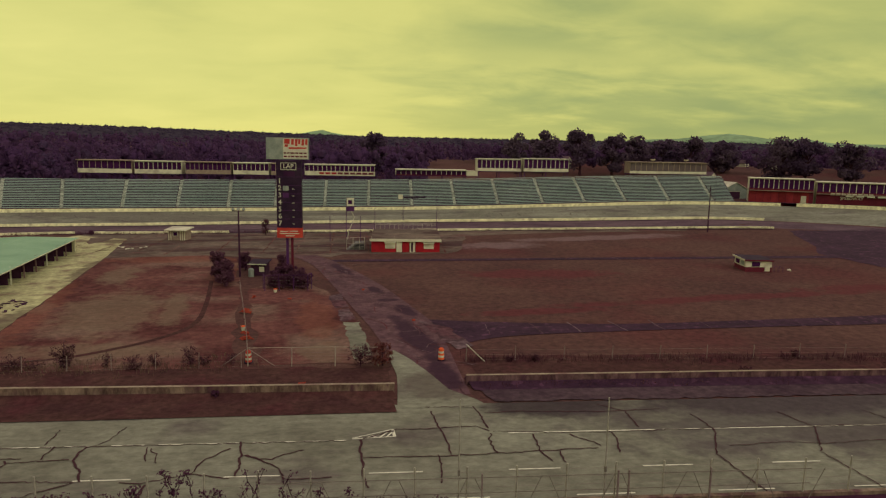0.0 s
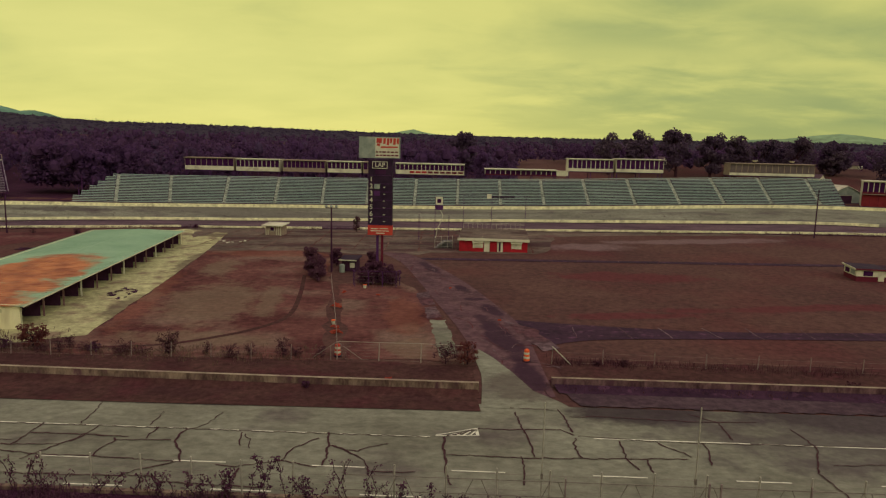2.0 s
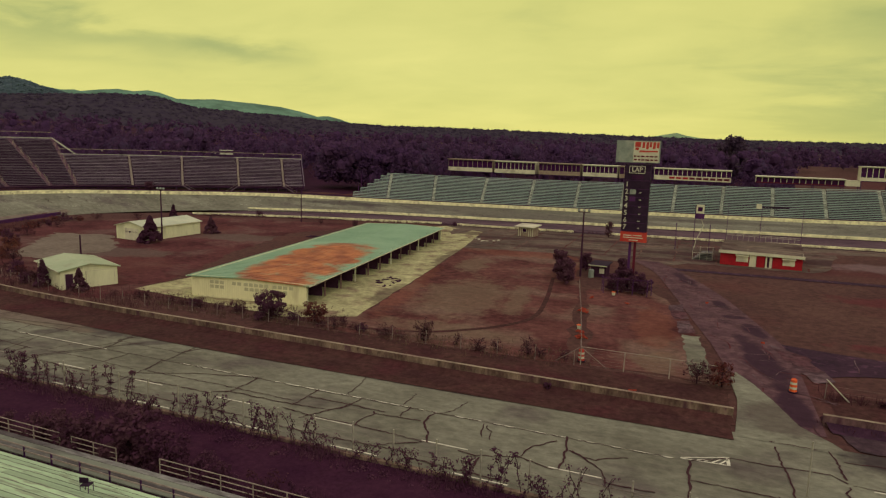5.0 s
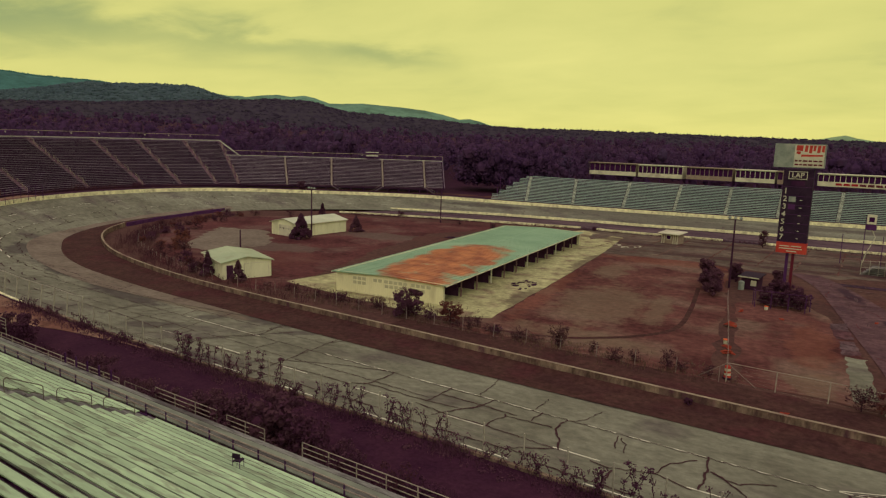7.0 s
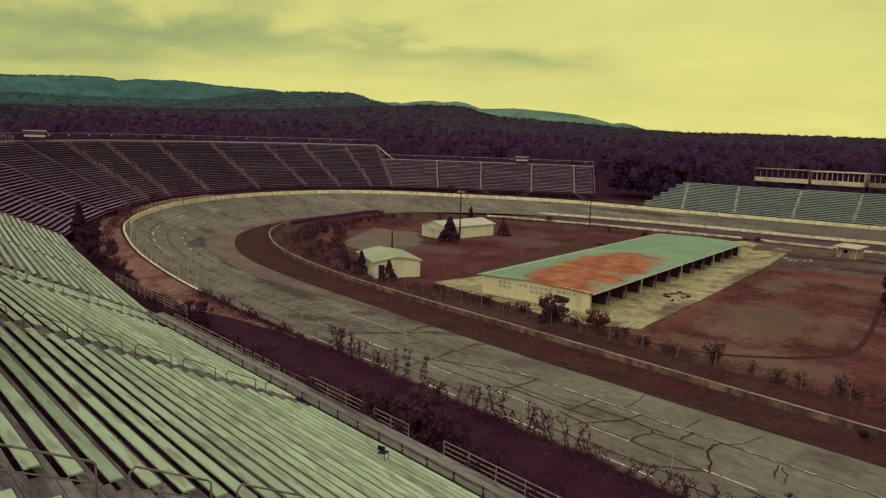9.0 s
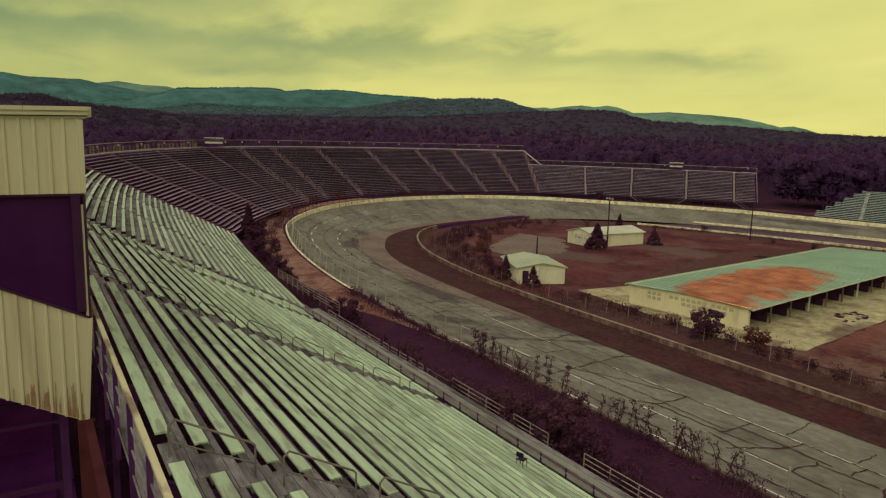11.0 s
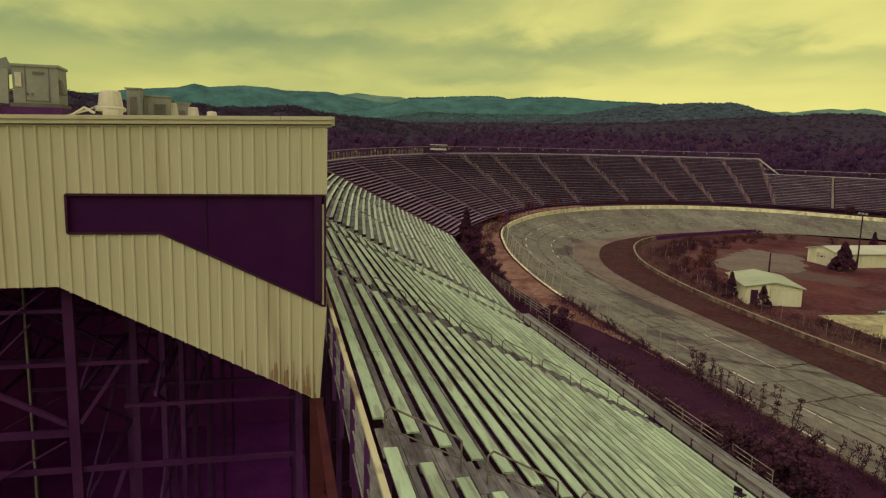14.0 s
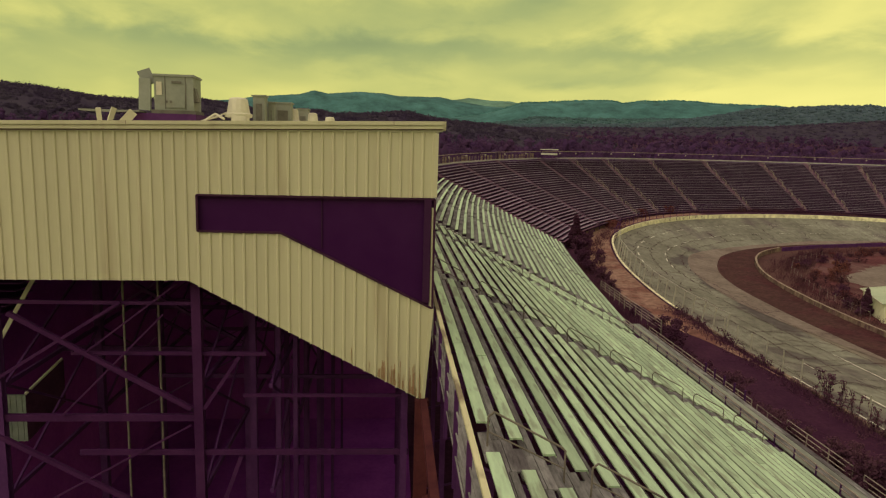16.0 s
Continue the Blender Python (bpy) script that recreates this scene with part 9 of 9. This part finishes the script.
weeds("dark brush at the foot of the catch fence", [(6, 33.4), (-40, 33.3), (-78, 33.3)], 0.9, 12000, 0.12, 0.6, M_DARKLEAF, 45, bank_z)
weeds("dark brush before the front stand", [(-8, 26.4), (-40, 26.3), (-70, 25.6), (-92, 27.6)], 1.4, 11000, 0.2, 1.0, M_DARKLEAF, 46, bank_z)
weeds("reddish brush before the curved stand", [(-96, 28.6), (-118, 36), (-136, 45), (-153.5, 57), (-164.5, 76), (-169.5, 96), (-165.5, 118)], 1.6, 8000, 0.2, 1.1, M_SCRUB, 47, bank_z)
weeds("weeds along the pit walls", [(-120, 132.5), (-97, 141.6), (-64, 150.8), (-20, 151.2), (40, 151.2), (90, 150)], 1.6, 6000, 0.15, 0.7, M_SCRUB, 48)
weeds("thin weeds along the infield fence", [(9, 61.8), (60, 61.2), (98, 66)], 0.9, 4000, 0.15, 0.7, M_SCRUB, 49)


def vines():
    """Creepers that climb over the catch fence."""
    rng = np.random.default_rng(12)
    x = 3.0
    k = 0
    while x > -78:
        h = float(rng.uniform(1.0, 2.9)) if -50 < x < -3 else float(rng.uniform(0.5, 1.5))
        w = float(rng.uniform(0.8, 1.8))
        g = thing("vine", "dark leafy creeper climbing the catch fence", "vine", pose(x, 33.7, 0.75), "fence creepers")
        cs = []
        for _ in range(5):
            p = Vector((float(rng.uniform(-w, w)), 0.1, 0))
            pts = [p]
            for i in range(5):
                p = p + Vector((float(rng.uniform(-0.35, 0.35)), float(rng.uniform(-0.12, 0.12)), h / 5))
                pts.append(p)
                cs.append(tuple(p))
            part("stem", Shape().pipe(pts, 0.02, 4), M_BARK, g)
        cs = np.array(cs)
        dens = int(150 * w * h * float(rng.uniform(0.4, 1.2)))
        v = leaf_cloud(rng, cs, np.full(len(cs), 0.24), dens, 0.07)
        # undergrowth at the foot
        foot = np.stack([rng.uniform(-1.5, 1.5, 18), rng.uniform(-1.6, 0.1, 18), rng.uniform(-0.25, 0.2, 18)], 1)
        v2 = leaf_cloud(rng, foot, np.full(18, 0.40), 800, 0.085)
        part("leaves", quads_mesh("leaves", np.concatenate([v, v2]), M_DARKLEAF), None, g)
        x -= float(rng.uniform(1.6, 2.6))
        k += 1


vines()

# ---- woods and hills ----


def crown_lumps(count, subdivisions, seed):
    """Ragged crown shapes to build woods from: vertices of each, and their shared faces."""
    out = []
    for k in range(count):
        bm = bmesh.new()
        bmesh.ops.create_icosphere(bm, subdivisions=subdivisions, radius=1.0)
        for v in bm.verts:
            v.co *= 1.0 + 0.32 * noise.noise(v.co * 1.7 + Vector((k * 5 + seed, 0, 0))) + 0.22 * noise.noise(v.co * 4.0 + Vector((0, k * 5, seed)))
        bm.verts.ensure_lookup_table()
        out.append(np.array([tuple(v.co) for v in bm.verts]))
        faces = np.array([[v.index for v in f.verts] for f in bm.faces])
        bm.free()
    return out, faces


def lump_mesh(name, lumps, faces, spots, rng, material):
    """One mesh of crowns: spots are centre x, y, z, radius and height factor."""
    vs, fs = [], []
    for x, y, z, rad, tall in spots:
        th = rng.random() * 6.28
        rot = np.array([[math.cos(th), -math.sin(th), 0], [math.sin(th), math.cos(th), 0], [0, 0, 1]])
        vv = (lumps[int(rng.integers(0, len(lumps)))] @ rot.T) * np.array([rad, rad, rad * tall]) + np.array([x, y, z])
        fs.append(faces + len(vs) * len(vv))
        vs.append(vv)
    me = bpy.data.meshes.new(name)
    fs = np.concatenate(fs)
    me.from_pydata(np.concatenate(vs).tolist(), [], fs.tolist())
    me.materials.append(material)
    return me


def woods():
    """Autumn woods all round the far side, thinning where fields lie."""
    rng = np.random.default_rng(7)
    lumps, faces = crown_lumps(10, 1, 0)
    spots = []
    for count in range(5200):
        az = rng.uniform(-52, 128)
        near = count < 2900
        r = 235 + (rng.random() ** 0.8) * 190 if near else rng.uniform(400, 900)
        spots.append((-r * math.sin(radians(az)), r * math.cos(radians(az)), r, az))
    for _ in range(160):
        az, r = rng.uniform(25, 32.6), rng.uniform(218, 242)
        spots.append((-r * math.sin(radians(az)), r * math.cos(radians(az)), r, az))
    P = np.array(spots)
    d, _ = outside(P[:, 0], P[:, 1])
    zg = land(P[:, 0], P[:, 1])
    crowns, leaves = [], []
    for (x, y, r, az), dist, z in zip(spots, d, zg):
        if dist < (22 if 28.5 < az < 32.6 else 34) or (y < 5 and x > -120):
            continue
        if az > 32.6 and dist < 50 or az > 76 and r > 460:
            continue
        if -44 < az < -4 and r < 348:
            continue
        far = r > 400
        h = rng.uniform(10, 17)
        if -44 < az < -4 and r < 392:
            z, h = field_z(az, r), h * 0.72
        w = h * rng.uniform(0.26, 0.40)
        n = 7 if not far else 3
        t = rng.random(n)
        ang = rng.random(n) * 6.28
        q = np.sqrt(rng.random(n)) * w * 0.7 * (1.15 - t * 0.6)
        c = np.stack([x + np.cos(ang) * q, y + np.sin(ang) * q, z + h * (0.3 + 0.58 * t)], 1)
        radii = np.full(n, w * 0.42) * (0.6 + 0.6 * rng.random(n))
        for p, rad in list(zip(c, radii))[: 2 if not far else 1]:
            crowns.append((*p, rad * 0.8, rng.uniform(1.0, 1.6)))
        leaves.append(leaf_cloud(rng, c, radii * 1.2, 150 if not far else 32, 0.47 if not far else 0.95, 1.2))
    tagged(new("woods", lump_mesh("woods", lumps, faces, crowns, rng, M_WOODS)), "dark autumn woods of brown and reddish trees", "woods", kind="stuff")
    tagged(new("woods_foliage", quads_mesh("woods_foliage", np.concatenate(leaves), M_WOODS)), "ragged outer leaves of the autumn woods", "foliage", kind="stuff")


woods()


M_TALLTREE = leaf_material("tall_dark_leaves", [(0.086, 0.052, 0.104), (0.112, 0.072, 0.118), (0.140, 0.098, 0.126)])


def tall_tree(x, y, h, w, seed, label="large dark tree rising above the woods", lumpy=0.5):
    rng = np.random.default_rng(seed)
    zg = ground_z(x, y)
    g = thing("tree", label, "tree", pose(x, y, zg), "tall trees")
    part("trunk", Shape().rod((0, 0, -0.5), (0, 0, h * 0.6), 0.035 * h, 0.015 * h, 8), M_BARK, g)
    n = 22
    t = rng.random(n)
    ang = rng.random(n) * 6.28
    q = np.sqrt(rng.random(n)) * w * (0.35 + 0.65 * np.sin(np.pi * np.clip(t, 0.1, 0.9)))
    c = np.stack([np.cos(ang) * q, np.sin(ang) * q, h * (0.3 + 0.62 * t)], 1)
    lim = Shape()
    for p in c:
        lim.rod((0, 0, p[2] * 0.6), tuple(p), 0.012 * h, 0.004 * h, n=4)
    part("branching", lim, M_BARK, g)
    v = leaf_cloud(rng, c, np.full(n, w * 0.40) * (0.6 + 0.6 * rng.random(n)), 4200, 0.55, 0.9)
    part("crown", quads_mesh("crown", v, M_TALLTREE), None, g)


for az, el, r, w, sd in ((0.3, 1.1, 285, 5.0, 1), (-11.5, 1.2, 330, 5.5, 2), (-13.6, 1.42, 335, 7.5, 3), (-16.7, 1.5, 330, 7.5, 4), (-19.2, 1.15, 330, 6, 5), (-21.0, 1.05, 335, 6, 6), (-25.0, 0.95, 340, 8, 7), (-27.6, 0.8, 350, 7, 8), (-31.5, 1.0, 330, 9, 9), (-33.2, 1.0, 330, 8, 10), (-36.0, 0.7, 330, 8, 11), (-23.0, 0.8, 345, 7, 12)):
    x, y = -r * math.sin(radians(az)), r * math.cos(radians(az))
    top = 20 + r * math.tan(radians(el))
    tall_tree(x, y, max(9.0, top - ground_z(x, y)), w, sd)


def hill_material(name, a, b, scale):
    return mat(name, a, b, scale=scale, fine=scale * 7, rough=1.0, bump=0.0, spread=0.5, grain=0.35, grain_scale=scale * 3)


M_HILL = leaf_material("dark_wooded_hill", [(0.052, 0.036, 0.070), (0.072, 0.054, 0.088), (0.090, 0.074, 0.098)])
# the haze of distance is put into these ridge colours, paler farther off
M_PALEHILL = hill_material("haze_pale_ridge", (0.105, 0.200, 0.140), (0.130, 0.232, 0.158), 0.002)
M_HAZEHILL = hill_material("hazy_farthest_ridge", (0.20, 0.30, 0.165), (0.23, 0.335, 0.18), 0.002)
M_FARHILL = hill_material("haze_blue_ridge", (0.046, 0.122, 0.112), (0.058, 0.150, 0.130), 0.003)
M_LOWHILL = hill_material("haze_green_ridge", (0.044, 0.082, 0.084), (0.056, 0.104, 0.100), 0.006)
M_MIDHILL = hill_material("haze_wooded_ridge", (0.044, 0.066, 0.080), (0.064, 0.092, 0.100), 0.012)


def ridge(label, r, prof, material, rough, seed, depth=700, trees=0, size=6.0, foot=0.3, tree_material=None, leaves=0):
    """A long hill: crest heights by direction, with a wooded uneven skyline and, nearer by, its trees."""
    az0, az1 = prof[0][0], prof[-1][0]
    n = int((az1 - az0) * 10)
    rows = 9

    def point(az, t):
        el = np.interp(az, [p[0] for p in prof], [p[1] for p in prof])
        top = 20 + r * math.tan(radians(float(el)))
        top += r * 0.0006 * rough * (noise.noise(Vector((az * 2.3, seed, 0))) * 1.2 + noise.noise(Vector((az * 9.0, seed, 4))) * 0.8)
        rr = r - depth * (1 - t)
        z = -20 + (top + 20) * (math.sin(t * math.pi / 2) ** 1.2)
        z += (noise.noise(Vector((az * 0.5, t * 4, seed))) * 0.06 * (top + 20) + noise.noise(Vector((az * 4, t * 16, seed))) * r * 0.002) * (1 - t)
        return -rr * math.sin(radians(az)), rr * math.cos(radians(az)), z
    v = [point(az0 + (az1 - az0) * i / n, k / (rows - 1)) for i in range(n + 1) for k in range(rows)]
    f = [(i * rows + k, (i + 1) * rows + k, (i + 1) * rows + k + 1, i * rows + k + 1) for i in range(n) for k in range(rows - 1)]
    me = bpy.data.meshes.new("hill")
    me.from_pydata(v, [], f)
    me.materials.append(material)
    me.polygons.foreach_set("use_smooth", [True] * len(f))
    tagged(new("backdrop", me), label, "hill", kind="structure")
    if trees:
        rng = np.random.default_rng(int(seed * 10))
        lumps, faces = crown_lumps(8, 1, seed)
        spots = []
        for k in range(trees):
            az = rng.uniform(max(az0, -42), min(az1, 122))
            t = 1.0 if k % 9 == 0 else foot + (1 - foot) * rng.random()
            x, y, z = point(az, t)
            q = size * rng.uniform(0.45, 1.25)
            spots.append((x, y, z - q * 0.2, q * (0.7 if leaves else 1.0), rng.uniform(0.55, 0.95)))
        if leaves:
            S = np.array(spots)
            v = leaf_cloud(rng, S[:, :3], S[:, 3] * 1.35, leaves * len(spots), size * 0.16, 1.1)
            tagged(new("hill_foliage", quads_mesh("hill_foliage", v, tree_material or material)), "ragged leaves over the " + label, "foliage", kind="stuff")
        tagged(new("hill_woods", lump_mesh("hill_woods", lumps, faces, spots, rng, tree_material or material)), "woods over the " + label, "woods", kind="stuff")


# ridges from far to near; their haze is only base colour
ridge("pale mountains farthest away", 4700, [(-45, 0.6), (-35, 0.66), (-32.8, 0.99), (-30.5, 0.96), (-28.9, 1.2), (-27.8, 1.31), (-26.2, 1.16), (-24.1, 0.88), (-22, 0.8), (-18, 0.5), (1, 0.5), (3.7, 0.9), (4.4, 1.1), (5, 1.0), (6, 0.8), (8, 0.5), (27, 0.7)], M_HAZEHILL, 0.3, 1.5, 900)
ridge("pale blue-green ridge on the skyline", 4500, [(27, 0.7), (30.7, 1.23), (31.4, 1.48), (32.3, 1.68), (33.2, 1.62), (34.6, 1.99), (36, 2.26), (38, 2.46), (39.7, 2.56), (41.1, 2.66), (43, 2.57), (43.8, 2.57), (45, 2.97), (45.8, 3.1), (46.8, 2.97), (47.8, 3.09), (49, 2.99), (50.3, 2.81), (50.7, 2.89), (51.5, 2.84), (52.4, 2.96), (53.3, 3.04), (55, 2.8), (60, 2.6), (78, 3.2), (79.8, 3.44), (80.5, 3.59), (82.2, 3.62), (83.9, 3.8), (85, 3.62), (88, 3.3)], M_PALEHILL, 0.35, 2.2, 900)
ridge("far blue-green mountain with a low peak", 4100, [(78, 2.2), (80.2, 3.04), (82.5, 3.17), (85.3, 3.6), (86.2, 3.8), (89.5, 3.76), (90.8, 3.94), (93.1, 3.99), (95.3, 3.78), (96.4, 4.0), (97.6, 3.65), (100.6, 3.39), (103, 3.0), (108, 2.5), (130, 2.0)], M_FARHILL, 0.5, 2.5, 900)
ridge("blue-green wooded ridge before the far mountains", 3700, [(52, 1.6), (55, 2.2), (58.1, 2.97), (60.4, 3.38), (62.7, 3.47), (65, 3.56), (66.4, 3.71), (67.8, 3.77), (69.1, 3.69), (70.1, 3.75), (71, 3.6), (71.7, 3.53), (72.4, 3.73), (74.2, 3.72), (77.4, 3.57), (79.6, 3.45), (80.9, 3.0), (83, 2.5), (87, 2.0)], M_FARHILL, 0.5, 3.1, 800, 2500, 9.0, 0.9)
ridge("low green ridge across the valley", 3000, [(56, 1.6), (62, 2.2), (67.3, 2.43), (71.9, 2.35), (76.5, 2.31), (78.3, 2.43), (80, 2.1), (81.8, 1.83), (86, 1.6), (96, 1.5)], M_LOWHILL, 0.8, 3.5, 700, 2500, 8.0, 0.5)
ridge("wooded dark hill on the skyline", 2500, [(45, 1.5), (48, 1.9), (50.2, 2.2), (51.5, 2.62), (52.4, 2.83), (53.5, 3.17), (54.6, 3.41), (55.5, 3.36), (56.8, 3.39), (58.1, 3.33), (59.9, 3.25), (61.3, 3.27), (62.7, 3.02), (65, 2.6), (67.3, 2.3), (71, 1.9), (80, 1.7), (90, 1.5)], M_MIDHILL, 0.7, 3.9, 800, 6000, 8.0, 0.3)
ridge("dark wooded near hill", 1350, [(-60, 0.25), (-40, 0.35), (-34, 0.38), (-28, 0.62), (-20, 0.55), (-6, 0.58), (0, 0.6), (9.2, 0.74), (16.9, 0.9), (23.3, 1.0), (27.7, 1.0), (30, 1.1), (32.3, 1.3), (34.6, 1.42), (36.5, 1.6), (37.8, 1.62), (39.6, 1.78), (41.5, 1.84), (42.6, 1.95), (43.8, 2.22), (44.6, 2.5), (45.8, 2.66), (47, 2.66), (48.6, 2.68), (49.8, 2.55), (51.5, 2.5), (56, 2.2), (61, 1.9), (68, 1.7), (76, 1.6), (84, 1.4), (95, 1.2)], M_HILL, 0.9, 6.5, 480, 9000, 5.5, 0.25, None, 10)
ridge("dark wooded rise behind the stand", 640, [(72, 0.4), (76, 0.8), (77.9, 1.05), (80.6, 1.5), (83.9, 1.75), (85.7, 1.9), (87.6, 2.15), (88.5, 2.42), (89.5, 2.45), (91.3, 2.25), (94.9, 2.15), (96.2, 2.35), (100.6, 2.3), (103.9, 2.7), (105.6, 2.9), (109.8, 2.6), (111.7, 2.65), (113.5, 2.85), (115.2, 3.1), (117, 3.3), (130, 3.2)], M_HILL, 0.6, 7.5, 260, 3000, 4.2, 0.3, M_HILL, 60)
